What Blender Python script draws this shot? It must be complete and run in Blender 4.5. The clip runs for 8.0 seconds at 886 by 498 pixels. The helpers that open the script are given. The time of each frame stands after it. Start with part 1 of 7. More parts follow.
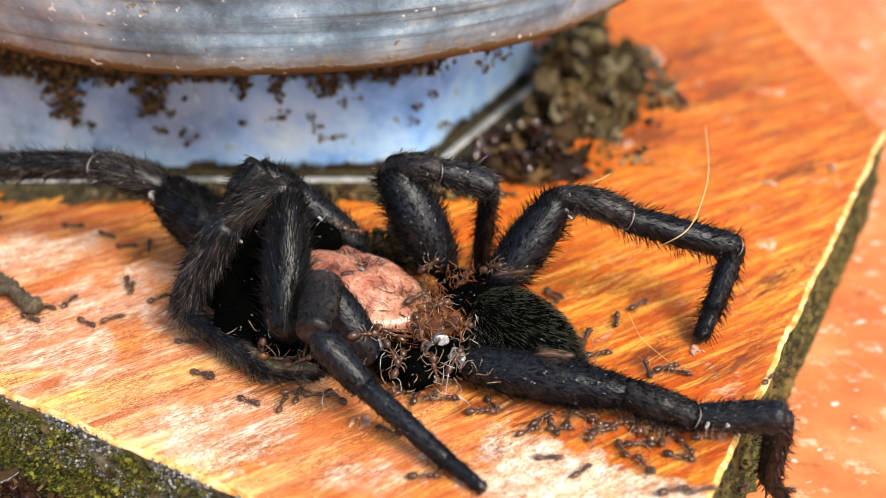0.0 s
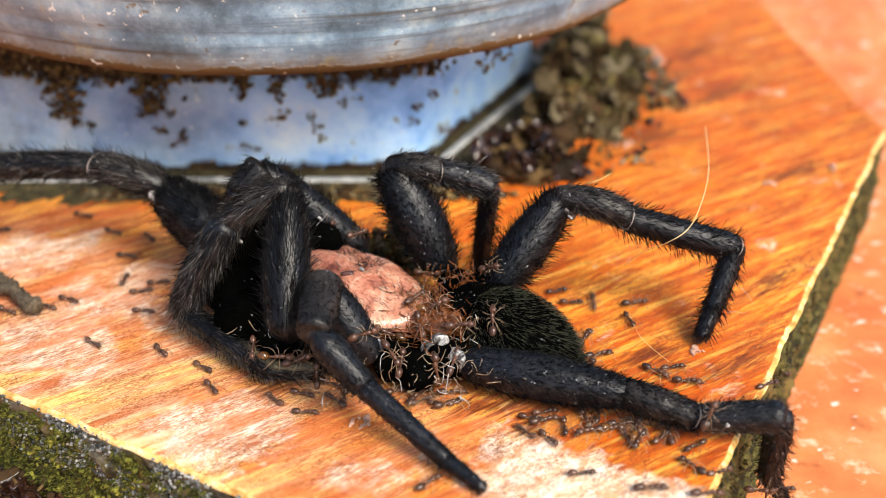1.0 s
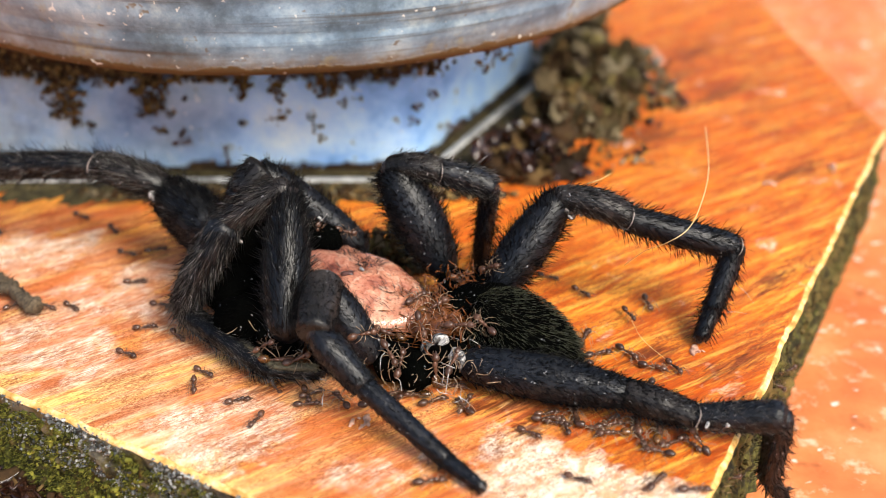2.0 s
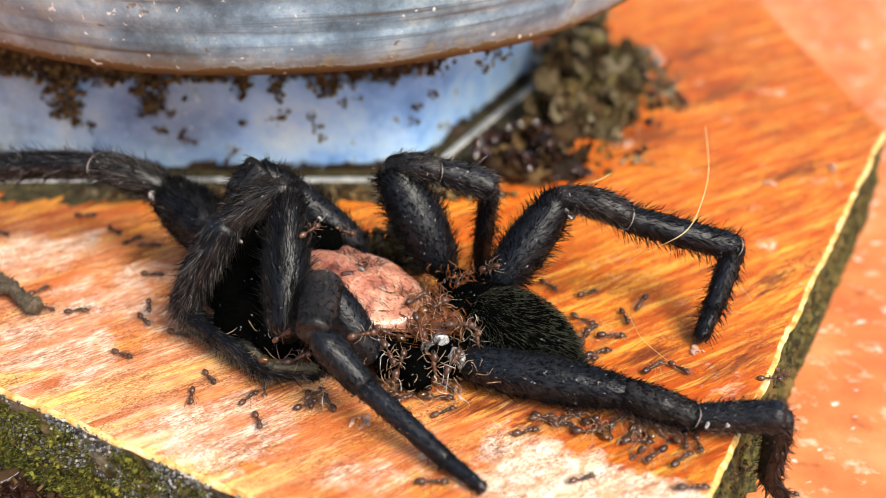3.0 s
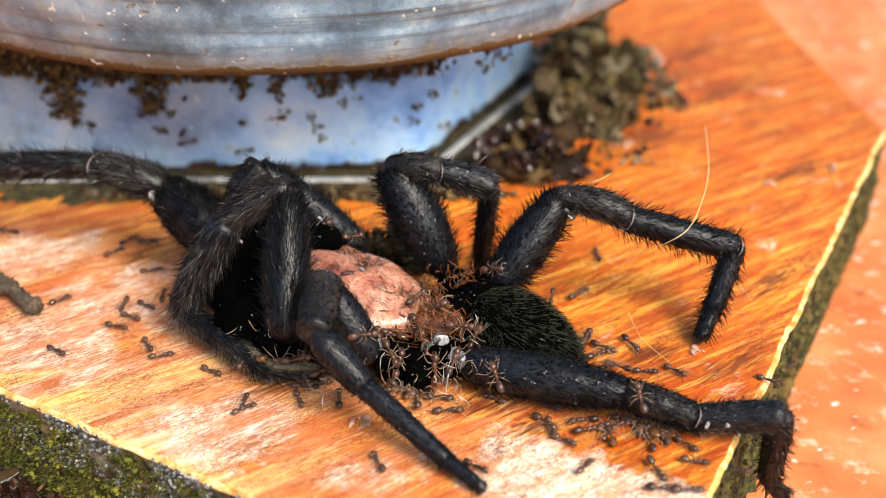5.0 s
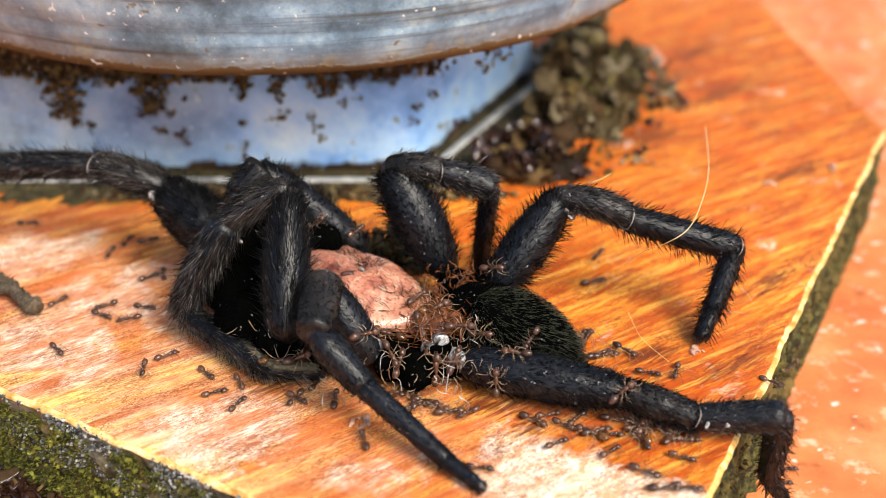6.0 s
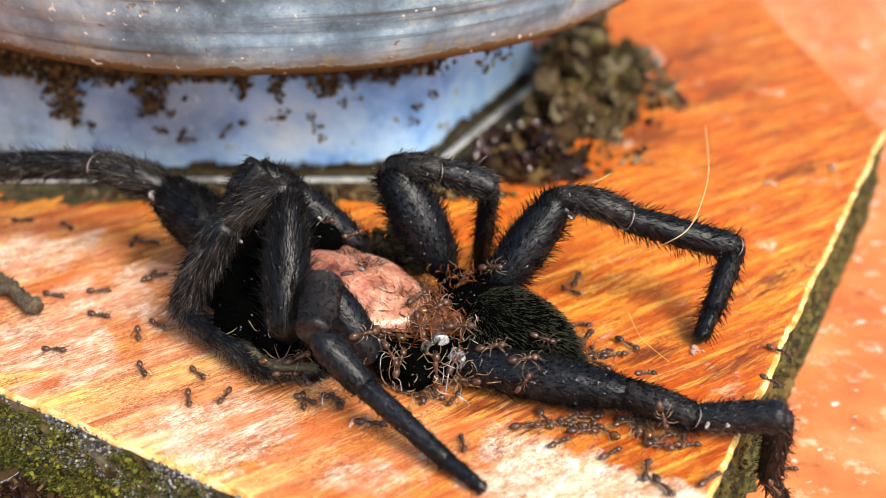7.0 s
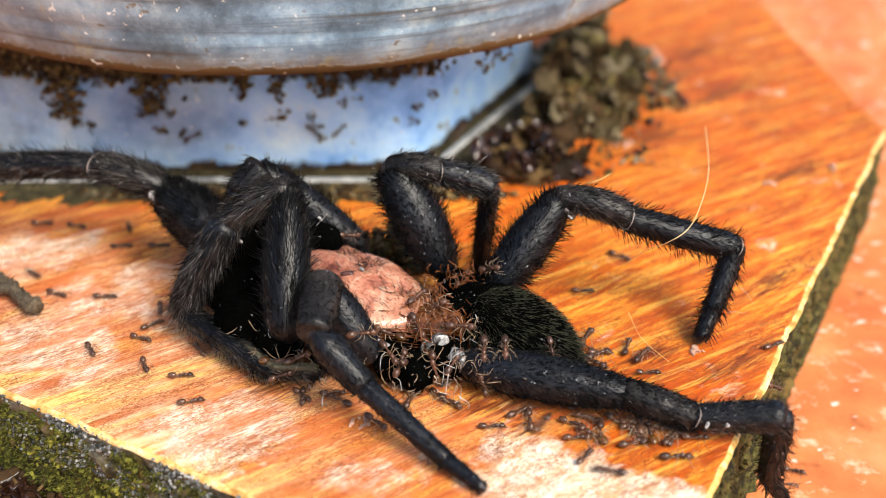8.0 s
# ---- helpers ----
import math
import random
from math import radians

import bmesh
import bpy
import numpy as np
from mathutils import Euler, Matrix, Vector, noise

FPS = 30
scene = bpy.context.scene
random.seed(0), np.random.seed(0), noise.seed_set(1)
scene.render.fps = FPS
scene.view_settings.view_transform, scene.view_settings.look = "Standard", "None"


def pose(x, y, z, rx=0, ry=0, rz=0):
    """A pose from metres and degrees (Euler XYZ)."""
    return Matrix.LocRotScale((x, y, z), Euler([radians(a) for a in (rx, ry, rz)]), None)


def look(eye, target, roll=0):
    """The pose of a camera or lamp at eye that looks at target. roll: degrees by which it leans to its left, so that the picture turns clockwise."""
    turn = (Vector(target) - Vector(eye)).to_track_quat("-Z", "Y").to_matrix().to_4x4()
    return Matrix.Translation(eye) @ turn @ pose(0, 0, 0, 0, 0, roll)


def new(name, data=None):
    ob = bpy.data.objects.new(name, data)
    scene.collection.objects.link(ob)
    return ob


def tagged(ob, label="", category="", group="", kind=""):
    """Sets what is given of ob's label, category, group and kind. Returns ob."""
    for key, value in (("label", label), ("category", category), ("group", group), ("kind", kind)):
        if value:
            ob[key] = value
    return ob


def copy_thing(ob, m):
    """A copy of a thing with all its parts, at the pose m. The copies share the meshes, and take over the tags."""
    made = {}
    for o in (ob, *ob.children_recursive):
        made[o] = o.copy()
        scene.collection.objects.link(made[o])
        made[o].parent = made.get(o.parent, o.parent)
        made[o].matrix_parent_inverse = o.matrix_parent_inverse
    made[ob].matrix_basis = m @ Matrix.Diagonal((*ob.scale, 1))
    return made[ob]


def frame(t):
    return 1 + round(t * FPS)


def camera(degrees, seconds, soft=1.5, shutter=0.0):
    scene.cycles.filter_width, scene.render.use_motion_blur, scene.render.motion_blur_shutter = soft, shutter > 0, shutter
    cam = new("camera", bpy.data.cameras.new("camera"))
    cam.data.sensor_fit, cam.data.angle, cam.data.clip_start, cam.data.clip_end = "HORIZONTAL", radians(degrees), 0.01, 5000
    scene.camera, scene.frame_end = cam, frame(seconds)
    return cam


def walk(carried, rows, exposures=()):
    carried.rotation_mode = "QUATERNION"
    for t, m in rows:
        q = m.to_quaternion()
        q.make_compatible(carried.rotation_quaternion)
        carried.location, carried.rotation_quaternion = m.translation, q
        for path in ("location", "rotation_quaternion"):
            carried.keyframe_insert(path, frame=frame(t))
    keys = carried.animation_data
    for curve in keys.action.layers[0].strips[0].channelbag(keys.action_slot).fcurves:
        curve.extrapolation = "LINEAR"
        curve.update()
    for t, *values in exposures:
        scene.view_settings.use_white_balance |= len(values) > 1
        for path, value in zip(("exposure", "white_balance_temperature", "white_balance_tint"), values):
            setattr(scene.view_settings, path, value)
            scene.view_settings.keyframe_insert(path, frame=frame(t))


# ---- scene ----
# ---- camera: stands still, a hand's width from a dead spider on an orange board ----
cam = camera(40, 8.0, soft=0.55, shutter=1.2)
EYE, TARGET = (0.0, -0.1846, 0.1109), (0.0, 0.0, 0.0)
cam.data.dof.use_dof = True
cam.data.dof.focus_distance = 0.181
cam.data.dof.aperture_fstop = 13
walk(cam, [(0.0, look(EYE, TARGET)), (8.0, look(EYE, TARGET))])

# ---- light: bright overcast sky ----
SUN_UP, SUN_TURN = 47.0, 140.0          # elevation and compass bearing in degrees
world = bpy.data.worlds.new("world")
scene.world = world
world.use_nodes = True
wn = world.node_tree.nodes
sky = wn.new("ShaderNodeTexSky")
sky.sky_type, sky.sun_disc = "NISHITA", False
sky.sun_elevation, sky.sun_rotation = radians(SUN_UP), radians(SUN_TURN)
sky.dust_density, sky.air_density = 2.5, 1.0
world.node_tree.links.new(sky.outputs[0], wn["Background"].inputs[0])
wn["Background"].inputs[1].default_value = 0.125
sun_data = bpy.data.lights.new("sun", "SUN")
sun_data.energy, sun_data.angle, sun_data.color = 2.7, radians(30), (1.0, 0.93, 0.80)
sun = new("sun", sun_data)
bearing, height = radians(SUN_TURN), radians(SUN_UP)
sun_from = Vector((math.sin(bearing) * math.cos(height), math.cos(bearing) * math.cos(height), math.sin(height)))
sun.matrix_world = look(sun_from, (0, 0, 0))
scene.view_settings.exposure = 0.82


# ---- materials ----
class Shade:
    """A node material under construction; coordinates are the mesh's own, in metres."""

    def __init__(self, name, rough=0.6, metal=0.0, spec=0.5):
        self.mat = bpy.data.materials.new(name)
        self.mat.use_nodes = True
        self.tree = self.mat.node_tree
        self.bsdf = self.tree.nodes["Principled BSDF"]
        self.bsdf.inputs["Roughness"].default_value = rough
        self.bsdf.inputs["Metallic"].default_value = metal
        self.bsdf.inputs["Specular IOR Level"].default_value = spec
        self.coord = self.node("ShaderNodeTexCoord").outputs["Object"]

    def node(self, kind, **sets):
        n = self.tree.nodes.new(kind)
        for i, v in sets.pop("ins", {}).items():
            self.plug(v, n.inputs[i])
        for key, v in sets.items():
            setattr(n, key, v)
        return n

    def plug(self, v, socket):
        if isinstance(v, bpy.types.NodeSocket):
            self.tree.links.new(v, socket)
        elif v is not None:
            socket.default_value = v

    def mapped(self, turn=0.0, scale=(1, 1, 1), shift=(0, 0, 0), source=None):
        m = self.node("ShaderNodeMapping", vector_type="TEXTURE")
        self.plug(source or self.coord, m.inputs[0])
        m.inputs["Location"].default_value = shift
        m.inputs["Rotation"].default_value = (0, 0, radians(turn))
        m.inputs["Scale"].default_value = scale
        return m.outputs[0]

    def noise(self, scale, detail=4.0, rough=0.55, vec=None, warp=0.0):
        n = self.node("ShaderNodeTexNoise")
        self.plug(vec or self.coord, n.inputs["Vector"])
        n.inputs["Scale"].default_value = scale
        n.inputs["Detail"].default_value = detail
        n.inputs["Roughness"].default_value = rough
        n.inputs["Distortion"].default_value = warp
        return n.outputs[0]

    def ramp(self, v, *stops):
        n = self.node("ShaderNodeValToRGB")
        self.plug(v, n.inputs[0])
        e = n.color_ramp.elements
        while len(e) < len(stops):
            e.new(0.5)
        for el, (p, c) in zip(e, stops):
            el.position = p
            el.color = (c, c, c, 1) if isinstance(c, (int, float)) else (*c, 1)
        return n.outputs[0]

    def mix(self, fac, a, b, mode="MIX"):
        n = self.node("ShaderNodeMix", data_type="RGBA", blend_type=mode)
        self.plug(fac, n.inputs[0])
        for v, s in ((a, n.inputs[6]), (b, n.inputs[7])):
            self.plug((*v, 1) if isinstance(v, tuple) else v, s)
        return n.outputs[2]

    def math(self, op, a, b=None, clamp=False):
        n = self.node("ShaderNodeMath", operation=op, use_clamp=clamp)
        self.plug(a, n.inputs[0])
        self.plug(b, n.inputs[1])
        return n.outputs[0]

    def spot(self, x, y, rx, ry, turn=0.0, soft=0.5):
        """1 inside an oval at (x, y) on the plane, falling to 0 at its rim."""
        m = self.node("ShaderNodeMapping", vector_type="TEXTURE")
        self.plug(self.coord, m.inputs[0])
        m.inputs["Location"].default_value = (x, y, 0)
        m.inputs["Rotation"].default_value = (0, 0, radians(turn))
        m.inputs["Scale"].default_value = (rx, ry, 10)
        d = self.node("ShaderNodeVectorMath", operation="LENGTH")
        self.plug(m.outputs[0], d.inputs[0])
        return self.ramp(d.outputs["Value"], (soft, 1.0), (1.0, 0.0))

    def edge_distance(self, corner, turn):
        """Distance from a straight edge through corner, into the board."""
        m = self.node("ShaderNodeMapping", vector_type="TEXTURE")
        self.plug(self.coord, m.inputs[0])
        m.inputs["Location"].default_value = (corner[0], corner[1], 0)
        m.inputs["Rotation"].default_value = (0, 0, radians(turn))
        y = self.node("ShaderNodeSeparateXYZ", ins={0: m.outputs[0]}).outputs[1]
        return self.math("ABSOLUTE", y)

    def base(self, c):
        self.plug((*c, 1) if isinstance(c, tuple) else c, self.bsdf.inputs["Base Color"])

    def rough(self, v):
        self.plug(v, self.bsdf.inputs["Roughness"])

    def bump(self, v, depth, strength=1.0, after=None):
        n = self.node("ShaderNodeBump")
        n.inputs["Strength"].default_value = strength
        n.inputs["Distance"].default_value = depth
        self.plug(v, n.inputs["Height"])
        if after is not None:
            self.plug(after, n.inputs["Normal"])
        self.plug(n.outputs[0], self.bsdf.inputs["Normal"])
        return n.outputs[0]


GRAIN = 40.0
CORNER, RIGHT, FRONT = np.array([0.0212, -0.0913]), np.array([0.46, 0.888]), np.array([-0.864, 0.504])


def board_material():
    s = Shade("orange_wood", 0.48, spec=0.22)
    along = s.mapped(GRAIN, (0.030, 0.0024, 0.01))
    fine = s.mapped(GRAIN, (0.0075, 0.0009, 0.01))
    hair = s.mapped(GRAIN - 4, (0.0030, 0.00026, 0.01))
    broad = s.noise(1.0, 5, 0.62, along, 1.4)
    thin = s.noise(1.0, 5, 0.65, fine, 1.0)
    wisp = s.noise(1.0, 3, 0.6, hair, 0.4)
    patch = s.noise(46, 5, 0.65)
    c = s.ramp(broad, (0.30, (0.36, 0.040, 0.003)), (0.42, (0.70, 0.118, 0.005)), (0.53, (0.88, 0.215, 0.008)), (0.64, (0.96, 0.40, 0.032)), (0.76, (0.98, 0.66, 0.19)))
    c = s.mix(s.ramp(thin, (0.47, 0.0), (0.66, 0.80)), c, (0.98, 0.54, 0.075))
    c = s.mix(s.ramp(thin, (0.35, 0.85), (0.48, 0.0)), c, (0.36, 0.040, 0.004))
    c = s.mix(s.ramp(patch, (0.38, 0.70), (0.58, 0.0)), c, (0.72, 0.115, 0.003))
    c = s.mix(s.ramp(wisp, (0.36, 0.55), (0.45, 0.0)), c, (0.22, 0.034, 0.006))
    deep = s.math("MAXIMUM", s.spot(0.070, 0.085, 0.085, 0.105, 0, 0.15), s.math("MAXIMUM", s.spot(0.046, 0.056, 0.032, 0.036, 30, 0.2), s.math("MULTIPLY", s.spot(0.038, -0.044, 0.042, 0.030, 35, 0.3), 0.95)))
    deep = s.math("MULTIPLY", deep, s.ramp(thin, (0.42, 0.95), (0.72, 0.45)))
    c = s.mix(deep, c, s.ramp(s.noise(1.0, 5, 0.65, s.mapped(GRAIN - 15, (0.020, 0.0055, 0.01)), 1.5), (0.37, (0.20, 0.022, 0.002)), (0.50, (0.50, 0.076, 0.003)), (0.66, (0.78, 0.19, 0.007))))
    # reddish and yellow streaks of the grain
    streak = s.noise(1.0, 5, 0.7, s.mapped(GRAIN - 10, (0.017, 0.0015, 0.01)), 0.6)
    c = s.mix(s.ramp(streak, (0.36, 0.75), (0.47, 0.0)), c, (0.40, 0.058, 0.006))
    c = s.mix(s.ramp(streak, (0.55, 0.0), (0.66, 0.55)), c, (0.97, 0.50, 0.06))
    # yellow strip along the front and right edges
    edge = s.math("MINIMUM", s.edge_distance(CORNER, -30.3), s.math("MULTIPLY", s.edge_distance(CORNER, 62.6), 5.0))
    ragged = s.math("ADD", edge, s.math("MULTIPLY", s.math("SUBTRACT", thin, 0.5), 0.006))
    c = s.mix(s.ramp(s.math("MULTIPLY", ragged, 100.0), (0.06, 0.85), (0.40, 0.0)), c, (0.98, 0.72, 0.27))
    pale = s.math("MULTIPLY", s.spot(-0.050, -0.030, 0.075, 0.046, -18, 0.2), s.ramp(s.noise(60, 4, 0.65), (0.38, 0.15), (0.60, 0.75)))
    c = s.mix(pale, c, (0.96, 0.76, 0.50))
    # yellow bands of softer wood towards the front edge
    band = s.noise(1.0, 3, 0.55, s.mapped(GRAIN - 8, (0.050, 0.0034, 0.01)), 0.5)
    near = s.ramp(s.math("MULTIPLY", s.edge_distance(CORNER, -30.3), 100.0), (0.5, 1.0), (0.99, 0.0))
    near = s.math("MAXIMUM", near, s.math("MULTIPLY", s.spot(-0.045, -0.040, 0.060, 0.026, -22, 0.3), 0.6))
    c = s.mix(s.math("MULTIPLY", near, s.ramp(band, (0.48, 0.0), (0.60, 0.85))), c, (0.98, 0.66, 0.17))
    c = s.mix(s.math("MULTIPLY", near, s.ramp(band, (0.36, 0.75), (0.46, 0.0))), c, (0.58, 0.130, 0.020))
    # straight hard and soft rings of the wood
    rings = s.noise(1.0, 4, 0.6, s.mapped(GRAIN - 9, (0.034, 0.00125, 0.01)), 0.25)
    spread = s.ramp(s.noise(70, 4, 0.6), (0.36, 0.25), (0.58, 1.0))
    c = s.mix(s.math("MULTIPLY", spread, s.ramp(rings, (0.40, 0.60), (0.485, 0.0))), c, (0.50, 0.082, 0.008))
    c = s.mix(s.math("MULTIPLY", spread, s.ramp(rings, (0.53, 0.0), (0.63, 0.50))), c, (0.98, 0.60, 0.12))
    # whitish worn patches
    worn = None
    for x, y, rx, ry, turn in ((0.0143, -0.0607, 0.0203, 0.0125, -29), (-0.0605, -0.0297, 0.0173, 0.0145, 19), (-0.0726, -0.0008, 0.0168, 0.0116, 5), (-0.0319, -0.0503, 0.0163, 0.0130, -3), (-0.0516, -0.0082, 0.0077, 0.0087, 33), (0.0266, -0.0652, 0.0121, 0.0101, -27), (-0.0118, -0.0598, 0.0086, 0.0058, -17), (-0.0563, -0.0178, 0.0186, 0.0087, -16)):
        v = s.spot(x, y, rx, ry, turn, 0.0)
        worn = v if worn is None else s.math("MAXIMUM", worn, v)
    scuff = s.noise(420, 6, 0.75, s.mapped(GRAIN, (1.2, 0.9, 1)), 0.6)
    big = s.noise(95, 3, 0.6, None, 0.6)
    rag = s.math("ADD", s.math("MULTIPLY", scuff, 0.8), s.math("MULTIPLY", big, 1.8))
    worn = s.ramp(s.math("ADD", s.math("MULTIPLY", worn, 1.06), s.math("SUBTRACT", rag, 1.15)), (0.42, 0.0), (0.80, 0.90))
    c = s.mix(worn, c, s.ramp(scuff, (0.36, (0.76, 0.42, 0.22)), (0.47, (0.90, 0.70, 0.48)), (0.60, (0.96, 0.89, 0.74))))
    grained = s.math("MAXIMUM", s.spot(-0.060, -0.022, 0.055, 0.034, -12, 0.3), s.spot(-0.020, -0.052, 0.040, 0.014, -28, 0.3))
    c = s.mix(s.math("MULTIPLY", grained, s.ramp(wisp, (0.43, 0.75), (0.53, 0.0))), c, (0.40, 0.085, 0.026))
    c = s.mix(s.math("MULTIPLY", grained, s.ramp(s.noise(120, 4, 0.65, s.mapped(GRAIN - 10, (2.0, 0.5, 1))), (0.42, 0.65), (0.53, 0.0))), c, (0.62, 0.150, 0.032))
    # dark stains along the grain, with shadows beside and under the legs painted in
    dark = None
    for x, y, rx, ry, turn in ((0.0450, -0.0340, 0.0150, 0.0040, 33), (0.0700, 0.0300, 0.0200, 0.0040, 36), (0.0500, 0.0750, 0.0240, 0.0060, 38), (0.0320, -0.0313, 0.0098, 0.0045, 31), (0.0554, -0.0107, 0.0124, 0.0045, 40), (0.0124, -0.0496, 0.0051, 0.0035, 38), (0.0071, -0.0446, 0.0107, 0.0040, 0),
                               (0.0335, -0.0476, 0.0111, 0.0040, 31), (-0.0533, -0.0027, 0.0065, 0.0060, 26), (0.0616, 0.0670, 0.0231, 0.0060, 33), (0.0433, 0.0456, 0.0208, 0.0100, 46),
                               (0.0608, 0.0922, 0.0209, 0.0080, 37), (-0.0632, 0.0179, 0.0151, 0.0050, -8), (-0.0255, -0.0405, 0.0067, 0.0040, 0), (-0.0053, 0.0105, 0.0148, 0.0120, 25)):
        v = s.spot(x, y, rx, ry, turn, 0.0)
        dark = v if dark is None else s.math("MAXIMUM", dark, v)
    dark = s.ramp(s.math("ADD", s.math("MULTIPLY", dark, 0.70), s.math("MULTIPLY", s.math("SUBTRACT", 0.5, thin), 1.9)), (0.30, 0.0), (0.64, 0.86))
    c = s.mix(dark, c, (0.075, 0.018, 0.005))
    stain = s.math("MULTIPLY", s.spot(0.0066, -0.0546, 0.0035, 0.0022, 31, 0.2), s.ramp(scuff, (0.4, 1.0), (0.55, 0.2)))
    c = s.mix(stain, c, (0.16, 0.15, 0.14))
    grit = s.ramp(s.noise(2900, 3, 0.6, s.mapped(GRAIN - 6, (1.6, 0.8, 1))), (0.57, 0.0), (0.65, 0.85))
    grit = s.math("MULTIPLY", grit, s.ramp(s.noise(130, 4, 0.65, s.mapped(GRAIN - 6, (1.8, 0.6, 1))), (0.46, 0.0), (0.60, 1.0)))
    c = s.mix(grit, c, (0.10, 0.022, 0.006))
    # short worm-like marks along the grain, thick in some places and absent in others
    for scale, turn, far, wide, where, limits, tint in ((1.0, GRAIN - 8, 0.0021, 0.00055, 105, (0.44, 0.60), (0.20, 0.040, 0.009)), (1.0, GRAIN - 14, 0.0012, 0.00040, 150, (0.43, 0.56), (0.34, 0.080, 0.018))):
        worm = s.noise(scale, 3, 0.6, s.mapped(turn, (far, wide, 0.01)), 1.2)
        line = s.ramp(s.math("ABSOLUTE", s.math("SUBTRACT", worm, 0.5)), (0.014, 0.90), (0.050, 0.0))
        line = s.math("MULTIPLY", line, s.ramp(s.noise(where, 4, 0.65, s.mapped(turn, (1.7, 0.6, 1))), (limits[0], 0.0), (limits[1], 1.0)))
        c = s.mix(line, c, tint)
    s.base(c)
    s.rough(s.ramp(scuff, (0.35, 0.42), (0.65, 0.68)))
    b = s.bump(thin, 0.00030, 0.55)
    b = s.bump(wisp, 0.00012, 0.5, b)
    s.bump(s.noise(2600, 3, 0.6), 0.00007, 0.5, b)
    return s.mat


def board_rim_material():
    s = Shade("sawn_edge", 0.7, spec=0.3)
    n = s.noise(420, 5, 0.65)
    s.base(s.ramp(n, (0.34, (0.40, 0.18, 0.035)), (0.50, (0.76, 0.46, 0.14)), (0.68, (0.93, 0.75, 0.43))))
    s.bump(n, 0.0003, 0.6)
    return s.mat


def board_side_material():
    s = Shade("mossy_side", 0.85, spec=0.3)
    n = s.noise(300, 6, 0.7)
    m = s.noise(110, 4, 0.6)
    c = s.ramp(n, (0.32, (0.005, 0.004, 0.002)), (0.47, (0.026, 0.024, 0.006)), (0.58, (0.10, 0.095, 0.018)), (0.72, (0.26, 0.25, 0.12)))
    c = s.mix(s.ramp(m, (0.48, 0.0), (0.64, 0.8)), c, (0.17, 0.115, 0.030))
    z = s.node("ShaderNodeSeparateXYZ", ins={0: s.coord}).outputs[2]
    front = s.ramp(s.math("MULTIPLY", s.edge_distance(CORNER, -30.3), 100.0), (0.3, 1.0), (0.5, 0.0))
    crust = s.math("MULTIPLY", front, s.ramp(s.math("MULTIPLY", z, -100.0), (0.45, 0.9), (1.0, 0.15)))
    crust = s.math("MULTIPLY", crust, s.ramp(s.noise(210, 5, 0.7), (0.44, 0.0), (0.54, 1.0)))
    c = s.mix(s.math("MULTIPLY", crust, 0.45), c, s.ramp(n, (0.35, (0.06, 0.06, 0.055)), (0.65, (0.30, 0.30, 0.27))))
    s.base(c)
    s.bump(n, 0.0008, 0.9)
    return s.mat


def moss_material(name, dark, mid, light):
    s = Shade(name, 0.85, spec=0.25)
    rnd = s.node("ShaderNodeNewGeometry").outputs["Random Per Island"]
    c = s.ramp(rnd, (0.0, dark), (0.5, mid), (1.0, light))
    n = s.noise(900, 4, 0.7)
    c = s.mix(s.ramp(n, (0.35, 0.6), (0.6, 0.0)), c, dark)
    s.base(c)
    s.bump(n, 0.0004, 0.8)
    return s.mat


def terracotta_material():
    s = Shade("terracotta", 0.62, spec=0.35)
    n = s.noise(60, 5, 0.6)
    g = s.noise(230, 4, 0.65)
    c = s.ramp(n, (0.3, (0.50, 0.125, 0.034)), (0.55, (0.70, 0.215, 0.065)), (0.75, (0.82, 0.34, 0.14)))
    c = s.mix(s.ramp(g, (0.56, 0.0), (0.68, 0.65)), c, (0.88, 0.60, 0.42))
    c = s.mix(s.ramp(s.noise(190, 3, 0.6), (0.28, 0.6), (0.40, 0.0)), c, (0.30, 0.07, 0.02))
    c = s.mix(s.ramp(s.noise(330, 2, 0.5, s.mapped(20, (1.6, 0.8, 1))), (0.66, 0.0), (0.71, 0.8)), c, (0.90, 0.80, 0.70))
    s.base(c)
    s.bump(g, 0.0004, 0.5)
    return s.mat


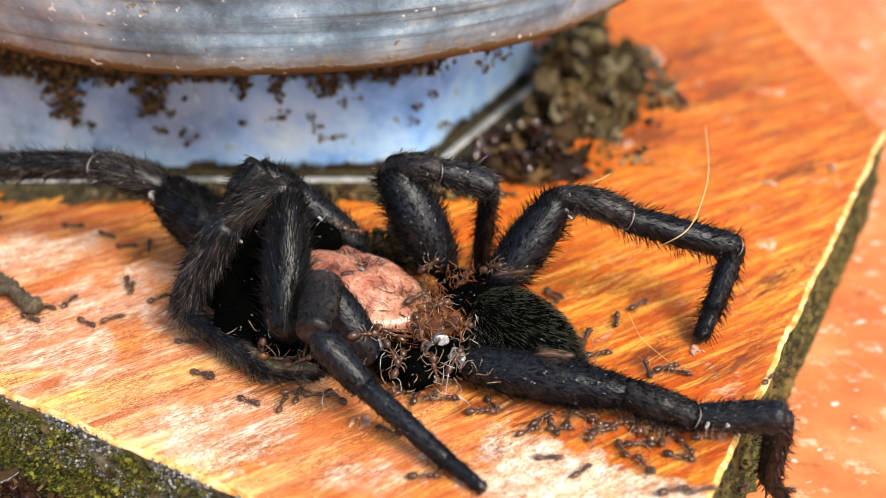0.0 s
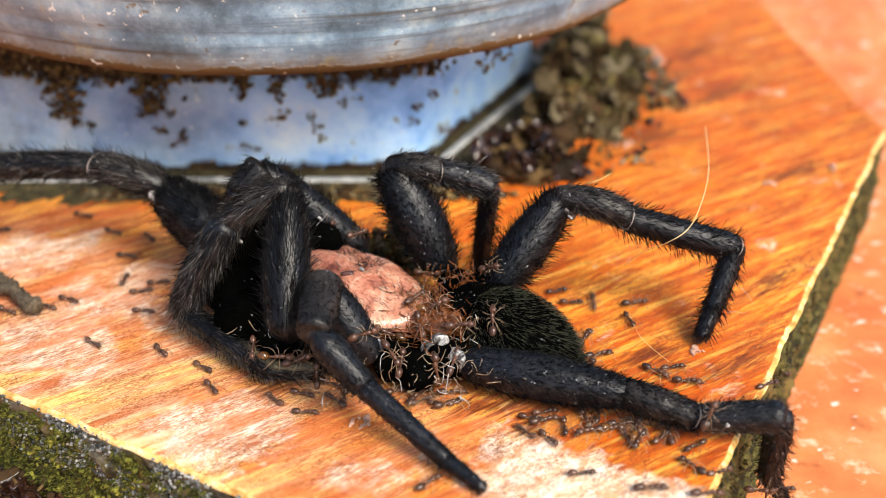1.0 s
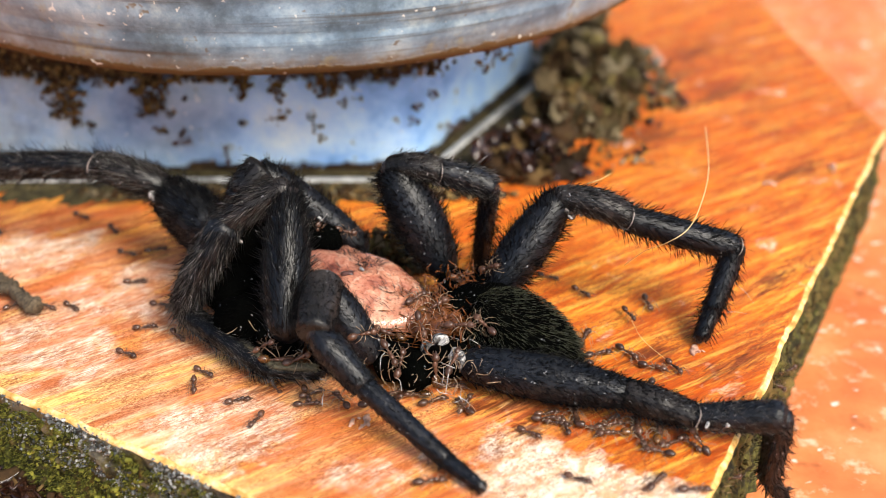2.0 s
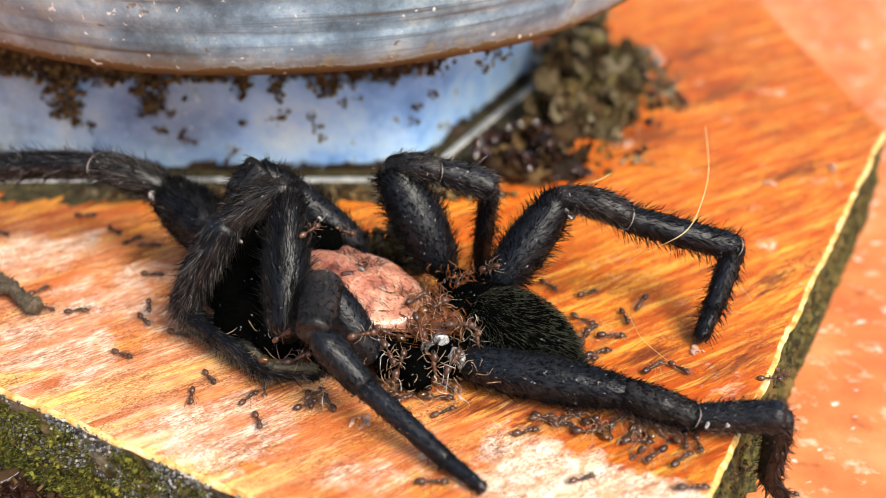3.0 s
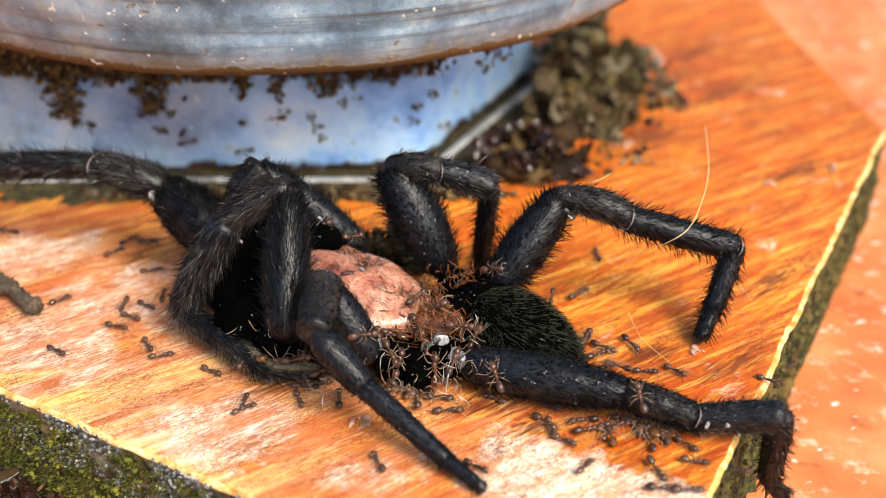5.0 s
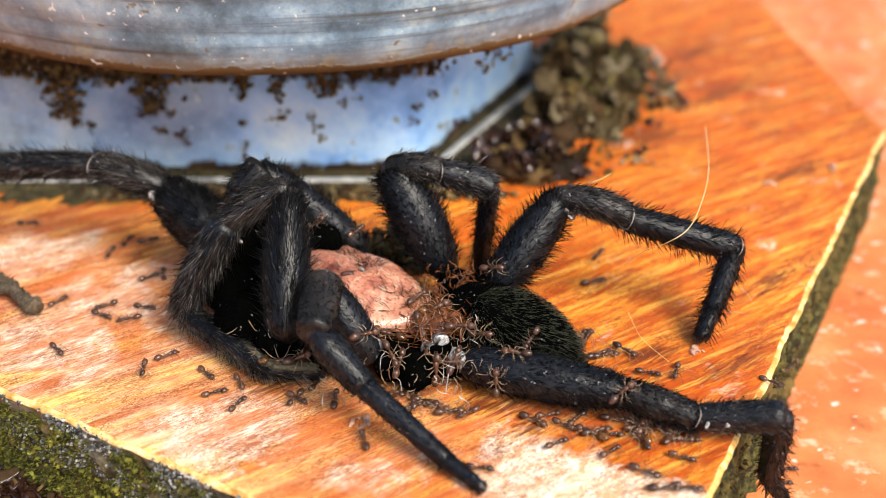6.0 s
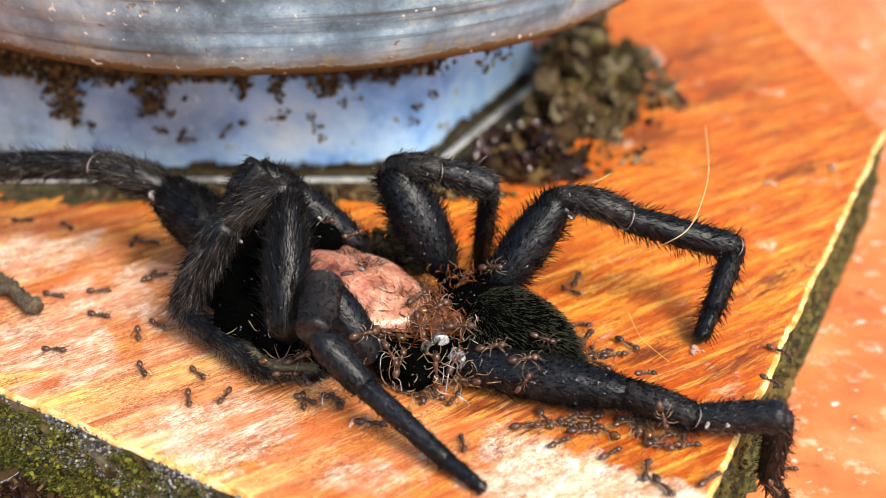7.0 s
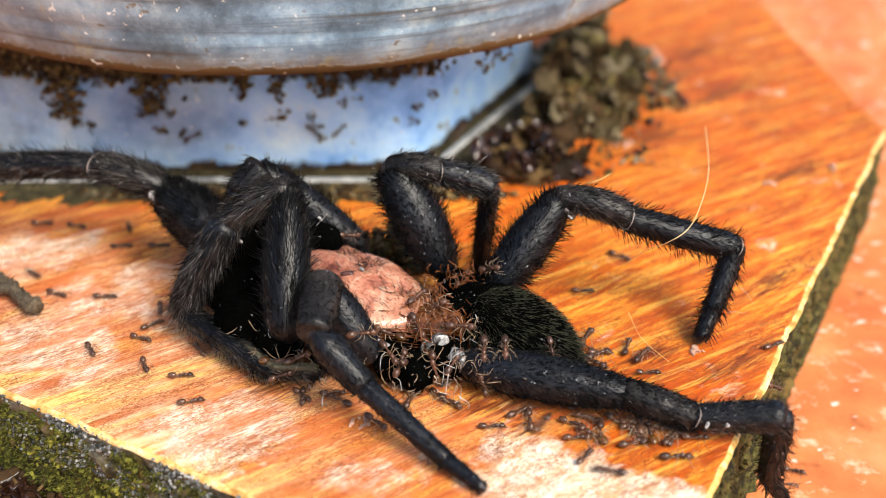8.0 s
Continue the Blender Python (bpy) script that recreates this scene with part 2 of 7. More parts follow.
def pot_material():
    s = Shade("weathered_blue_paint", 0.46, spec=0.28)
    n = s.noise(58, 6, 0.68)
    low = s.noise(16, 3, 0.5)
    m = s.noise(320, 5, 0.7)
    c = s.ramp(n, (0.30, (0.13, 0.30, 0.64)), (0.43, (0.26, 0.49, 0.88)), (0.54, (0.45, 0.69, 0.97)), (0.70, (0.76, 0.90, 0.97)))
    c = s.mix(s.ramp(low, (0.36, 0.75), (0.52, 0.0)), c, s.ramp(m, (0.35, (0.16, 0.20, 0.23)), (0.65, (0.36, 0.42, 0.46))))
    z = s.node("ShaderNodeSeparateXYZ", ins={0: s.coord}).outputs[2]
    upper = s.ramp(z, (0.0300, 0.0), (0.0335, 1.0))
    # weathered grey of the belly, its colours darkened further for the weaker light there
    weather_dim = s.ramp(s.noise(70, 6, 0.72), (0.34, (0.040, 0.060, 0.072)), (0.45, (0.095, 0.140, 0.170)), (0.54, (0.17, 0.25, 0.31)), (0.66, (0.36, 0.45, 0.47)))
    c = s.mix(s.math("MULTIPLY", upper, s.ramp(n, (0.42, 0.95), (0.62, 0.70))), c, weather_dim)
    bands = s.noise(1.0, 5, 0.65, s.mapped(0, (0.09, 0.09, 0.0022)))
    c = s.mix(s.math("MULTIPLY", upper, s.ramp(bands, (0.36, 0.80), (0.47, 0.0))), c, (0.070, 0.062, 0.050))
    c = s.mix(s.math("MULTIPLY", upper, s.ramp(s.noise(120, 5, 0.7), (0.60, 0.0), (0.70, 0.6))), c, (0.34, 0.33, 0.20))
    # shade on the left end of foot and belly, painted as mottled grey
    end_shade = s.math("MULTIPLY", s.spot(-0.0760, -0.0500, 0.0620, 0.0700, 0, 0.35), s.ramp(s.noise(110, 5, 0.7), (0.36, 0.95), (0.66, 0.60)))
    c = s.mix(end_shade, c, s.ramp(m, (0.35, (0.10, 0.115, 0.115)), (0.65, (0.24, 0.28, 0.30))))
    # brown dirt gathered in the neck under the rim and along the foot
    neck = s.ramp(s.math("MULTIPLY", z, 25.0), (0.40, 0.0), (0.62, 0.95))
    out = s.ramp(s.math("MULTIPLY", z, 25.0), (0.84, 1.0), (0.90, 0.0))
    foot = s.ramp(s.math("MULTIPLY", z, 25.0), (0.03, 0.9), (0.13, 0.0))
    dirt = s.math("ADD", s.math("MULTIPLY", neck, out), foot)
    dn = s.math("ADD", s.math("MULTIPLY", s.noise(95, 5, 0.7), 0.6), s.math("MULTIPLY", m, 0.4))
    dirt = s.math("ADD", s.math("MULTIPLY", dirt, 0.42), dn)
    dirt = s.ramp(dirt, (0.66, 0.0), (0.74, 1.0))
    c = s.mix(dirt, c, s.ramp(m, (0.35, (0.008, 0.005, 0.002)), (0.6, (0.050, 0.026, 0.009)), (0.75, (0.20, 0.145, 0.065))))
    # brown lower edge of the belly, pale specks and lichen dots
    lip = s.math("MULTIPLY", s.ramp(s.math("MULTIPLY", z, 25.0), (0.80, 0.0), (0.83, 1.0)), s.ramp(s.math("MULTIPLY", z, 25.0), (0.875, 1.0), (0.955, 0.0)))
    c = s.mix(s.math("MULTIPLY", lip, s.ramp(m, (0.3, 0.95), (0.65, 0.45))), c, (0.15, 0.085, 0.030))
    specks = s.ramp(s.noise(620, 2, 0.5), (0.69, 0.0), (0.73, 0.8))
    c = s.mix(specks, c, (0.78, 0.80, 0.74))
    spots = s.ramp(s.noise(230, 3, 0.6), (0.655, 0.0), (0.70, 0.80))
    c = s.mix(spots, c, (0.15, 0.105, 0.045))
    s.base(c)
    s.rough(s.ramp(dirt, (0.0, 0.46), (1.0, 0.85)))
    b = s.bump(m, 0.0003, 0.5)
    s.bump(dirt, 0.0006, 0.7, b)
    return s.mat


def cuticle_material(name, dark, light, rough=0.46, sheen=0.008, spec=0.10):
    s = Shade(name, rough, spec=spec)
    n = s.noise(900, 4, 0.65)
    m = s.noise(150, 3, 0.6)
    c = s.mix(s.ramp(m, (0.35, 0.0), (0.7, 1.0)), dark, light)
    c = s.mix(s.ramp(n, (0.35, 0.5), (0.6, 0.0)), c, tuple(v * 0.5 for v in dark))
    dust = s.ramp(s.noise(1500, 2, 0.5), (0.70, 0.0), (0.73, 0.8))
    c = s.mix(dust, c, (0.30, 0.30, 0.31))
    s.base(c)
    s.bsdf.inputs["Sheen Weight"].default_value = sheen
    s.bsdf.inputs["Sheen Roughness"].default_value = 0.4
    s.bsdf.inputs["Sheen Tint"].default_value = (0.55, 0.68, 0.95, 1)
    b = s.bump(s.noise(3500, 3, 0.6), 0.00006, 0.7)
    s.bump(s.noise(700, 3, 0.6), 0.00030, 0.6, b)
    return s.mat


def plain_material(name, colour, rough=0.5, spec=0.5, vary=0.35, scale=700, clear=0.0, each=0.0):
    s = Shade(name, rough, spec=spec)
    n = s.noise(scale, 4, 0.6)
    c = s.mix(s.ramp(n, (0.3, 0.0), (0.7, 1.0)), tuple(v * (1 - vary) for v in colour), tuple(min(1.0, v * (1 + vary)) for v in colour))
    if each:
        rnd = s.node("ShaderNodeObjectInfo").outputs["Random"]
        c = s.mix(s.math("MULTIPLY", rnd, each), c, tuple(v * 0.25 for v in colour))
    s.base(c)
    s.bump(n, 0.00008, 0.4)
    if clear:
        s.bsdf.inputs["Transmission Weight"].default_value = clear
    return s.mat


def skin_material():
    s = Shade("pink_carapace", 0.22, spec=0.6)
    n = s.noise(230, 5, 0.6)
    f = s.noise(1500, 4, 0.7)
    c = s.ramp(n, (0.28, (0.20, 0.048, 0.028)), (0.40, (0.46, 0.150, 0.085)), (0.53, (0.68, 0.280, 0.165)), (0.68, (0.82, 0.46, 0.30)))
    c = s.mix(s.ramp(f, (0.34, 0.6), (0.45, 0.0)), c, (0.10, 0.022, 0.012))
    c = s.mix(s.ramp(s.noise(420, 4, 0.65), (0.54, 0.0), (0.68, 0.7)), c, (0.86, 0.58, 0.40))
    c = s.mix(s.math("MULTIPLY", s.spot(-0.0150, 0.0095, 0.0130, 0.0085, -20, 0.2), 0.80), c, s.ramp(n, (0.35, (0.16, 0.034, 0.026)), (0.65, (0.40, 0.125, 0.090))))
    c = s.mix(s.math("MULTIPLY", s.spot(0.0030, -0.0010, 0.0055, 0.0080, 0, 0.3), s.ramp(s.noise(500, 4, 0.7), (0.40, 0.9), (0.60, 0.25))), c, (0.22, 0.075, 0.020))
    s.base(c)
    s.bsdf.inputs["Coat Weight"].default_value = 0.7
    s.bsdf.inputs["Coat Roughness"].default_value = 0.12
    s.bsdf.inputs["Subsurface Weight"].default_value = 0.06
    s.bsdf.inputs["Subsurface Radius"].default_value = (0.002, 0.0008, 0.0005)
    b = s.bump(n, 0.0014, 0.55)
    s.bump(s.math("ADD", f, s.noise(760, 4, 0.65, s.mapped(-20, (1.7, 0.7, 1)))), 0.00085, 0.9, b)
    return s.mat


WOOD, RIM, SIDE = board_material(), board_rim_material(), board_side_material()
MOSS = moss_material("green_moss", (0.012, 0.013, 0.003), (0.090, 0.096, 0.012), (0.34, 0.33, 0.050))
OLD_MOSS = moss_material("brown_moss", (0.022, 0.017, 0.006), (0.095, 0.075, 0.024), (0.24, 0.19, 0.065))
LICHEN = moss_material("grey_lichen", (0.040, 0.044, 0.040), (0.170, 0.185, 0.180), (0.52, 0.54, 0.52))
DIRT = moss_material("brown_dirt", (0.016, 0.009, 0.004), (0.080, 0.040, 0.012), (0.26, 0.17, 0.060))
LITTER = moss_material("leaf_litter", (0.030, 0.020, 0.008), (0.120, 0.082, 0.036), (0.30, 0.25, 0.16))
TERRACOTTA = terracotta_material()
POT = pot_material()
CUTICLE = cuticle_material("black_cuticle", (0.0012, 0.0013, 0.0017), (0.0045, 0.0056, 0.0085), 0.36, 0.0, 0.36)
BLUE_CUTICLE = cuticle_material("blue_black_cuticle", (0.0012, 0.0016, 0.0027), (0.0050, 0.0074, 0.0135), 0.42, 0.004, 0.44)
KNEE = cuticle_material("brown_black_cuticle", (0.007, 0.0065, 0.0065), (0.034, 0.027, 0.024), 0.36, 0.0, 0.34)
VELVET = cuticle_material("dark_velvet", (0.0008, 0.0009, 0.0008), (0.0022, 0.0024, 0.0019), 0.85, 0.0, 0.01)
HAIR = plain_material("black_hair", (0.0012, 0.0012, 0.0015), 0.32, 0.16, 0.3)
MATT_HAIR = plain_material("dull_black_hair", (0.0010, 0.0010, 0.0010), 0.6, 0.02, 0.3)
PALE_HAIR = plain_material("grey_hair", (0.12, 0.108, 0.094), 0.4, 0.5, 0.3)
# whitish colour paints glints into the black coats; also serves single pale hairs
GLINT_HAIR = plain_material("pale_hair_painted_glints", (0.42, 0.41, 0.41), 0.25, 0.6, 0.2)
MEMBRANE = plain_material("pale_membrane", (0.035, 0.027, 0.026), 0.35, 0.5, 0.4)
WHITE = plain_material("white_membrane", (0.33, 0.32, 0.31), 0.25, 0.6, 0.3)
SKIN = skin_material()
FLESH = plain_material("torn_orange_flesh", (0.13, 0.042, 0.012), 0.15, 0.6, 0.6, 900)
ANT_RED = plain_material("ant_red_brown", (0.105, 0.046, 0.025), 0.28, 0.5, 0.4, 2500, each=0.7)
ANT_BROWN = plain_material("ant_brown", (0.080, 0.037, 0.022), 0.28, 0.5, 0.4, 2500, each=0.7)
ANT_DARK = plain_material("ant_dark_brown", (0.110, 0.050, 0.028), 0.22, 0.6, 0.4, 2500, each=0.6)
ANT_AMBER = plain_material("ant_amber", (0.20, 0.082, 0.020), 0.12, 0.6, 0.5, 2500, 0.35, each=0.8)
ANT_LEG = plain_material("ant_leg_brown", (0.15, 0.082, 0.048), 0.35, 0.5, 0.3, 2500, each=0.5)
ANT_PALE = plain_material("ant_leg_pale", (0.27, 0.185, 0.115), 0.3, 0.5, 0.3, 2500)
PALE_CRUMB = plain_material("pale_pink_crumb", (0.46, 0.27, 0.19), 0.6, 0.3, 0.5)
KHAKI = plain_material("khaki_pad", (0.105, 0.092, 0.058), 0.7, 0.3, 0.5, 3000)
OLIVE_HAIR = plain_material("olive_hair", (0.052, 0.054, 0.030), 0.35, 0.5, 0.5)
BROWN_SKIN = plain_material("dark_brown_skin", (0.065, 0.024, 0.018), 0.35, 0.5, 0.5)
def membrane_material():
    s = Shade("striped_white_membrane", 0.22, spec=0.6)
    n = s.noise(1.0, 3, 0.6, s.mapped(25, (0.0022, 0.00050, 0.0022)), 0.5)
    s.base(s.ramp(n, (0.40, (0.015, 0.015, 0.016)), (0.49, (0.12, 0.115, 0.11)), (0.64, (0.46, 0.44, 0.42))))
    s.bump(n, 0.0003, 0.8)
    return s.mat


STRIPED = membrane_material()
KNEE_PALE = plain_material("pale_joint_skin", (0.30, 0.25, 0.22), 0.35, 0.5, 0.3)
WET = plain_material("wet_dark_leaf", (0.030, 0.013, 0.008), 0.18, 0.6, 0.7, 500)
STRAW = plain_material("straw_fibre", (0.70, 0.52, 0.24), 0.45, 0.4, 0.2)
BARK = plain_material("grey_bark", (0.085, 0.064, 0.040), 0.8, 0.3, 0.7, 2200)


# ---- mesh tools ----
class Geo:
    """Vertices and faces gathered for one mesh."""

    def __init__(self):
        self.v, self.f, self.m, self.n = [], [], [], 0

    def add(self, verts, faces, mat=0):
        verts = np.asarray(verts, float).reshape(-1, 3)
        self.v.append(verts)
        self.f.extend([tuple(int(i) + self.n for i in f) for f in faces])
        self.m.extend([mat] * len(faces))
        self.n += len(verts)

    def mesh(self, name, materials, origin=(0, 0, 0), smooth=True):
        me = bpy.data.meshes.new(name)
        me.from_pydata((np.concatenate(self.v) - np.asarray(origin)).tolist(), [], self.f)
        for m in materials:
            me.materials.append(m)
        me.polygons.foreach_set("material_index", np.array(self.m, dtype=np.int32))
        me.polygons.foreach_set("use_smooth", np.full(len(self.f), smooth))
        me.update()
        return me


def part(name, geo, materials, parent, label="", origin=(0, 0, 0), smooth=True):
    """One mesh object under a thing or a part; geo is in world places, origin is the thing's own place."""
    ob = new(name, geo.mesh(name, materials if isinstance(materials, (list, tuple)) else [materials], origin, smooth))
    ob.parent = parent
    if label:
        ob["label"] = label
    return ob


def unit(v):
    v = np.asarray(v, float)
    return v / max(1e-12, float(np.linalg.norm(v)))


def frame_of(axis):
    axis = unit(axis)
    ref = np.array([0, 0, 1.0]) if abs(axis[2]) < 0.9 else np.array([0, 1.0, 0])
    side = unit(np.cross(ref, axis))
    return axis, side, np.cross(axis, side)


def smooth_path(points, steps):
    """A Catmull-Rom curve through the points."""
    p = [np.asarray(q, float) for q in points]
    p = [2 * p[0] - p[1], *p, 2 * p[-1] - p[-2]]
    out = []
    for i in range(1, len(p) - 2):
        for k in range(steps):
            t = k / steps
            out.append(0.5 * (2 * p[i] + (p[i + 1] - p[i - 1]) * t + (2 * p[i - 1] - 5 * p[i] + 4 * p[i + 1] - p[i + 2]) * t * t
                              + (3 * p[i] - p[i - 1] - 3 * p[i + 1] + p[i + 2]) * t ** 3))
    return np.array(out + [p[-2]])


def tube(geo, path, radii, sides=10, mat=0, squash=1.0, lump=0.0, seed=0.0):
    """A closed tube along a path; squash flattens it across its second axis."""
    path = np.asarray(path, float)
    n = len(path)
    rings, last = [], None
    for i in range(n):
        a = path[min(i + 1, n - 1)] - path[max(i - 1, 0)]
        ax = unit(a)
        if last is None:
            _, s, u = frame_of(ax)
        else:
            s = unit(last - ax * float(last @ ax))
            u = np.cross(ax, s)
        last = s
        for k in range(sides):
            w = 2 * math.pi * k / sides
            r = radii[i]
            if lump:
                r *= 1 + lump * noise.noise(Vector(path[i] * 600) + Vector((math.cos(w), math.sin(w), seed)))
            rings.append(path[i] + r * (math.cos(w) * s + squash * math.sin(w) * u))
    faces = [(i * sides + k, i * sides + (k + 1) % sides, (i + 1) * sides + (k + 1) % sides, (i + 1) * sides + k) for i in range(n - 1) for k in range(sides)]
    faces += [tuple(range(sides))[::-1], tuple(range((n - 1) * sides, n * sides))]
    geo.add(rings, faces, mat)


def ball(geo, centre, radii, axis=(1, 0, 0), sides=16, rings=10, mat=0, lump=0.0, freq=300.0, taper=0.0):
    """A lumpy egg with its long axis along axis; taper narrows the front."""
    ax, s, u = frame_of(axis)
    verts, faces = [], []
    for i in range(rings + 1):
        th = math.pi * i / rings
        for k in range(sides):
            w = 2 * math.pi * k / sides
            d = np.array([-math.cos(th), math.sin(th) * math.cos(w), math.sin(th) * math.sin(w)])
            q = 1 - taper * d[0]
            p = np.asarray(centre) + radii[0] * d[0] * ax + q * (radii[1] * d[1] * s + radii[2] * d[2] * u)
            if lump:
                p = p + lump * noise.noise(Vector(p * freq)) * (d[0] * ax + d[1] * s + d[2] * u)
            verts.append(p)
    for i in range(rings):
        for k in range(sides):
            faces.append((i * sides + k, i * sides + (k + 1) % sides, (i + 1) * sides + (k + 1) % sides, (i + 1) * sides + k))
    geo.add(verts, faces, mat)


def hairs(geo, roots, dirs, lengths, width, droop, mat, rng):
    """Curved, tapering three-sided bristles."""
    roots, dirs, lengths = np.asarray(roots), np.asarray(dirs), np.asarray(lengths)
    n = len(roots)
    if n == 0:
        return
    dirs = dirs / np.linalg.norm(dirs, axis=1, keepdims=True)
    ref = rng.normal(size=(n, 3))
    s = np.cross(dirs, ref)
    s /= np.linalg.norm(s, axis=1, keepdims=True)
    u = np.cross(dirs, s)
    mid = roots + dirs * (lengths * 0.55)[:, None] + droop * (lengths * 0.10)[:, None]
    tip = roots + dirs * lengths[:, None] + droop * (lengths * 0.35)[:, None]
    verts = np.zeros((n, 7, 3))
    for k in range(3):
        w = 2 * math.pi * k / 3
        off = (math.cos(w) * s + math.sin(w) * u) * width
        verts[:, k] = roots - dirs * width + off
        verts[:, 3 + k] = mid + off * 0.7
    verts[:, 6] = tip
    faces = []
    for i in range(n):
        b = i * 7
        for k in range(3):
            j = (k + 1) % 3
            faces.append((b + k, b + j, b + 3 + j, b + 3 + k))
            faces.append((b + 3 + k, b + 3 + j, b + 6))
    geo.add(verts.reshape(-1, 3), faces, mat)


# ---- board, floor and pot: the setting ----
BOARD_THICK, FLOOR_Z = 0.0205, -0.0206


def board_outline():
    corners = [CORNER + FRONT * 0.32, CORNER, CORNER + RIGHT * 0.157, np.array([0.0790, 0.185]), np.array([-0.02, 0.36]), np.array([-0.30, 0.34])]
    out = []
    for i, a in enumerate(corners):
        b = corners[(i + 1) % len(corners)]
        near = i in (0, 1, 2)
        n = max(2, int(np.linalg.norm(b - a) / (0.0008 if near else 0.02)))
        side = unit(np.array([b[1] - a[1], a[0] - b[0]]))
        for k in range(n):
            p = a + (b - a) * k / n
            w = 0.00022 * noise.noise(Vector((p[0] * 380, p[1] * 380, 1))) + 0.0004 * noise.noise(Vector((p[0] * 90, p[1] * 90, 4)))
            out.append((p + side * (w if near else 0), side))
    return out


def build_board():
    root = tagged(new("wooden_board"), "thick orange wooden board with worn surface and mossy cut sides", "board")
    ring = board_outline()
    pts, sides = np.array([p for p, _ in ring]), np.array([s for _, s in ring])
    n = len(pts)
    top = Geo()
    rows = [(0.0017, 0.0), (0.0007, -0.00008), (0.00012, -0.00035), (0.0, -0.0008)]
    verts = []
    for inset, z in rows:
        for i in range(n):
            w = 0.00018 * noise.noise(Vector((pts[i][0] * 700, pts[i][1] * 700, z * 900)))
            verts.append((*(pts[i] - sides[i] * (inset + (w if inset < 0.0015 else 0))), z))
    top.add(verts, [tuple(range(n))], 0)
    top.f += [((r + 1) * n + i, (r + 1) * n + (i + 1) % n, r * n + (i + 1) % n, r * n + i) for r in range(3) for i in range(n)]
    top.m += [0] * n + [int(pts[i][1] < 0.048) for _ in range(2) for i in range(n)]
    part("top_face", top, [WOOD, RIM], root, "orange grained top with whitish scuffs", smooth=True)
    wall = Geo()
    verts = []
    levels = [-0.0008 - (BOARD_THICK - 0.0008) * k / 22 for k in range(23)]
    for j, z in enumerate(levels):
        for i in range(n):
            p = pts[i]
            w = 0.0014 * noise.noise(Vector((p[0] * 300, p[1] * 300, z * 300))) + 0.0009 * noise.noise(Vector((p[0] * 850, p[1] * 850, z * 850)))
            verts.append((*(p + sides[i] * (w * min(1, j / 3) - 0.0003 * (j > 0))), z))
    wall.add(verts, [(j * n + i, j * n + (i + 1) % n, (j + 1) * n + (i + 1) % n, (j + 1) * n + i)[::-1] for j in range(len(levels) - 1) for i in range(n)], 0)
    part("cut_side", wall, SIDE, root, "dark mossy sawn side")
    under = Geo()
    under.add([(*p, -BOARD_THICK) for p in pts], [tuple(range(n))[::-1]], 0)
    part("underside", under, SIDE, root)
    # cushions of moss and crusts of lichen on the two near sides
    rng = np.random.default_rng(3)
    for name, mat, count, size, lo, hi, way, length, out in (("moss", MOSS, 6200, 0.00050, 0.0022, 0.0190, FRONT, 0.13, (-0.504, -0.864)),
                                                             ("lichen", LICHEN, 10500, 0.00027, 0.0003, 0.0110, FRONT, 0.13, (-0.504, -0.864)),
                                                             ("moss", OLD_MOSS, 700, 0.0004, 0.002, 0.017, RIGHT, 0.155, (0.888, -0.46))):
        g = Geo()
        out = np.array(out)
        made, roots, dirs = 0, [], []
        while made < count:
            s, d = rng.uniform(0, length), rng.uniform(lo, hi)
            dens = noise.noise(Vector((s * 130, d * 170, 7 if name == "moss" else 2)))
            made += 0.15
            if dens < (-0.42 if name == "moss" else -0.20 + 45 * max(0.0, d - 0.005)):
                continue
            r = size * (0.25 + rng.uniform() ** 3)
            c = np.array([*(CORNER + way * s + out * rng.uniform(-0.0003, 0.0005)), -d])
            ball(g, c, (r, r * rng.uniform(0.6, 1.1), r * rng.uniform(0.5, 0.9)), rng.normal(size=3), 6, 4, 0, r * 0.9, 2400)
            for _ in range(6 if name == "moss" else 0):
                v = rng.normal(size=3)
                roots.append(c + unit(v) * r * 0.7)
                dirs.append(v * 0.6 + np.array([*out, 0.5]))
            made += 0.8
        if roots:
            hairs(g, roots, dirs, rng.uniform(0.0003, 0.0009, len(roots)), 0.00006, np.array([0, 0, -0.3]), 0, rng)
        tagged(part(name, g, mat, root), kind="stuff")
    return root


def build_ground():
    g = Geo()
    g.add([(-300, -300, FLOOR_Z), (300, -300, FLOOR_Z), (300, 300, FLOOR_Z), (-300, 300, FLOOR_Z)], [(0, 1, 2, 3)])
    ob = new("floor", g.mesh("floor", [TERRACOTTA]))
    tagged(ob, "orange terracotta floor with pale grit", "floor", kind="structure")


POT_AT = (-0.0330, 0.0822)


# the foot's plan: flat sides as bearing and distance from its middle, with rounded corners between them
FOOT_AT = (-0.0400, 0.0790)
FOOT_SIDES = ((0.0, -1.0, 0.0555), (0.8746, -0.4848, 0.0580), (0.87, 0.49, 0.0580), (0.0, 1.0, 0.0555), (-0.9, 0.43, 0.0700), (-0.95, -0.31, 0.0720))


def foot_reach(w, inset):
    total = sum((max(0.0, math.cos(w) * x + math.sin(w) * y) / (a - inset)) ** 26 for x, y, a in FOOT_SIDES)
    return total ** (-1 / 26)


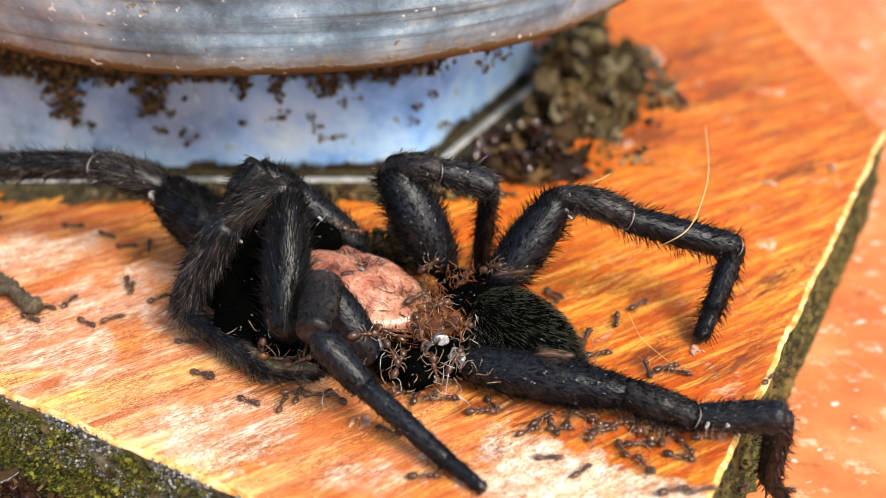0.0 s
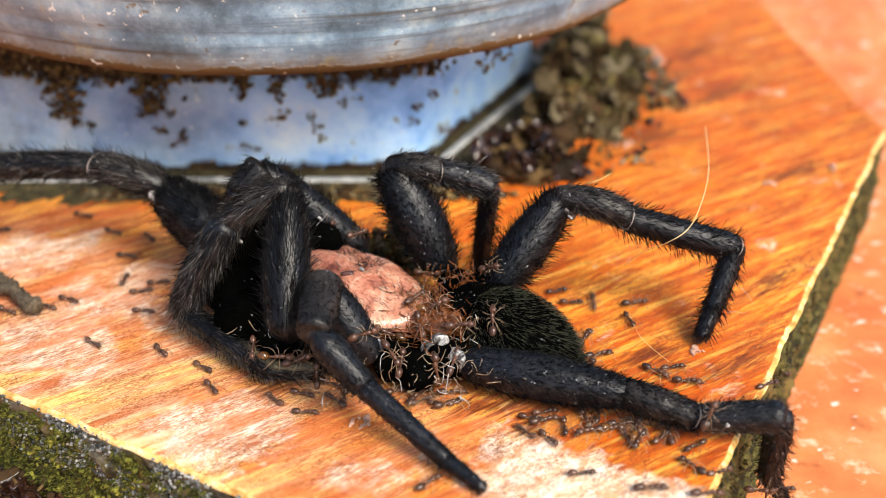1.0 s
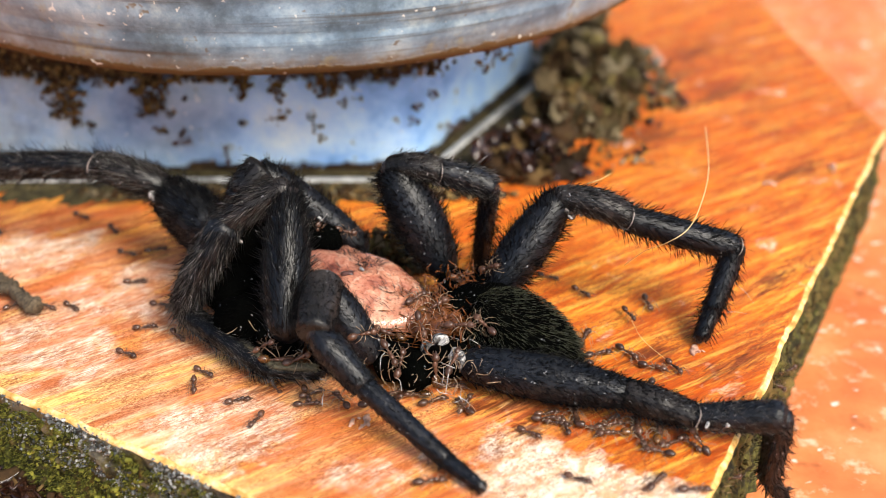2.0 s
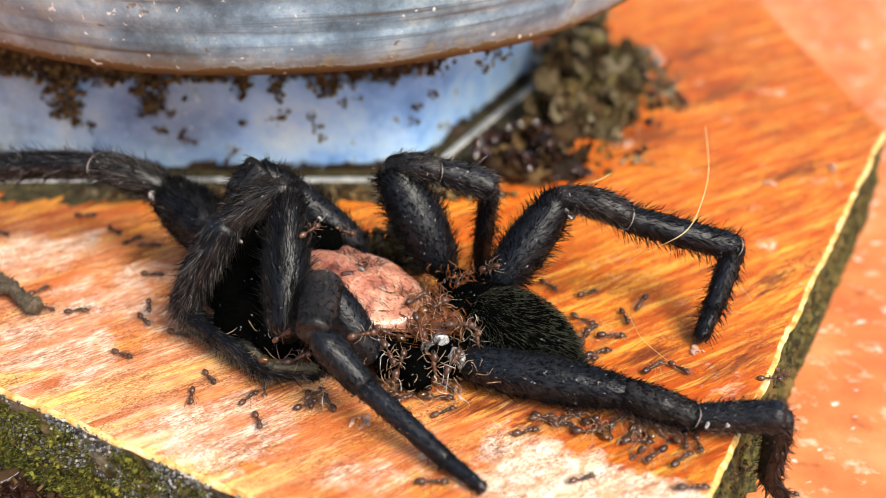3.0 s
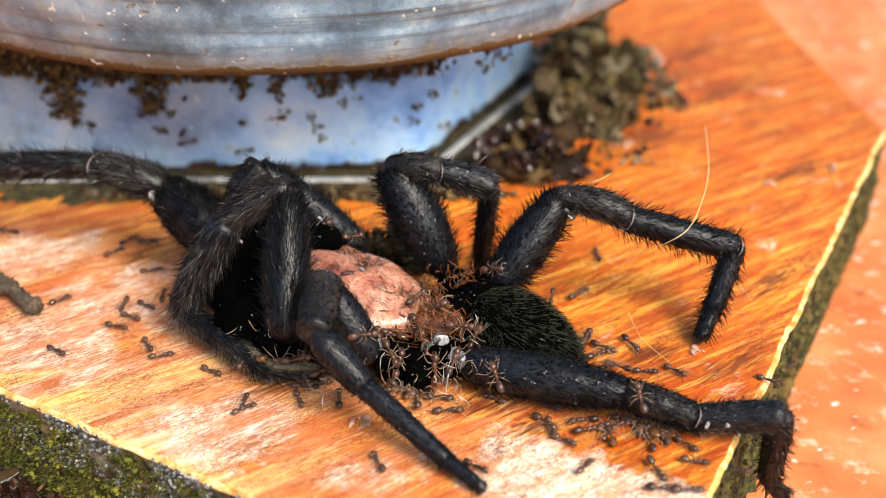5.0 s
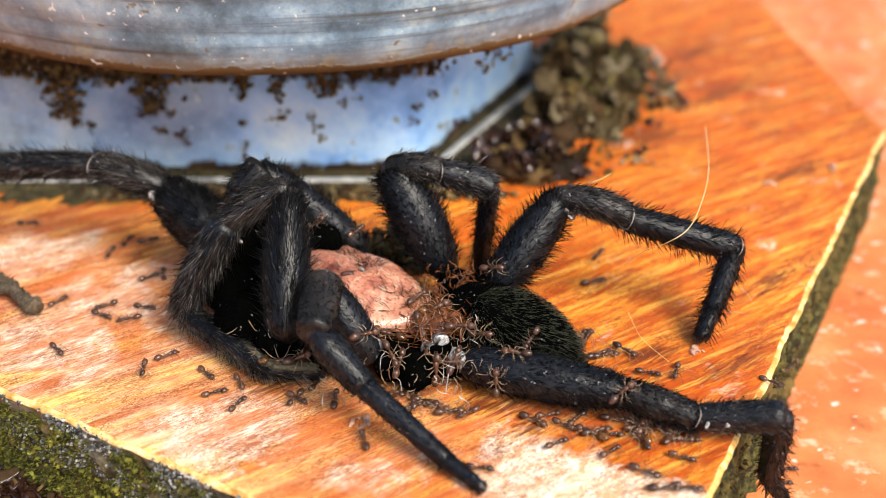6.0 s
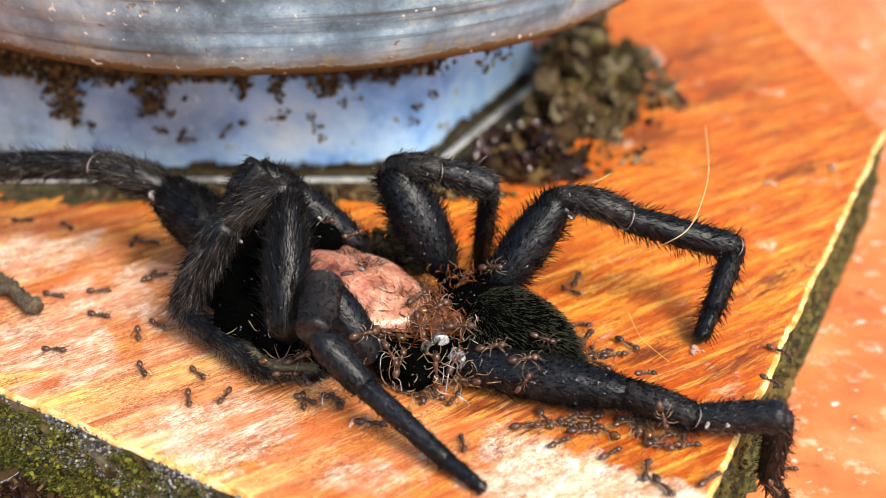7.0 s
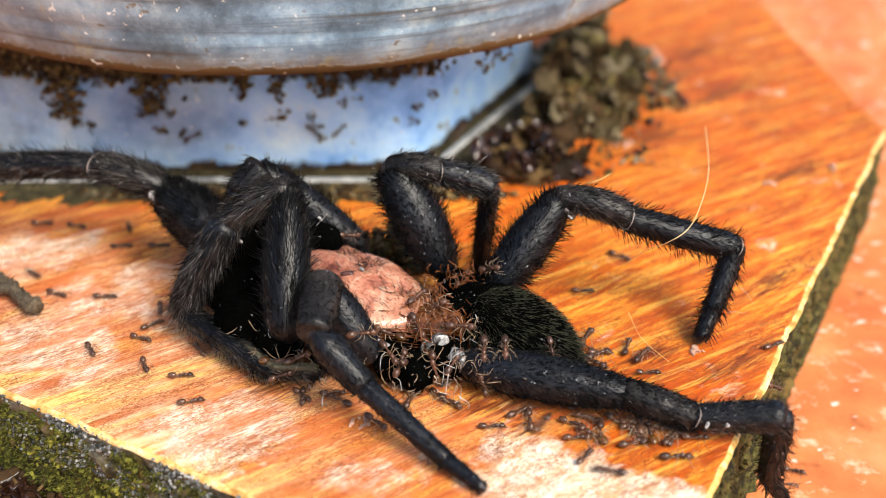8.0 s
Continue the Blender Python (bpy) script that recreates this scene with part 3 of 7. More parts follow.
def lathe(geo, profile, centre, sides=160, mat=0, wobble=0.0, foot=False):
    """A turned body of (radius, height); with foot, a body of (inset, height) on the foot's plan."""
    n = len(profile)
    verts = []
    for j, (r, z) in enumerate(profile):
        for k in range(sides):
            w = 2 * math.pi * k / sides
            d = wobble * noise.noise(Vector((math.cos(w) * 3, math.sin(w) * 3, z * 120)))
            q = (foot_reach(w, r) if foot else r) + d
            verts.append((centre[0] + q * math.cos(w), centre[1] + q * math.sin(w), z))
    geo.add(verts, [(j * sides + k, j * sides + (k + 1) % sides, (j + 1) * sides + (k + 1) % sides, (j + 1) * sides + k) for j in range(n - 1) for k in range(sides)], mat)


def build_pot():
    root = tagged(new("metal_pot"), "weathered blue-grey ribbed pot with dirty neck on the board", "pot")
    root.location = (*POT_AT, 0)
    o = (*POT_AT, 0)
    g = Geo()
    lathe(g, [(0.0120, 0.0004), (0.0004, 0.0004), (-0.0002, 0.0008), (0.0001, 0.0012), (0.0006, 0.0014), (0.0016, 0.0013), (0.0020, 0.0010)], FOOT_AT, 480, wobble=0.0004, foot=True)
    part("foot_lip", g, WHITEWASH, root, "pale worn lip", o)
    g = Geo()
    lathe(g, [(0.0019, 0.0010), (0.0026, 0.0010), (0.0036, 0.0011), (0.0046, 0.0020)], FOOT_AT, 480, wobble=0.0003, foot=True)
    part("foot_ledge", g, OLIVE_DIRT, root, "ledge filled with damp olive dirt", o)
    g = Geo()
    lathe(g, [(0.0040, 0.0012), (0.0042, 0.008), (0.0044, 0.014), (0.0045, 0.020), (0.0043, 0.026), (0.0030, 0.0310), (0.0, 0.0335), (-0.004, 0.0345)], FOOT_AT, 480, wobble=0.0005, foot=True)
    part("foot", g, POT, root, "blue painted foot with rust stains", o)
    g = Geo()
    prof = [(0.070, 0.0345), (0.0795, 0.0330), (0.0818, 0.0328), (0.0829, 0.0335), (0.0835, 0.0348), (0.0836, 0.0362), (0.0838, 0.0372), (0.0846, 0.0386), (0.0850, 0.0398),
            (0.0850, 0.0406), (0.0853, 0.0414), (0.0862, 0.0430), (0.0867, 0.0448), (0.0868, 0.0460), (0.0871, 0.0470), (0.0881, 0.0490), (0.0887, 0.0515), (0.0890, 0.0545),
            (0.0894, 0.058), (0.0905, 0.066), (0.0910, 0.085), (0.0890, 0.105), (0.0870, 0.112), (0.0850, 0.112), (0.084, 0.105), (0.086, 0.085), (0.082, 0.05), (0.0, 0.045)]
    lathe(g, prof, POT_AT, wobble=0.0006)
    part("belly", g, POT, root, "grey-blue ribbed belly", o)
    # crumbs of dirt hanging in the neck: ragged drips down the front, a fringe elsewhere, and single spots
    rng = np.random.default_rng(8)
    g = Geo()
    for x, low, wide, count in ((-0.0807, 0.0214, 0.007, 160), (-0.0715, 0.0133, 0.0042, 420), (-0.0607, 0.0208, 0.006, 160), (-0.055, 0.0139, 0.0038, 420), (-0.046, 0.0206, 0.008, 220), (-0.0378, 0.0171, 0.0026, 140), (-0.0312, 0.0167, 0.0022, 110), (-0.0217, 0.0176, 0.004, 240), (-0.011, 0.0208, 0.005, 120), (-0.0025, 0.0217, 0.005, 110), (0.0101, 0.0249, 0.004, 60)):
        for _ in range(count):
            t = rng.uniform() ** 0.8
            z = 0.0300 - (0.0300 - low) * t
            q = rng.uniform(0.0003, 0.0009) * (1.1 - 0.4 * t)
            ball(g, (x + rng.normal() * wide * (1.0 - 0.75 * t), 0.0276 - rng.uniform(0, 0.0006), z + rng.normal() * 0.0006), (q, q * 0.5, q * 0.8), rng.normal(size=3), 6, 4, int(rng.uniform() < 0.10), q * 0.8, 900)
    for x, z in ((-0.0675, 0.0108), (-0.0702, 0.0113), (-0.0544, 0.0103), (-0.0502, 0.0091), (-0.0521, 0.0133), (-0.0386, 0.0122), (-0.0321, 0.0122), (-0.0301, 0.0135), (-0.024, 0.0108), (-0.025, 0.0127), (-0.0184, 0.0157), (-0.0162, 0.0163), (-0.0739, 0.015), (-0.0575, 0.0133), (-0.0233, 0.0085), (-0.01, 0.0197), (-0.0047, 0.015), (-0.0015, 0.0171), (0.0075, 0.0231), (-0.0058, 0.0121)):
        for _ in range(int(rng.integers(5, 14))):
            q = rng.uniform(0.0002, 0.0006)
            ball(g, (x + rng.normal() * 0.0006, 0.0275, z + rng.normal() * 0.0006), (q, q * 0.4, q * 0.8), rng.normal(size=3), 6, 4, int(rng.uniform() < 0.25), q * 0.8, 900)
    for _ in range(1500):
        w = rng.uniform(-2.6, -0.9)
        z = 0.0305 - abs(rng.normal(0, 0.0022))
        r = foot_reach(w, 0.0040) + rng.uniform(0, 0.0008)
        q = rng.uniform(0.0003, 0.0009)
        ball(g, (FOOT_AT[0] + r * math.cos(w), FOOT_AT[1] + r * math.sin(w), z), (q, q * 0.8, q * 0.7), rng.normal(size=3), 6, 4, int(rng.uniform() < 0.06), q * 0.8, 900)
    tagged(part("dirt_crust", g, [DIRT, LITTER], root, origin=o), "brown dirt crumbs", kind="stuff")


OLIVE_DIRT = plain_material("damp_olive_dirt", (0.060, 0.047, 0.018), 0.7, 0.3, 0.8, 420)
WHITEWASH = plain_material("worn_pale_rim", (0.44, 0.44, 0.42), 0.5, 0.4, 0.5, 260)
build_ground()
build_board()
build_pot()


# ---- the dead spider ----
SPIDER_AT = (-0.006, -0.030, 0.0)
DOWN = np.array([0, 0, -1.0])


def seg_radius(t, kind, r0, r1):
    """Radius along a leg segment."""
    r = r0 + (r1 - r0) * t
    cap = 0.10
    if kind == "femur":
        r *= 0.58 + 0.46 * math.sin(math.pi * min(1, t * 0.90 + 0.06))
    elif kind == "spindle":
        r *= 0.30 + 0.74 * math.sin(math.pi * min(1, t * 0.84 + 0.03)) ** 0.8
    elif kind == "patella":
        r *= 0.86 + 0.16 * math.sin(math.pi * t)
    elif kind == "taper":
        q = min(1.0, t * 2.6)
        r *= 0.42 + 0.58 * q * q * (3 - 2 * q)
    elif kind == "block":
        r *= 0.93 + 0.10 * math.sin(math.pi * (0.2 + 0.8 * t))
        cap = 0.06
    else:
        r *= 0.95 + 0.06 * math.sin(math.pi * t)
    e = 1 - min(1.0, min(t, 1 - t) / cap)
    return r * max(0.12, math.sqrt(1 - e * e * 0.985))


# layers of hair: share, material, length, thickness in metres, how far it stands off
COATS = {
    "shaggy": ((1.3, 1, 0.80, 0.000034, 0.26), (0.55, 2, 1.15, 0.000022, 0.34), (0.06, 3, 1.1, 0.000020, 0.45), (0.45, 1, 0.42, 0.000062, 0.34), (0.26, 1, 1.35, 0.000058, 0.72)),
    "bristly": ((1.30, 1, 0.55, 0.000040, 0.28), (0.020, 2, 0.70, 0.000022, 0.40), (0.014, 3, 0.50, 0.000022, 0.45), (0.30, 1, 0.50, 0.000064, 0.45), (0.42, 1, 1.45, 0.000064, 0.85)),
    "short": ((1.2, 1, 0.85, 0.000034, 0.24), (0.10, 2, 0.85, 0.000020, 0.32), (0.024, 3, 0.60, 0.000020, 0.40), (0.80, 1, 0.60, 0.000060, 0.34), (0.34, 1, 1.35, 0.000058, 0.72)),
    "dusty": ((1.1, 1, 0.70, 0.000034, 0.30), (0.75, 2, 0.85, 0.000022, 0.36), (0.08, 3, 0.75, 0.000020, 0.45), (0.40, 1, 0.50, 0.000060, 0.40), (0.24, 1, 1.25, 0.000060, 0.80)),
}


def leg_segment(name, a, b, r0, r1, parent, kind, rng, mat, bend=0.0, coat="short", length=0.0017, squash=1.0):
    a, b = np.asarray(a), np.asarray(b)
    ax, s, u = frame_of(b - a)
    size = float(np.linalg.norm(b - a))
    g = Geo()
    steps = 24
    ts = [0.5 - 0.5 * math.cos(math.pi * i / steps) for i in range(steps + 1)]
    path = [a + (b - a) * i + u * bend * size * math.sin(math.pi * i) for i in ts]
    radii = [seg_radius(i, kind, r0, r1) for i in ts]
    tube(g, path, radii, 20, 0, squash, 0.05, rng.uniform(0, 50))
    area = size * (r0 + r1) * math.pi
    for share, hmat, lmul, wid, tilt in COATS[coat]:
        n = int(area * 5.0e6 * share)
        t = rng.uniform(0.02, 0.99, n)
        w = rng.uniform(0, 2 * math.pi, n)
        roots, dirs = [], []
        for tt, ww in zip(t, w):
            q = seg_radius(tt, kind, r0, r1) * 0.97
            out = math.cos(ww) * s + math.sin(ww) * u
            roots.append(a + (b - a) * tt + u * bend * size * math.sin(math.pi * tt) + q * (math.cos(ww) * s + squash * math.sin(ww) * u))
            dirs.append(ax * (1 - tilt * rng.uniform(0.3, 1.0)) + out * tilt * rng.uniform(0.5, 1.3) + rng.normal(size=3) * 0.13)
        hairs(g, roots, dirs, rng.uniform(0.45, 1.15, n) * length * lmul, wid, DOWN * 0.25 + ax * 0.3, hmat, rng)
    return part(name, g, [mat, HAIR, PALE_HAIR, GLINT_HAIR], parent, origin=SPIDER_AT)


def joint_ring(p, d, r, limb, span=1.0, thick=0.00008, name="joint_ring", label="pale joint ring"):
    """A crescent of pale skin round a joint, on the side that shows it."""
    p, d = np.asarray(p, float), unit(d)
    see = np.array([0.0, -0.857, 0.515])
    s3 = unit(see - d * float(see @ d))
    u3 = np.cross(d, s3)
    arc = [p + r * (math.cos(w) * s3 + math.sin(w) * u3) - d * 0.0006 * w * w for w in np.linspace(-span, span, 18)]
    g = Geo()
    tube(g, arc, [0.00002 + thick * math.sin(math.pi * i / 17) for i in range(18)], 6)
    part(name, g, KNEE_PALE, limb, label, SPIDER_AT)


def leg(root, seed, joints, widths, coat="short", length=0.0017, bends=(), label="", names=("femur", "patella", "tibia", "metatarsus", "tarsus"), skin=None, shapes=(), rings=()):
    """joints: the places of the joints from the body outwards; widths: thickness at each segment's two ends, in millimetres; rings: joints with pale skin."""
    rng = np.random.default_rng(seed)
    j = [np.asarray(p, float) for p in joints]
    core = Geo()
    rad = [0.0005 * 0.55 * widths[min(i, len(widths) - 1)][0] for i in range(len(j))]
    for i in range(len(j) - 1):
        first = j[i] * 0.7 + j[i + 1] * 0.3 if i == 0 else j[i]
        tube(core, [first, j[i] * 0.5 + j[i + 1] * 0.5, j[i + 1]], [rad[i] * (0.5 if i == 0 else 1.0), rad[i], rad[i]], 10)
        ball(core, j[i + 1], (0.0005 * 0.50 * widths[i][1],) * 3, j[i + 1] - j[i], 12, 8)
    limb = part("leg", core, MEMBRANE, root, label or "hairy black leg", SPIDER_AT)
    for i in range(len(j) - 1):
        name = names[i]
        mat = KNEE if name == "patella" else skin or CUTICLE
        a, b = j[i], j[i + 1]
        d = unit(b - a)
        kind = shapes[i] if i < len(shapes) and shapes[i] else "femur" if name == "femur" else "patella" if name == "patella" else "tibia"
        leg_segment(name, a - d * 0.0011 * (i > 0), b + d * 0.0010 * (i + 2 < len(j)), 0.0005 * widths[i][0], 0.0005 * widths[i][1], limb, kind,
                    rng, mat, bends[i] if i < len(bends) else 0.0, coat if isinstance(coat, str) else coat[min(i, len(coat) - 1)], length * (1.0 if i < 3 else 0.85))
        if i in rings:
            joint_ring(b + d * 0.0007, d, 0.0005 * widths[i][1] * 0.97, limb)
    return limb


def build_spider():
    root = tagged(new("dead_spider"), "dead hairy black spider with pink torn back lying on the board", "spider")
    root.location = SPIDER_AT
    rng = np.random.default_rng(21)
    o = SPIDER_AT
    # pink carapace, a low dome dipping towards the waist
    g = Geo()
    c0 = np.array([-0.0140, -0.0258, 0.0070])
    ax = unit((0.024, -0.008, -0.0035))
    ball(g, c0, (0.0136, 0.0094, 0.0056), ax, 56, 40, 0, 0.0009, 230, 0.12)
    _, s, u = frame_of(ax)
    roots, dirs = [], []
    for _ in range(1150):
        th, ph = rng.uniform(0, 2 * math.pi), rng.uniform(0.05, 1.45)
        d = np.array([math.cos(th) * math.cos(ph), math.sin(th) * math.cos(ph), math.sin(ph)])
        if ph < 0.75 and d[1] * s[1] < 0.1 and rng.uniform() < 0.55:
            continue
        roots.append(c0 + 1.02 * 0.0136 * d[0] * ax + (1 - 0.12 * d[0]) * (0.0092 * d[1] * s + 0.0052 * d[2] * u))
        dirs.append(-ax * 0.7 + 0.55 * (d[1] * s + d[2] * u) + rng.normal(size=3) * 0.22)
    hairs(g, roots, dirs, rng.uniform(0.0006, 0.0018, len(roots)), 0.000042, DOWN * 0.1, 1, rng)
    pit = np.array((-0.0112, -0.0259, 0.0135))
    n = 110
    w = rng.uniform(0, 2 * math.pi, n)
    away = np.stack([np.cos(w), np.sin(w), np.full(n, 0.5)], 1)
    hairs(g, pit + away * np.array([0.0013, 0.0010, 0.0]) * rng.uniform(0.3, 1.5, (n, 1)) - np.array([0, 0, 0.0004]), away + rng.normal(size=(n, 3)) * 0.25, rng.uniform(0.0007, 0.0016, n), 0.000034, DOWN * 0.4, 1, rng)
    part("carapace", g, [SKIN, HAIR], root, "pinkish brown bare carapace", o)
    g = Geo()
    ball(g, c0 + np.array([-0.0005, -0.002, 0.0052]), (0.0011, 0.0008, 0.0006), ax, 14, 10, 0, 0.0005, 1200)
    part("eye_tubercle", g, BROWN_SKIN, root, "small dark tubercle", o)
    # dark underside and bases of the legs
    g = Geo()
    ball(g, (-0.0105, -0.0275, 0.0042), (0.0150, 0.0098, 0.0040), ax, 24, 14, 0, 0.0008, 300)
    part("sternum", g, VELVET, root, o and "black underside", o)
    for i, (p, r) in enumerate((((-0.0075, -0.0388, 0.0042), 0.0030), ((0.0008, -0.0385, 0.0043), 0.0031), ((-0.0165, -0.037, 0.0045), 0.0032), ((0.0020, -0.0194, 0.0049), 0.0027),
                                ((0.0075, -0.0227, 0.0066), 0.0034), ((-0.012, -0.0165, 0.006), 0.0030), ((-0.024, -0.022, 0.006), 0.0033), ((-0.0245, -0.035, 0.005), 0.0033), ((-0.0040, -0.0405, 0.0034), 0.0030))):
        g = Geo()
        ball(g, p, (r * 1.15, r, r * 0.95), (rng.normal(), rng.normal(), 0.2), 18, 12, 0, 0.0005, 500)
        n = 260
        d = rng.normal(size=(n, 3))
        d /= np.linalg.norm(d, axis=1, keepdims=True)
        hairs(g, np.asarray(p) + d * r * 0.95, d + rng.normal(size=(n, 3)) * 0.4, rng.uniform(0.0006, 0.0016, n), 0.000028, DOWN * 0.2, 1, rng)
        part("coxa", g, [VELVET, MATT_HAIR], root, origin=o)
    # jaws at the head end, with added dark masses that fill shaded gaps behind
    for p, size in (((-0.0290, -0.0312, 0.0058), (0.0066, 0.0036, 0.0046)), ((-0.0310, -0.0235, 0.0070), (0.0072, 0.0040, 0.0056)), ((-0.0255, -0.0195, 0.0085), (0.0070, 0.0040, 0.0060)), ((-0.0294, -0.0206, 0.0140), (0.0066, 0.0046, 0.0066)), ((-0.0198, -0.0190, 0.0128), (0.0040, 0.0030, 0.0032))):
        g = Geo()
        p, size = np.array(p), np.array(size)
        ball(g, p, size, (-1, 0.1, -0.25), 20, 14, 0, 0.0005, 400, -0.1)
        n = 700
        d = rng.normal(size=(n, 3))
        d /= np.linalg.norm(d, axis=1, keepdims=True)
        hairs(g, p + d * size * 0.97, d + np.array([-0.8, 0, -0.4]), rng.uniform(0.0007, 0.0018, n), 0.00003, DOWN * 0.3, 1, rng)
        part("jaw", g, [VELVET, MATT_HAIR], root, "black bristly mass for jaws and shaded gaps", o)
    # velvety abdomen
    g = Geo()
    c1, ax1 = np.array([0.0122, -0.0345, 0.0052]), unit((0.0120, -0.0085, -0.0035))
    R = (0.0096, 0.0063, 0.0058)
    ball(g, c1, R, ax1, 32, 24, 0, 0.0006, 220, 0.15)
    _, s, u = frame_of(ax1)
    n = 9000
    d = rng.normal(size=(n, 3))
    d /= np.linalg.norm(d, axis=1, keepdims=True)
    q = (1 - 0.15 * d[:, :1])
    roots = c1 + R[0] * d[:, :1] * ax1 + q * (R[1] * d[:, 1:2] * s + R[2] * d[:, 2:] * u)
    dirs = ax1 * 0.70 + 0.50 * (d[:, :1] * ax1 + d[:, 1:2] * s + d[:, 2:] * u) + rng.normal(size=(n, 3)) * 0.10
    k = int(n * 0.55)
    hairs(g, roots[:k], dirs[:k], rng.uniform(0.0008, 0.0016, k), 0.000030, DOWN * 0.25, 1, rng)
    hairs(g, roots[k:], dirs[k:], rng.uniform(0.0008, 0.0017, n - k), 0.000032, DOWN * 0.25, 2, rng)
    part("abdomen", g, [VELVET, MATT_HAIR, OLIVE_HAIR], root, "dark velvety abdomen", o)
    # torn, wet flesh between back and abdomen: a low ragged bed with shreds standing out of it
    g = Geo()
    ball(g, (-0.0010, -0.0318, 0.0062), (0.0042, 0.0046, 0.0022), (0.6, -0.8, 0), 22, 14, 0, 0.0016, 700)
    for _ in range(110):
        p = np.array((0.0032, -0.0243, 0.0087)) + rng.normal(size=3) * np.array([0.0034, 0.0012, 0.0012])
        d = unit(rng.normal(size=3)) * rng.uniform(0.0004, 0.0014)
        r = rng.uniform(0.00005, 0.00018)
        tube(g, [p - d, p + rng.normal(size=3) * 0.0003, p + d], [r * 0.5, r, r * 0.3], 6, 0, rng.uniform(0.4, 1.0))
    for _ in range(260):
        p = np.array([-0.0012, -0.0320, 0.0078]) + rng.normal(size=3) * np.array([0.0038, 0.0034, 0.0009])
        d = unit(rng.normal(size=3) + np.array([0.3, -0.5, 0.3])) * rng.uniform(0.0005, 0.0018)
        r = rng.uniform(0.00006, 0.00024)
        tube(g, [p - d, p + rng.normal(size=3) * 0.0002, p + d], [r * 0.5, r, r * 0.3], 6, 0, rng.uniform(0.4, 1.0))
    part("torn_flesh", g, FLESH, root, "wet orange torn flesh", o)
    # long dried fibres along the lower rim of the back
    g = Geo()
    for k in range(26):
        p = np.array([-0.0150 + 0.0006 * rng.normal(), -0.0352 + 0.0007 * rng.normal(), 0.0060 + 0.0006 * rng.normal()])
        q = p + np.array([rng.uniform(0.007, 0.012), -0.0010 + 0.0006 * rng.normal(), -0.0004 + 0.0006 * rng.normal()])
        tube(g, [p, (p + q) / 2 + np.array([0, 0, 0.0005]), q], [0.00008, 0.00010, 0.00005], 5)
    part("dried_fibres", g, FLESH, root, "orange-brown dried fibres", o)
    g = Geo()
    ball(g, (0.0065, -0.0283, 0.0061), (0.0062, 0.0046, 0.0040), (1, 0, 0), 24, 16, 0, 0.001, 400)
    n = 900
    d = rng.normal(size=(n, 3))
    d /= np.linalg.norm(d, axis=1, keepdims=True)
    hairs(g, np.array((0.0065, -0.0283, 0.0061)) + d * np.array([0.0060, 0.0044, 0.0038]), d + np.array([0.6, -0.4, 0.0]), rng.uniform(0.0006, 0.0014, n), 0.00003, DOWN * 0.2, 1, rng)
    part("waist", g, [VELVET, HAIR], root, "black waist", o)
    # white shiny folds where legs were pulled from the body
    for p, r, ax2 in (((-0.0091, -0.0391, 0.0065), (0.0024, 0.0008, 0.0011), (0.6, 0.1, -0.7)), ((-0.0013, -0.0377, 0.0060), (0.0024, 0.0009, 0.0015), (0.7, -0.1, 0.6)),
                      ((0.0023, -0.0407, 0.0057), (0.0021, 0.0009, 0.0014), (0.4, -0.2, -0.9)), ((0.0195, -0.0193, 0.0185), (0.0014, 0.0009, 0.0012), (0.4, 0.0, -0.9)), ((-0.0474, -0.0077, 0.0150), (0.0013, 0.0009, 0.0014), (0.3, 0, -0.9))):
        g = Geo()
        ball(g, p, r, ax2, 22, 16, 0, 0.0008, 700)
        part("joint_membrane", g, STRIPED, root, "shiny white folded joint membrane", o)
    # pale curled bristles and shed limbs in the hollow under the back
    g = Geo()
    for x, z, y, wide, count in ((-0.0112, 0.0030, -0.0440, 0.0045, 34), (0.0005, 0.0042, -0.0440, 0.0045, 46), (0.0040, 0.0068, -0.0370, 0.0040, 22), (-0.0235, 0.0045, -0.0370, 0.0055, 16)):
        for _ in range(count):
            p = np.array([x, y, z]) + rng.normal(size=3) * np.array([wide, 0.0012, 0.0018])
            p[2] = max(p[2], 0.0012)
            d = unit(rng.normal(size=3)) * rng.uniform(0.0006, 0.0015)
            b = unit(rng.normal(size=3)) * np.linalg.norm(d) * 0.5
            tube(g, smooth_path([p - d, p + b, p + d], 4), [0.00007] * 3 + [0.00005] * 4 + [0.00003] * 2, 5, int(rng.uniform() < 0.25))
    tagged(part("shed_bristles", g, [ANT_PALE, GLINT_HAIR], root, "pale curled bristles and shed limbs", o), kind="stuff")
    # khaki pads of short hair along the bent foot
    g = Geo()
    for p0, p1, r in (((-0.0377, -0.0289, 0.0050), (-0.0251, -0.0401, 0.0042), 0.00068), ((-0.0250, -0.0403, 0.0042), (-0.0186, -0.0400, 0.0036), 0.00062)):
        pts = [np.asarray(p0) + (np.asarray(p1) - np.asarray(p0)) * t for t in np.linspace(0, 1, 26)]
        tube(g, pts, [r * (0.45 + 0.55 * math.sin(math.pi * (i + 1) / 27) ** 0.5) for i in range(26)], 12, 0, 0.8, 0.25)
        n = 1500
        t, v = rng.uniform(0, 1, n), rng.normal(size=(n, 3))
        v /= np.linalg.norm(v, axis=1, keepdims=True)
        hairs(g, np.asarray(p0) + (np.asarray(p1) - np.asarray(p0)) * t[:, None] + v * r * 0.75, v + rng.normal(size=(n, 3)) * 0.4, rng.uniform(0.00025, 0.0006, n), 0.000035, DOWN * 0.1, 0, rng)
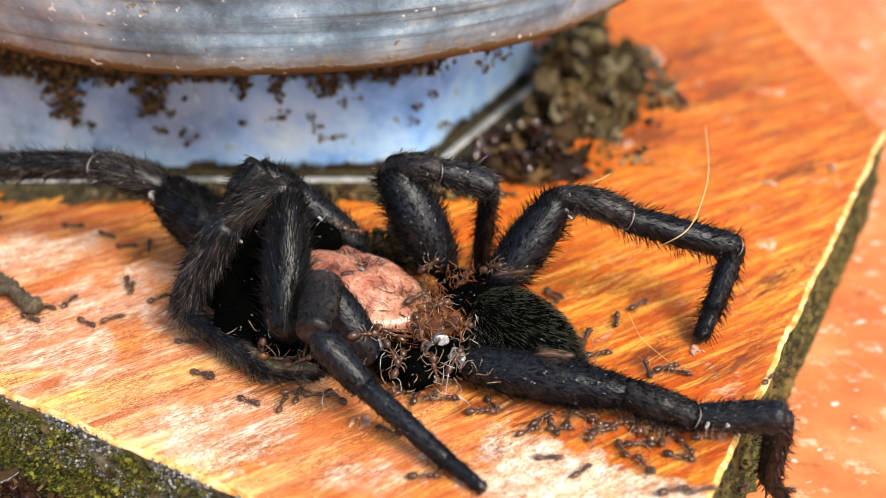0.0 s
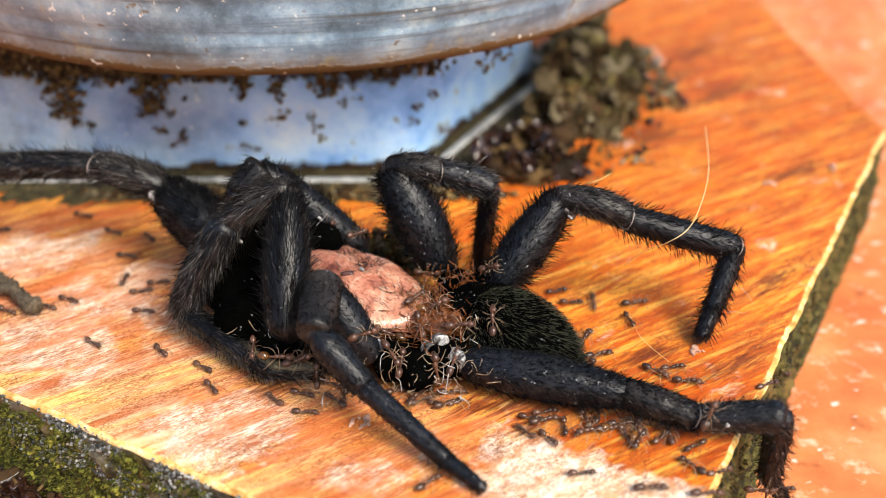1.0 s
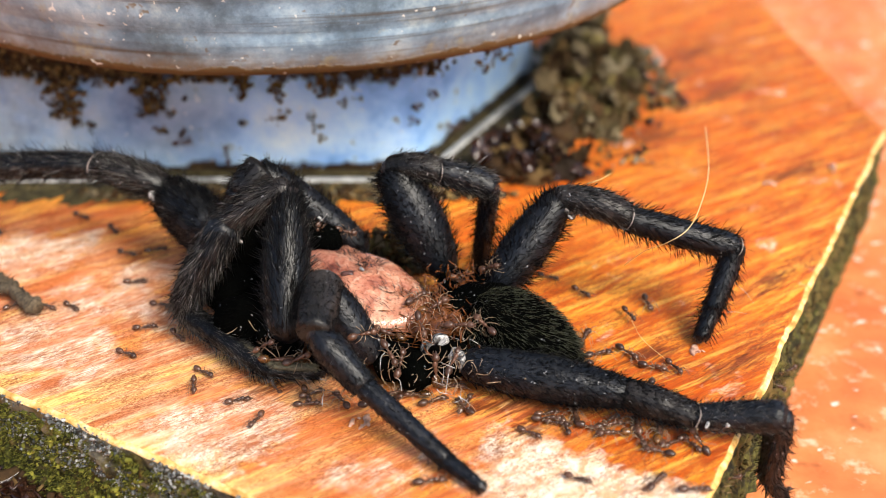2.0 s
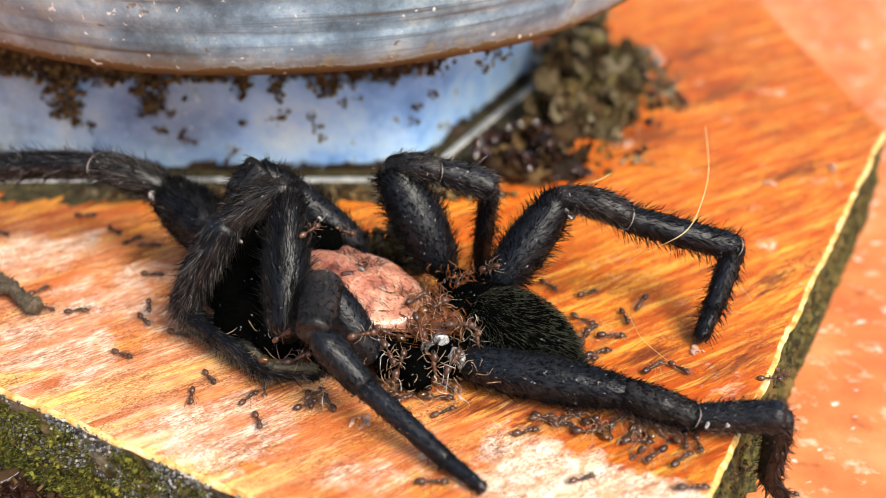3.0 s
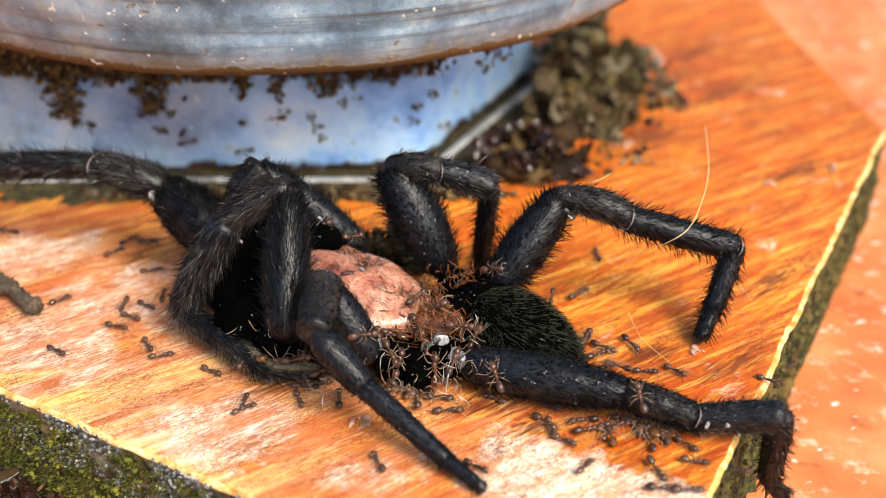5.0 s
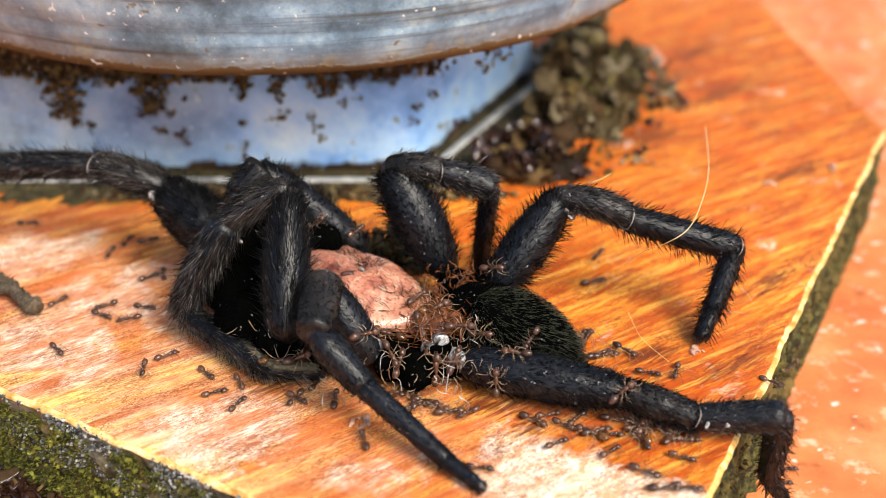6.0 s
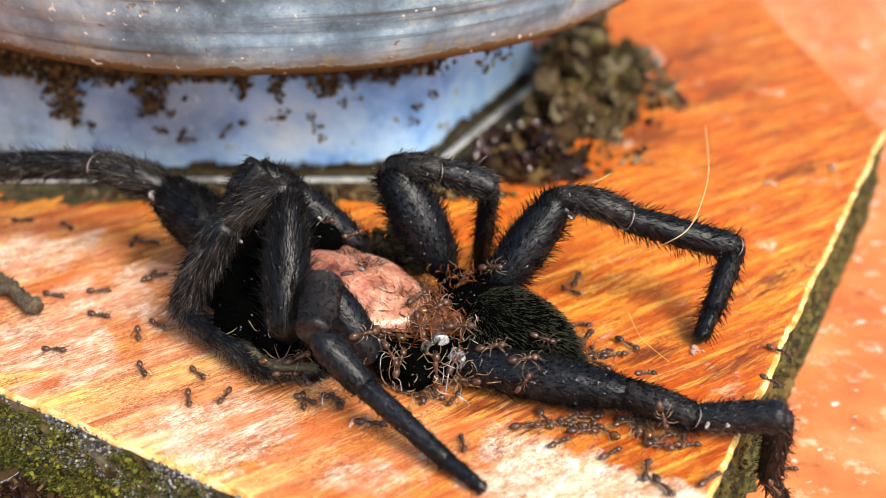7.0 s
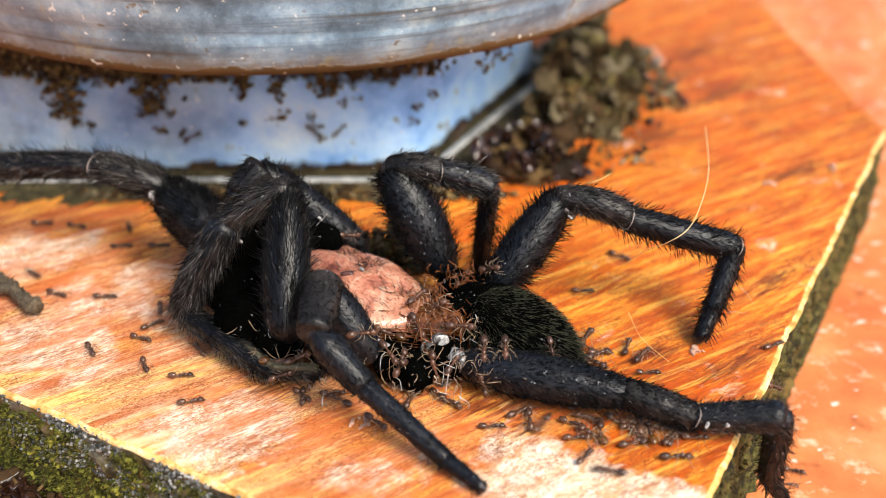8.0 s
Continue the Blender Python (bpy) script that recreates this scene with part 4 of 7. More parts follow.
    part("foot_pad", g, KHAKI, root, "khaki pad of short hair", o)
    for p in ((0.0012, -0.0596, 0.0025), (0.0018, -0.0599, 0.0024), (-0.0109, -0.0491, 0.0093), (0.0364, -0.0535, 0.0039), (0.0391, -0.0538, 0.0044), (-0.0124, -0.0271, 0.0128), (-0.0249, -0.0231, 0.0234), (-0.0239, -0.0226, 0.0242), (0.0197, -0.0209, 0.0183), (-0.0308, -0.0246, 0.0161), (-0.0343, -0.0252, 0.0140), (-0.0195, -0.0167, 0.0156), (0.0115, -0.0211, 0.0161), (0.0189, -0.0199, 0.0190)):
        g = Geo()
        ball(g, p, (0.00050, 0.00030, 0.00022), rng.normal(size=3), 10, 8, 0, 0.0003, 2500)
        part("white_fleck", g, WHITE, root, "small white fleck", o)

    for p0, p1 in (((-0.0672, -0.0019, 0.0205), (-0.0663, -0.0008, 0.0228)), ((0.0455, -0.0232, 0.0080), (0.0484, -0.0264, 0.0060)), ((0.0441, -0.0274, 0.0050), (0.0474, -0.0272, 0.0045)), ((-0.0196, -0.0213, 0.0170), (-0.0178, -0.0210, 0.0190)), ((0.0014, -0.0139, 0.0245), (0.0019, -0.0134, 0.0265)), ((0.0055, -0.0110, 0.0225), (0.0070, -0.0112, 0.0240))):
        g = Geo()
        p0, p1 = np.asarray(p0), np.asarray(p1)
        tube(g, smooth_path([p0, (p0 + p1) / 2 + np.array([0.0002, 0, 0.0002]), p1], 5), [0.000045 * (1 - 0.07 * i) for i in range(11)], 5)
        part("long_hair", g, GLINT_HAIR, root, "single long pale hair", o)
    leg(root, 1, [(-0.0332, -0.0150, 0.0078), (-0.0458, -0.0063, 0.0149), (-0.0575, -0.0046, 0.0189), (-0.0809, -0.0008, 0.0160), (-0.0954, -0.0027, 0.004), (-0.1, -0.004, 0.0006)],
        [(9.6, 8.6), (5.3, 5.0), (4.5, 4.3), (4.0, 3.6), (3.2, 2.4)], ("short", "shaggy"), 0.0020, (0, 0.05, 0.02), rings=(1,))
    leg(root, 2, [(-0.0233, -0.0374, 0.006), (-0.0237, -0.0217, 0.0235), (-0.0328, -0.0234, 0.0184), (-0.0402, -0.0273, 0.0049), (-0.0257, -0.0396, 0.0029), (-0.0179, -0.0392, 0.0022)],
        [(7.6, 5.8), (4.5, 4.9), (6.0, 4.8), (3.7, 2.9), (2.4, 2.0)], ("short", "shaggy", "shaggy", "shaggy"), 0.0021, (0, 0.06, 0.04))
    leg(root, 3, [(-0.0124, -0.014, 0.008), (-0.0289, -0.0124, 0.022), (-0.0318, -0.014, 0.019), (-0.0351, -0.013, 0.009), (-0.037, -0.009, 0.0006)],
        [(5.4, 5.8), (6.2, 5.4), (5.0, 4.6), (3.6, 2.8)], "bristly", 0.0013, skin=BLUE_CUTICLE)
    leg(root, 4, [(-0.0100, -0.0396, 0.0045), (-0.0173, -0.0365, 0.0157), (-0.0179, -0.0453, 0.0139), (-0.0113, -0.0494, 0.0078), (0.0005, -0.0589, 0.0022), (0.0054, -0.0633, 0.0011)],
        [(5.8, 5.4), (5.7, 5.5), (5.6, 3.7), (3.3, 2.5), (2.4, 1.6)], "short", 0.0010, skin=BLUE_CUTICLE, shapes=("femur", "block", "taper"))
    leg(root, 5, [(0.0009, -0.0174, 0.0052), (-0.0081, -0.0117, 0.0218), (-0.0004, -0.0132, 0.0220), (0.0075, -0.0138, 0.0197), (0.0063, -0.0105, 0.0040), (0.0059, -0.0107, 0.001)],
        [(8.6, 7.6), (4.4, 4.5), (4.2, 4.5), (3.3, 2.9), (2.8, 2.4)], ("bristly", "dusty", "dusty", "bristly"), 0.0018, (0, 0.08, 0.05), skin=BLUE_CUTICLE, shapes=("spindle",), rings=(1,))
    leg(root, 6, [(0.0075, -0.0242, 0.0061), (0.0182, -0.0178, 0.0198), (0.0287, -0.0205, 0.0178), (0.0453, -0.0225, 0.0138), (0.0421, -0.0268, 0.0054), (0.0399, -0.0295, 0.0012)],
        [(7.4, 6.4), (4.5, 4.6), (4.3, 4.2), (3.6, 3.2), (3.0, 2.4)], ("bristly", "dusty", "bristly", "bristly"), 0.0018, (0, 0.08, 0.0), skin=BLUE_CUTICLE, rings=(1, 2))
    leg(root, 7, [(0.0023, -0.0396, 0.0045), (0.0262, -0.0475, 0.0047), (0.0352, -0.0510, 0.0033), (0.0463, -0.0535, 0.0054), (0.0472, -0.0504, -0.0084), (0.0505, -0.0494, -0.0135)],
        [(6.7, 6.2), (4.8, 4.2), (3.6, 4.9), (3.9, 3.3), (2.6, 2.0)], ("short", "short", "dusty", "bristly"), 0.0013, skin=BLUE_CUTICLE, rings=(1,))


build_spider()


# ---- litter round the pot, twig, fibres ----
def heap(name, label, category, centre, spread, count, sizes, mats, seed, flat=0.5, base=0.0):
    """A heap of crumbs, bits of bark and leaf in one loose pile."""
    rng = np.random.default_rng(seed)
    g = Geo()
    for _ in range(count):
        d = rng.uniform(-1, 1, size=2)
        if np.hypot(*d) > 0.75 + 0.4 * noise.noise(Vector((d[0] * 2.5, d[1] * 2.5, seed))):
            continue
        k = max(0.0, 1 - np.hypot(*d))
        r = rng.uniform(*sizes)
        c = (centre[0] + spread[0] * d[0], centre[1] + spread[1] * d[1], base + max(r * 0.3, spread[2] * k * rng.uniform(0.1, 1.0)))
        ball(g, c, (r * rng.uniform(0.7, 1.8), r * rng.uniform(0.5, 1.1), r * rng.uniform(0.3, 0.8) * (0.5 + flat)), rng.normal(size=3), 8, 6, int(rng.integers(len(mats))), r * 0.8, 500)
    # curled flakes of dead leaf and short stems among the crumbs
    for _ in range(count // 8 if count > 60 else 0):
        d = rng.uniform(-0.65, 0.65, size=2)
        k = max(0.0, 1 - np.hypot(*d))
        c = np.array((centre[0] + spread[0] * d[0], centre[1] + spread[1] * d[1], base + 0.0006 + spread[2] * k * rng.uniform(0.4, 1.1)))
        r = sizes[1] * rng.uniform(0.8, 2.2)
        if rng.uniform() < 0.6:
            ax, s, u = frame_of(rng.normal(size=3))
            grid = [c + ax * r * i + s * r * 0.5 * j * (1 - 0.6 * abs(i)) + u * r * (0.3 * i * i - 0.25 * j * j) for i in np.linspace(-1, 1, 6) for j in np.linspace(-1, 1, 4)]
            low = [p - u * 0.00012 for p in grid]
            quads = [(i * 4 + j, i * 4 + j + 1, i * 4 + j + 5, i * 4 + j + 4) for i in range(5) for j in range(3)]
            g.add(grid, quads, int(rng.integers(len(mats))))
            g.add(low, [q[::-1] for q in quads], 0)
        else:
            w = unit(rng.normal(size=3) * np.array([1, 1, 0.4])) * r * 1.5
            tube(g, [c - w, c + rng.normal(size=3) * r * 0.2, c + w], [r * 0.10, r * 0.13, r * 0.06], 5, int(rng.integers(len(mats))))
    ob = new(name, g.mesh(name, mats))
    return tagged(ob, label, category, kind="stuff")


def clump(name, label, places, mats, seed, fuzz):
    """Crumpled bits of rotten leaf over a low bed of earth, with stems and fibres sticking out."""
    rng = np.random.default_rng(seed)
    g = Geo()
    roots, dirs = [], []
    for x, y, r, h in places:
        ball(g, (x, y, h * 0.12), (r * 0.95, r * 0.9, h * 0.45), (1, 0.3, 0), 18, 12, 1, r * 0.35, 500)
        for _ in range(13):
            q = r * rng.uniform(0.25, 0.70)
            c = np.array([x + r * rng.uniform(-0.9, 0.9), y + r * rng.uniform(-0.9, 0.9), h * rng.uniform(0.15, 0.85)])
            ax, s, u = frame_of(rng.normal(size=3) + np.array([0, 0, 0.3]))
            off = rng.uniform(0, 60)
            n = 7
            top = []
            for i in np.linspace(-1, 1, n):
                for k in np.linspace(-1, 1, n):
                    p = c + ax * q * i + s * q * 0.7 * k * (1.05 - 0.6 * i * i)
                    w = noise.noise(Vector((i * 1.6 + off, k * 1.6, off))) * 0.8 + noise.noise(Vector((i * 4 + off, k * 4, off))) * 0.25
                    top.append(p + u * q * w)
            low = [p - u * 0.00018 for p in top]
            quads = [(i * n + k, i * n + k + 1, (i + 1) * n + k + 1, (i + 1) * n + k) for i in range(n - 1) for k in range(n - 1)]
            m = int(rng.integers(len(mats)))
            g.add(top, quads, m)
            g.add(low, [f[::-1] for f in quads], m)
            for _ in range(fuzz):
                v = unit(rng.normal(size=3))
                roots.append(c + v * q * 0.5)
                dirs.append(v + rng.normal(size=3) * 0.5)
    hairs(g, roots, dirs, rng.uniform(0.0010, 0.0045, len(roots)), 0.00009, np.array([0, 0, -0.5]), 0, rng)
    ob = new(name, g.mesh(name, mats))
    return tagged(ob, label, "litter", kind="stuff")


clump("leaf_litter", "rotten mossy litter gathered beside the pot foot", [(0.0235, 0.046, 0.0050, 0.009), (0.0270, 0.055, 0.0060, 0.011), (0.0300, 0.066, 0.0065, 0.012), (0.0320, 0.078, 0.0070, 0.012),
      (0.0360, 0.060, 0.0050, 0.006), (0.0390, 0.072, 0.0055, 0.006), (0.0420, 0.083, 0.0050, 0.004), (0.0330, 0.092, 0.0070, 0.010), (0.0295, 0.048, 0.0045, 0.005), (0.0366, 0.0540, 0.0045, 0.0022), (0.0328, 0.0476, 0.0045, 0.0022)], [OLD_MOSS, DIRT, LITTER, LITTER, DIRT], 31, 9)
clump("wet_debris", "dark wet leaf crumbs by the pot foot", [(0.0113, 0.0305, 0.0042, 0.0060), (0.0161, 0.0363, 0.0042, 0.0060), (0.0201, 0.0337, 0.0042, 0.0060), (0.0240, 0.0288, 0.0042, 0.0060), (0.0172, 0.0268, 0.0042, 0.0060), (0.0140, 0.0407, 0.0042, 0.0060)], [WET, DIRT, WET, WET], 32, 2)
heap("leaf_litter", "loose crumbs scattered round the rotten litter", "litter", (0.0320, 0.058, 0), (0.016, 0.040, 0.003), 500, (0.0002, 0.0007), [LITTER, DIRT, OLD_MOSS], 36)
heap("crumbs", "flat scatter of dark crumbs beyond the litter", "litter", (0.0431, 0.0729, 0), (0.014, 0.022, 0.0012), 420, (0.0003, 0.0011), [DIRT, LITTER, WET], 38)
heap("crumbs", "mossy brown crumbs behind the spider", "litter", (-0.0085, -0.0045, 0), (0.011, 0.006, 0.007), 600, (0.0003, 0.0010), [LITTER, DIRT, OLD_MOSS], 33)
def build_dirt_seam():
    """A thin ragged seam of damp dirt on the board along the pot's lip."""
    g = Geo()
    count = 420
    rows = [(0.0002, 0.0009), (-0.0010, 0.0011), (-0.0028, 0.0008), (-0.0046, 0.00035), (-0.0056, 0.00003)]
    verts = []
    for r, z in rows:
        for k in range(count):
            w = -3.1 + 4.0 * k / (count - 1)
            rag = 1 + 0.75 * noise.noise(Vector((math.cos(w) * 14, math.sin(w) * 14, 3))) + 0.5 * noise.noise(Vector((math.cos(w) * 60, math.sin(w) * 60, r * 900)))
            q = foot_reach(w, r * max(0.25, rag) if r < 0 else r)
            verts.append((FOOT_AT[0] + q * math.cos(w), FOOT_AT[1] + q * math.sin(w), z + 0.0003 * max(0.0, noise.noise(Vector((w * 60, r * 2000, 5))))))
    g.add(verts, [(j * count + k, j * count + k + 1, (j + 1) * count + k + 1, (j + 1) * count + k) for j in range(len(rows) - 1) for k in range(count - 1)])
    tagged(new("dirt_seam", g.mesh("dirt_seam", [OLIVE_DIRT])), "ragged seam of damp olive dirt along the pot foot", "dirt", kind="stuff")


build_dirt_seam()
heap("crumbs", "thin line of dirt along the pot lip", "litter", (-0.030, 0.0195, 0), (0.055, 0.0022, 0.0012), 900, (0.0003, 0.0010), [DIRT, LITTER], 34)
heap("crumbs", "pale crumb with dirt on the board", "litter", (0.0485, 0.0880, 0), (0.005, 0.004, 0.003), 40, (0.0004, 0.0012), [PALE_CRUMB, LITTER, LICHEN], 35)


# added dark crumbs cover the floor where the board's shade should fall
heap("soil_crumbs", "added dark crumbs standing in for shade along the foot of the board", "soil", (-0.0694, -0.0432, 0), (0.030, 0.010, 0.006), 1500, (0.0004, 0.0016), [WET, DIRT, WET], 37, base=FLOOR_Z)


heap("crumbs", "small pale crumb on the orange board", "crumb", (0.0396, -0.0317, 0), (0.0022, 0.0022, 0.0006), 30, (0.0002, 0.0006), [PALE_CRUMB], 41)
heap("crumbs", "small pale crumb on the orange board", "crumb", (0.0633, 0.0240, 0), (0.0016, 0.0016, 0.0006), 18, (0.0002, 0.0006), [PALE_CRUMB], 42)
heap("crumbs", "small pale crumb on the orange board", "crumb", (0.0369, 0.0422, 0), (0.003, 0.003, 0.0006), 24, (0.0002, 0.0006), [PALE_CRUMB], 43)
heap("crumbs", "small pale crumb on the orange board", "crumb", (-0.0117, -0.0478, 0), (0.002, 0.002, 0.0006), 14, (0.0002, 0.0006), [PALE_CRUMB], 44)
heap("crumbs", "small pale crumb on the orange board", "crumb", (0.0770, 0.0307, 0), (0.0018, 0.0018, 0.0006), 10, (0.0002, 0.0006), [PALE_CRUMB], 45)


def build_twig():
    g = Geo()
    path = smooth_path([(-0.096, 0.004, 0.0024), (-0.0800, -0.0085, 0.0021), (-0.0730, -0.0145, 0.0022), (-0.0655, -0.0215, 0.0020)], 22)
    tube(g, path, [0.0013 + 0.00016 * math.sin(i * 0.31) + 0.0001 * math.sin(i * 1.3) for i in range(len(path))], 20, 0, 1.0, 0.45)
    rng = np.random.default_rng(5)
    for k in range(46):
        p = path[rng.integers(2, len(path) - 1)] + rng.normal(size=3) * 0.0004 + np.array([0, 0, 0.0010])
        d = rng.normal(size=3) * np.array([0.0008, 0.0008, 0.0003])
        tube(g, [p - d, p, p + d], [0.00005, 0.00014, 0.00003], 5)
    ob = new("twig", g.mesh("twig", [BARK]))
    tagged(ob, "short grey-brown twig lying on the board", "twig")


def build_fibre(points, radius, label):
    g = Geo()
    path = smooth_path(points, 10)
    tube(g, path, [radius * (1 - 0.5 * i / len(path)) for i in range(len(path))], 6)
    ob = new("plant_fibre", g.mesh("plant_fibre", [STRAW]))
    tagged(ob, label, "fibre")


build_twig()
build_fibre([(0.0457, 0.008, 0.02), (0.043, -0.0091, 0.0205), (0.0396, -0.021, 0.0208), (0.0365, -0.0279, 0.0203), (0.0333, -0.029, 0.0185), (0.031, -0.024, 0.014), (0.0291, -0.0184, 0.008)], 0.000085, "long curved straw fibre hung over a spider leg")
build_fibre([(0.0225, -0.016, 0.0215), (0.0245, -0.0164, 0.0225), (0.0262, -0.0162, 0.0235)], 0.000085, "short straw bit stuck on a spider leg")
build_fibre([(0.0300, -0.0210, 0.0006), (0.0310, -0.0290, 0.0012), (0.0345, -0.0345, 0.0006)], 0.00005, "thin pale fibre lying on the board")


# ---- ants ----
def ant_limb(points, r, mat):
    g = Geo()
    tube(g, points, [r * (1 - 0.45 * i / (len(points) - 1)) for i in range(len(points))], 5)
    return g


def build_ant(size, red, gaster, limb, label, seed):
    """A worker with its feet on z = 0 that looks along x; size is its body length."""
    k = size / 4.4
    root = tagged(new("ant"), label, "ant", "ants on the dead spider")
    mm = 0.001 * k
    rng = np.random.default_rng(seed)
    bend, nod = rng.uniform(-0.25, 0.25), rng.uniform(-0.12, 0.12)

    def p(*v):
        return np.array(v) * mm

    g = Geo()
    ball(g, p(1.62, nod, 0.72), p(0.52, 0.46, 0.36), (1, 0, -0.25), 14, 10, 0, 0.04 * mm, 3000, 0.18)
    for sy in (-1, 1):
        tube(g, [p(1.98, 0.18 * sy, 0.58), p(2.22, 0.16 * sy, 0.50), p(2.34, 0.03 * sy, 0.46)], [0.09 * mm, 0.07 * mm, 0.02 * mm], 5)
    head = part("head", g, red, root)
    for sy in (-1, 1):
        g = Geo()
        ball(g, p(1.72, 0.40 * sy, 0.84), p(0.11, 0.06, 0.09), (1, 0, 0), 8, 6)
        part("eye", g, ANT_DARK, head)
        part("antenna", ant_limb([p(1.92, 0.20 * sy, 0.78), p(2.15, 0.52 * sy, 1.05), p(2.28, 0.66 * sy, 1.12), p(2.62, 0.74 * sy, 0.86), p(2.92, 0.70 * sy, 0.62)], 0.040 * mm, 0), limb, head)
    g = Geo()
    ball(g, p(0.72, 0, 0.78), p(0.50, 0.30, 0.33), (1, 0, 0.1), 12, 8, 0, 0.05 * mm, 2500)
    ball(g, p(0.12, 0, 0.70), p(0.46, 0.24, 0.26), (1, 0, 0.15), 12, 8, 0, 0.04 * mm, 2500)
    ball(g, p(-0.42, 0, 0.62), p(0.20, 0.13, 0.20), (1, 0, 0), 10, 8)
    ball(g, p(-0.70, 0, 0.62), p(0.18, 0.15, 0.17), (1, 0, 0), 10, 8)
    part("thorax", g, red, root)
    g = Geo()
    ball(g, p(-1.38, bend, 0.68 + rng.uniform(-0.05, 0.2)), p(0.74, 0.50, 0.47), (-1, bend, 0.05), 16, 12, 0, 0.03 * mm, 2500, 0.10)
    part("gaster", g, gaster, root)
    for x, ahead in ((0.86, 0.95), (0.42, -0.12), (0.08, -1.0)):
        for sy in (-1, 1):
            q, wide = ahead + rng.uniform(-0.3, 0.3), rng.uniform(0.85, 1.15) * sy
            hip = p(x, 0.20 * sy, 0.60)
            ob = part("leg", ant_limb([hip, p(x + q * 0.35, 0.66 * wide, 1.02), p(x + q * 0.80, 1.02 * wide, 0.72), p(x + q * 1.05, 1.22 * wide, 0.22),
                                       p(x + q * 1.30, 1.34 * wide, 0.03)], 0.052 * mm, 0), limb, root, origin=hip)
            ob.location = hip
    return root


MINOR = [build_ant(4.1, ANT_BROWN, ANT_DARK, ANT_LEG, "small dark brown ant on the orange board", 60 + i) for i in range(4)]
MAJOR = [build_ant(4.8, ANT_RED, ANT_BROWN, ANT_PALE, "larger reddish brown ant beside the dead spider", 70 + i) for i in range(4)]
AMBER = [build_ant(5.6, ANT_RED, ANT_AMBER, ANT_PALE, "pale-legged ant with amber gaster feeding on the spider", 80 + i) for i in range(3)]


def crawl(kind, *rows):
    """A copy of an ant that goes from row to row: seconds, place in millimetres, turn in degrees."""
    keyed = [(t, pose(x / 1000, y / 1000, z / 1000, rx, ry, rz)) for t, x, y, z, rx, ry, rz in rows]
    ant = copy_thing(kind[STEP[0] % len(kind)], keyed[0][1])
    STEP[0] += 1
    walk(ant, keyed)
    # the legs swing by turns while the ant is on its way
    way = sum((b[1].translation - a[1].translation).length for a, b in zip(keyed, keyed[1:]))
    if way < 0.006:
        return
    legs = [ob for ob in ant.children if ob.name.startswith("leg")]
    for i, ob in enumerate(legs):
        hip = ob.location.copy()
        swing = [(k * 0.16, pose(*hip, 0, 0, 16 if (k + i) % 2 else -16)) for k in range(51)]
        walk(ob, swing)


STEP = [0]


def mill(kind, x, y, seed):
    """An ant that mills about one place in millimetres, by short steps and turns."""
    rng = np.random.default_rng(seed)
    turn, rows = rng.uniform(-180, 180), []
    for k in range(17):
        turn += rng.normal() * 26
        rows.append((k * 0.5, x + rng.normal() * 0.9, y + rng.normal() * 0.6, 0.0, 0, 0, turn))
    crawl(kind, *rows)


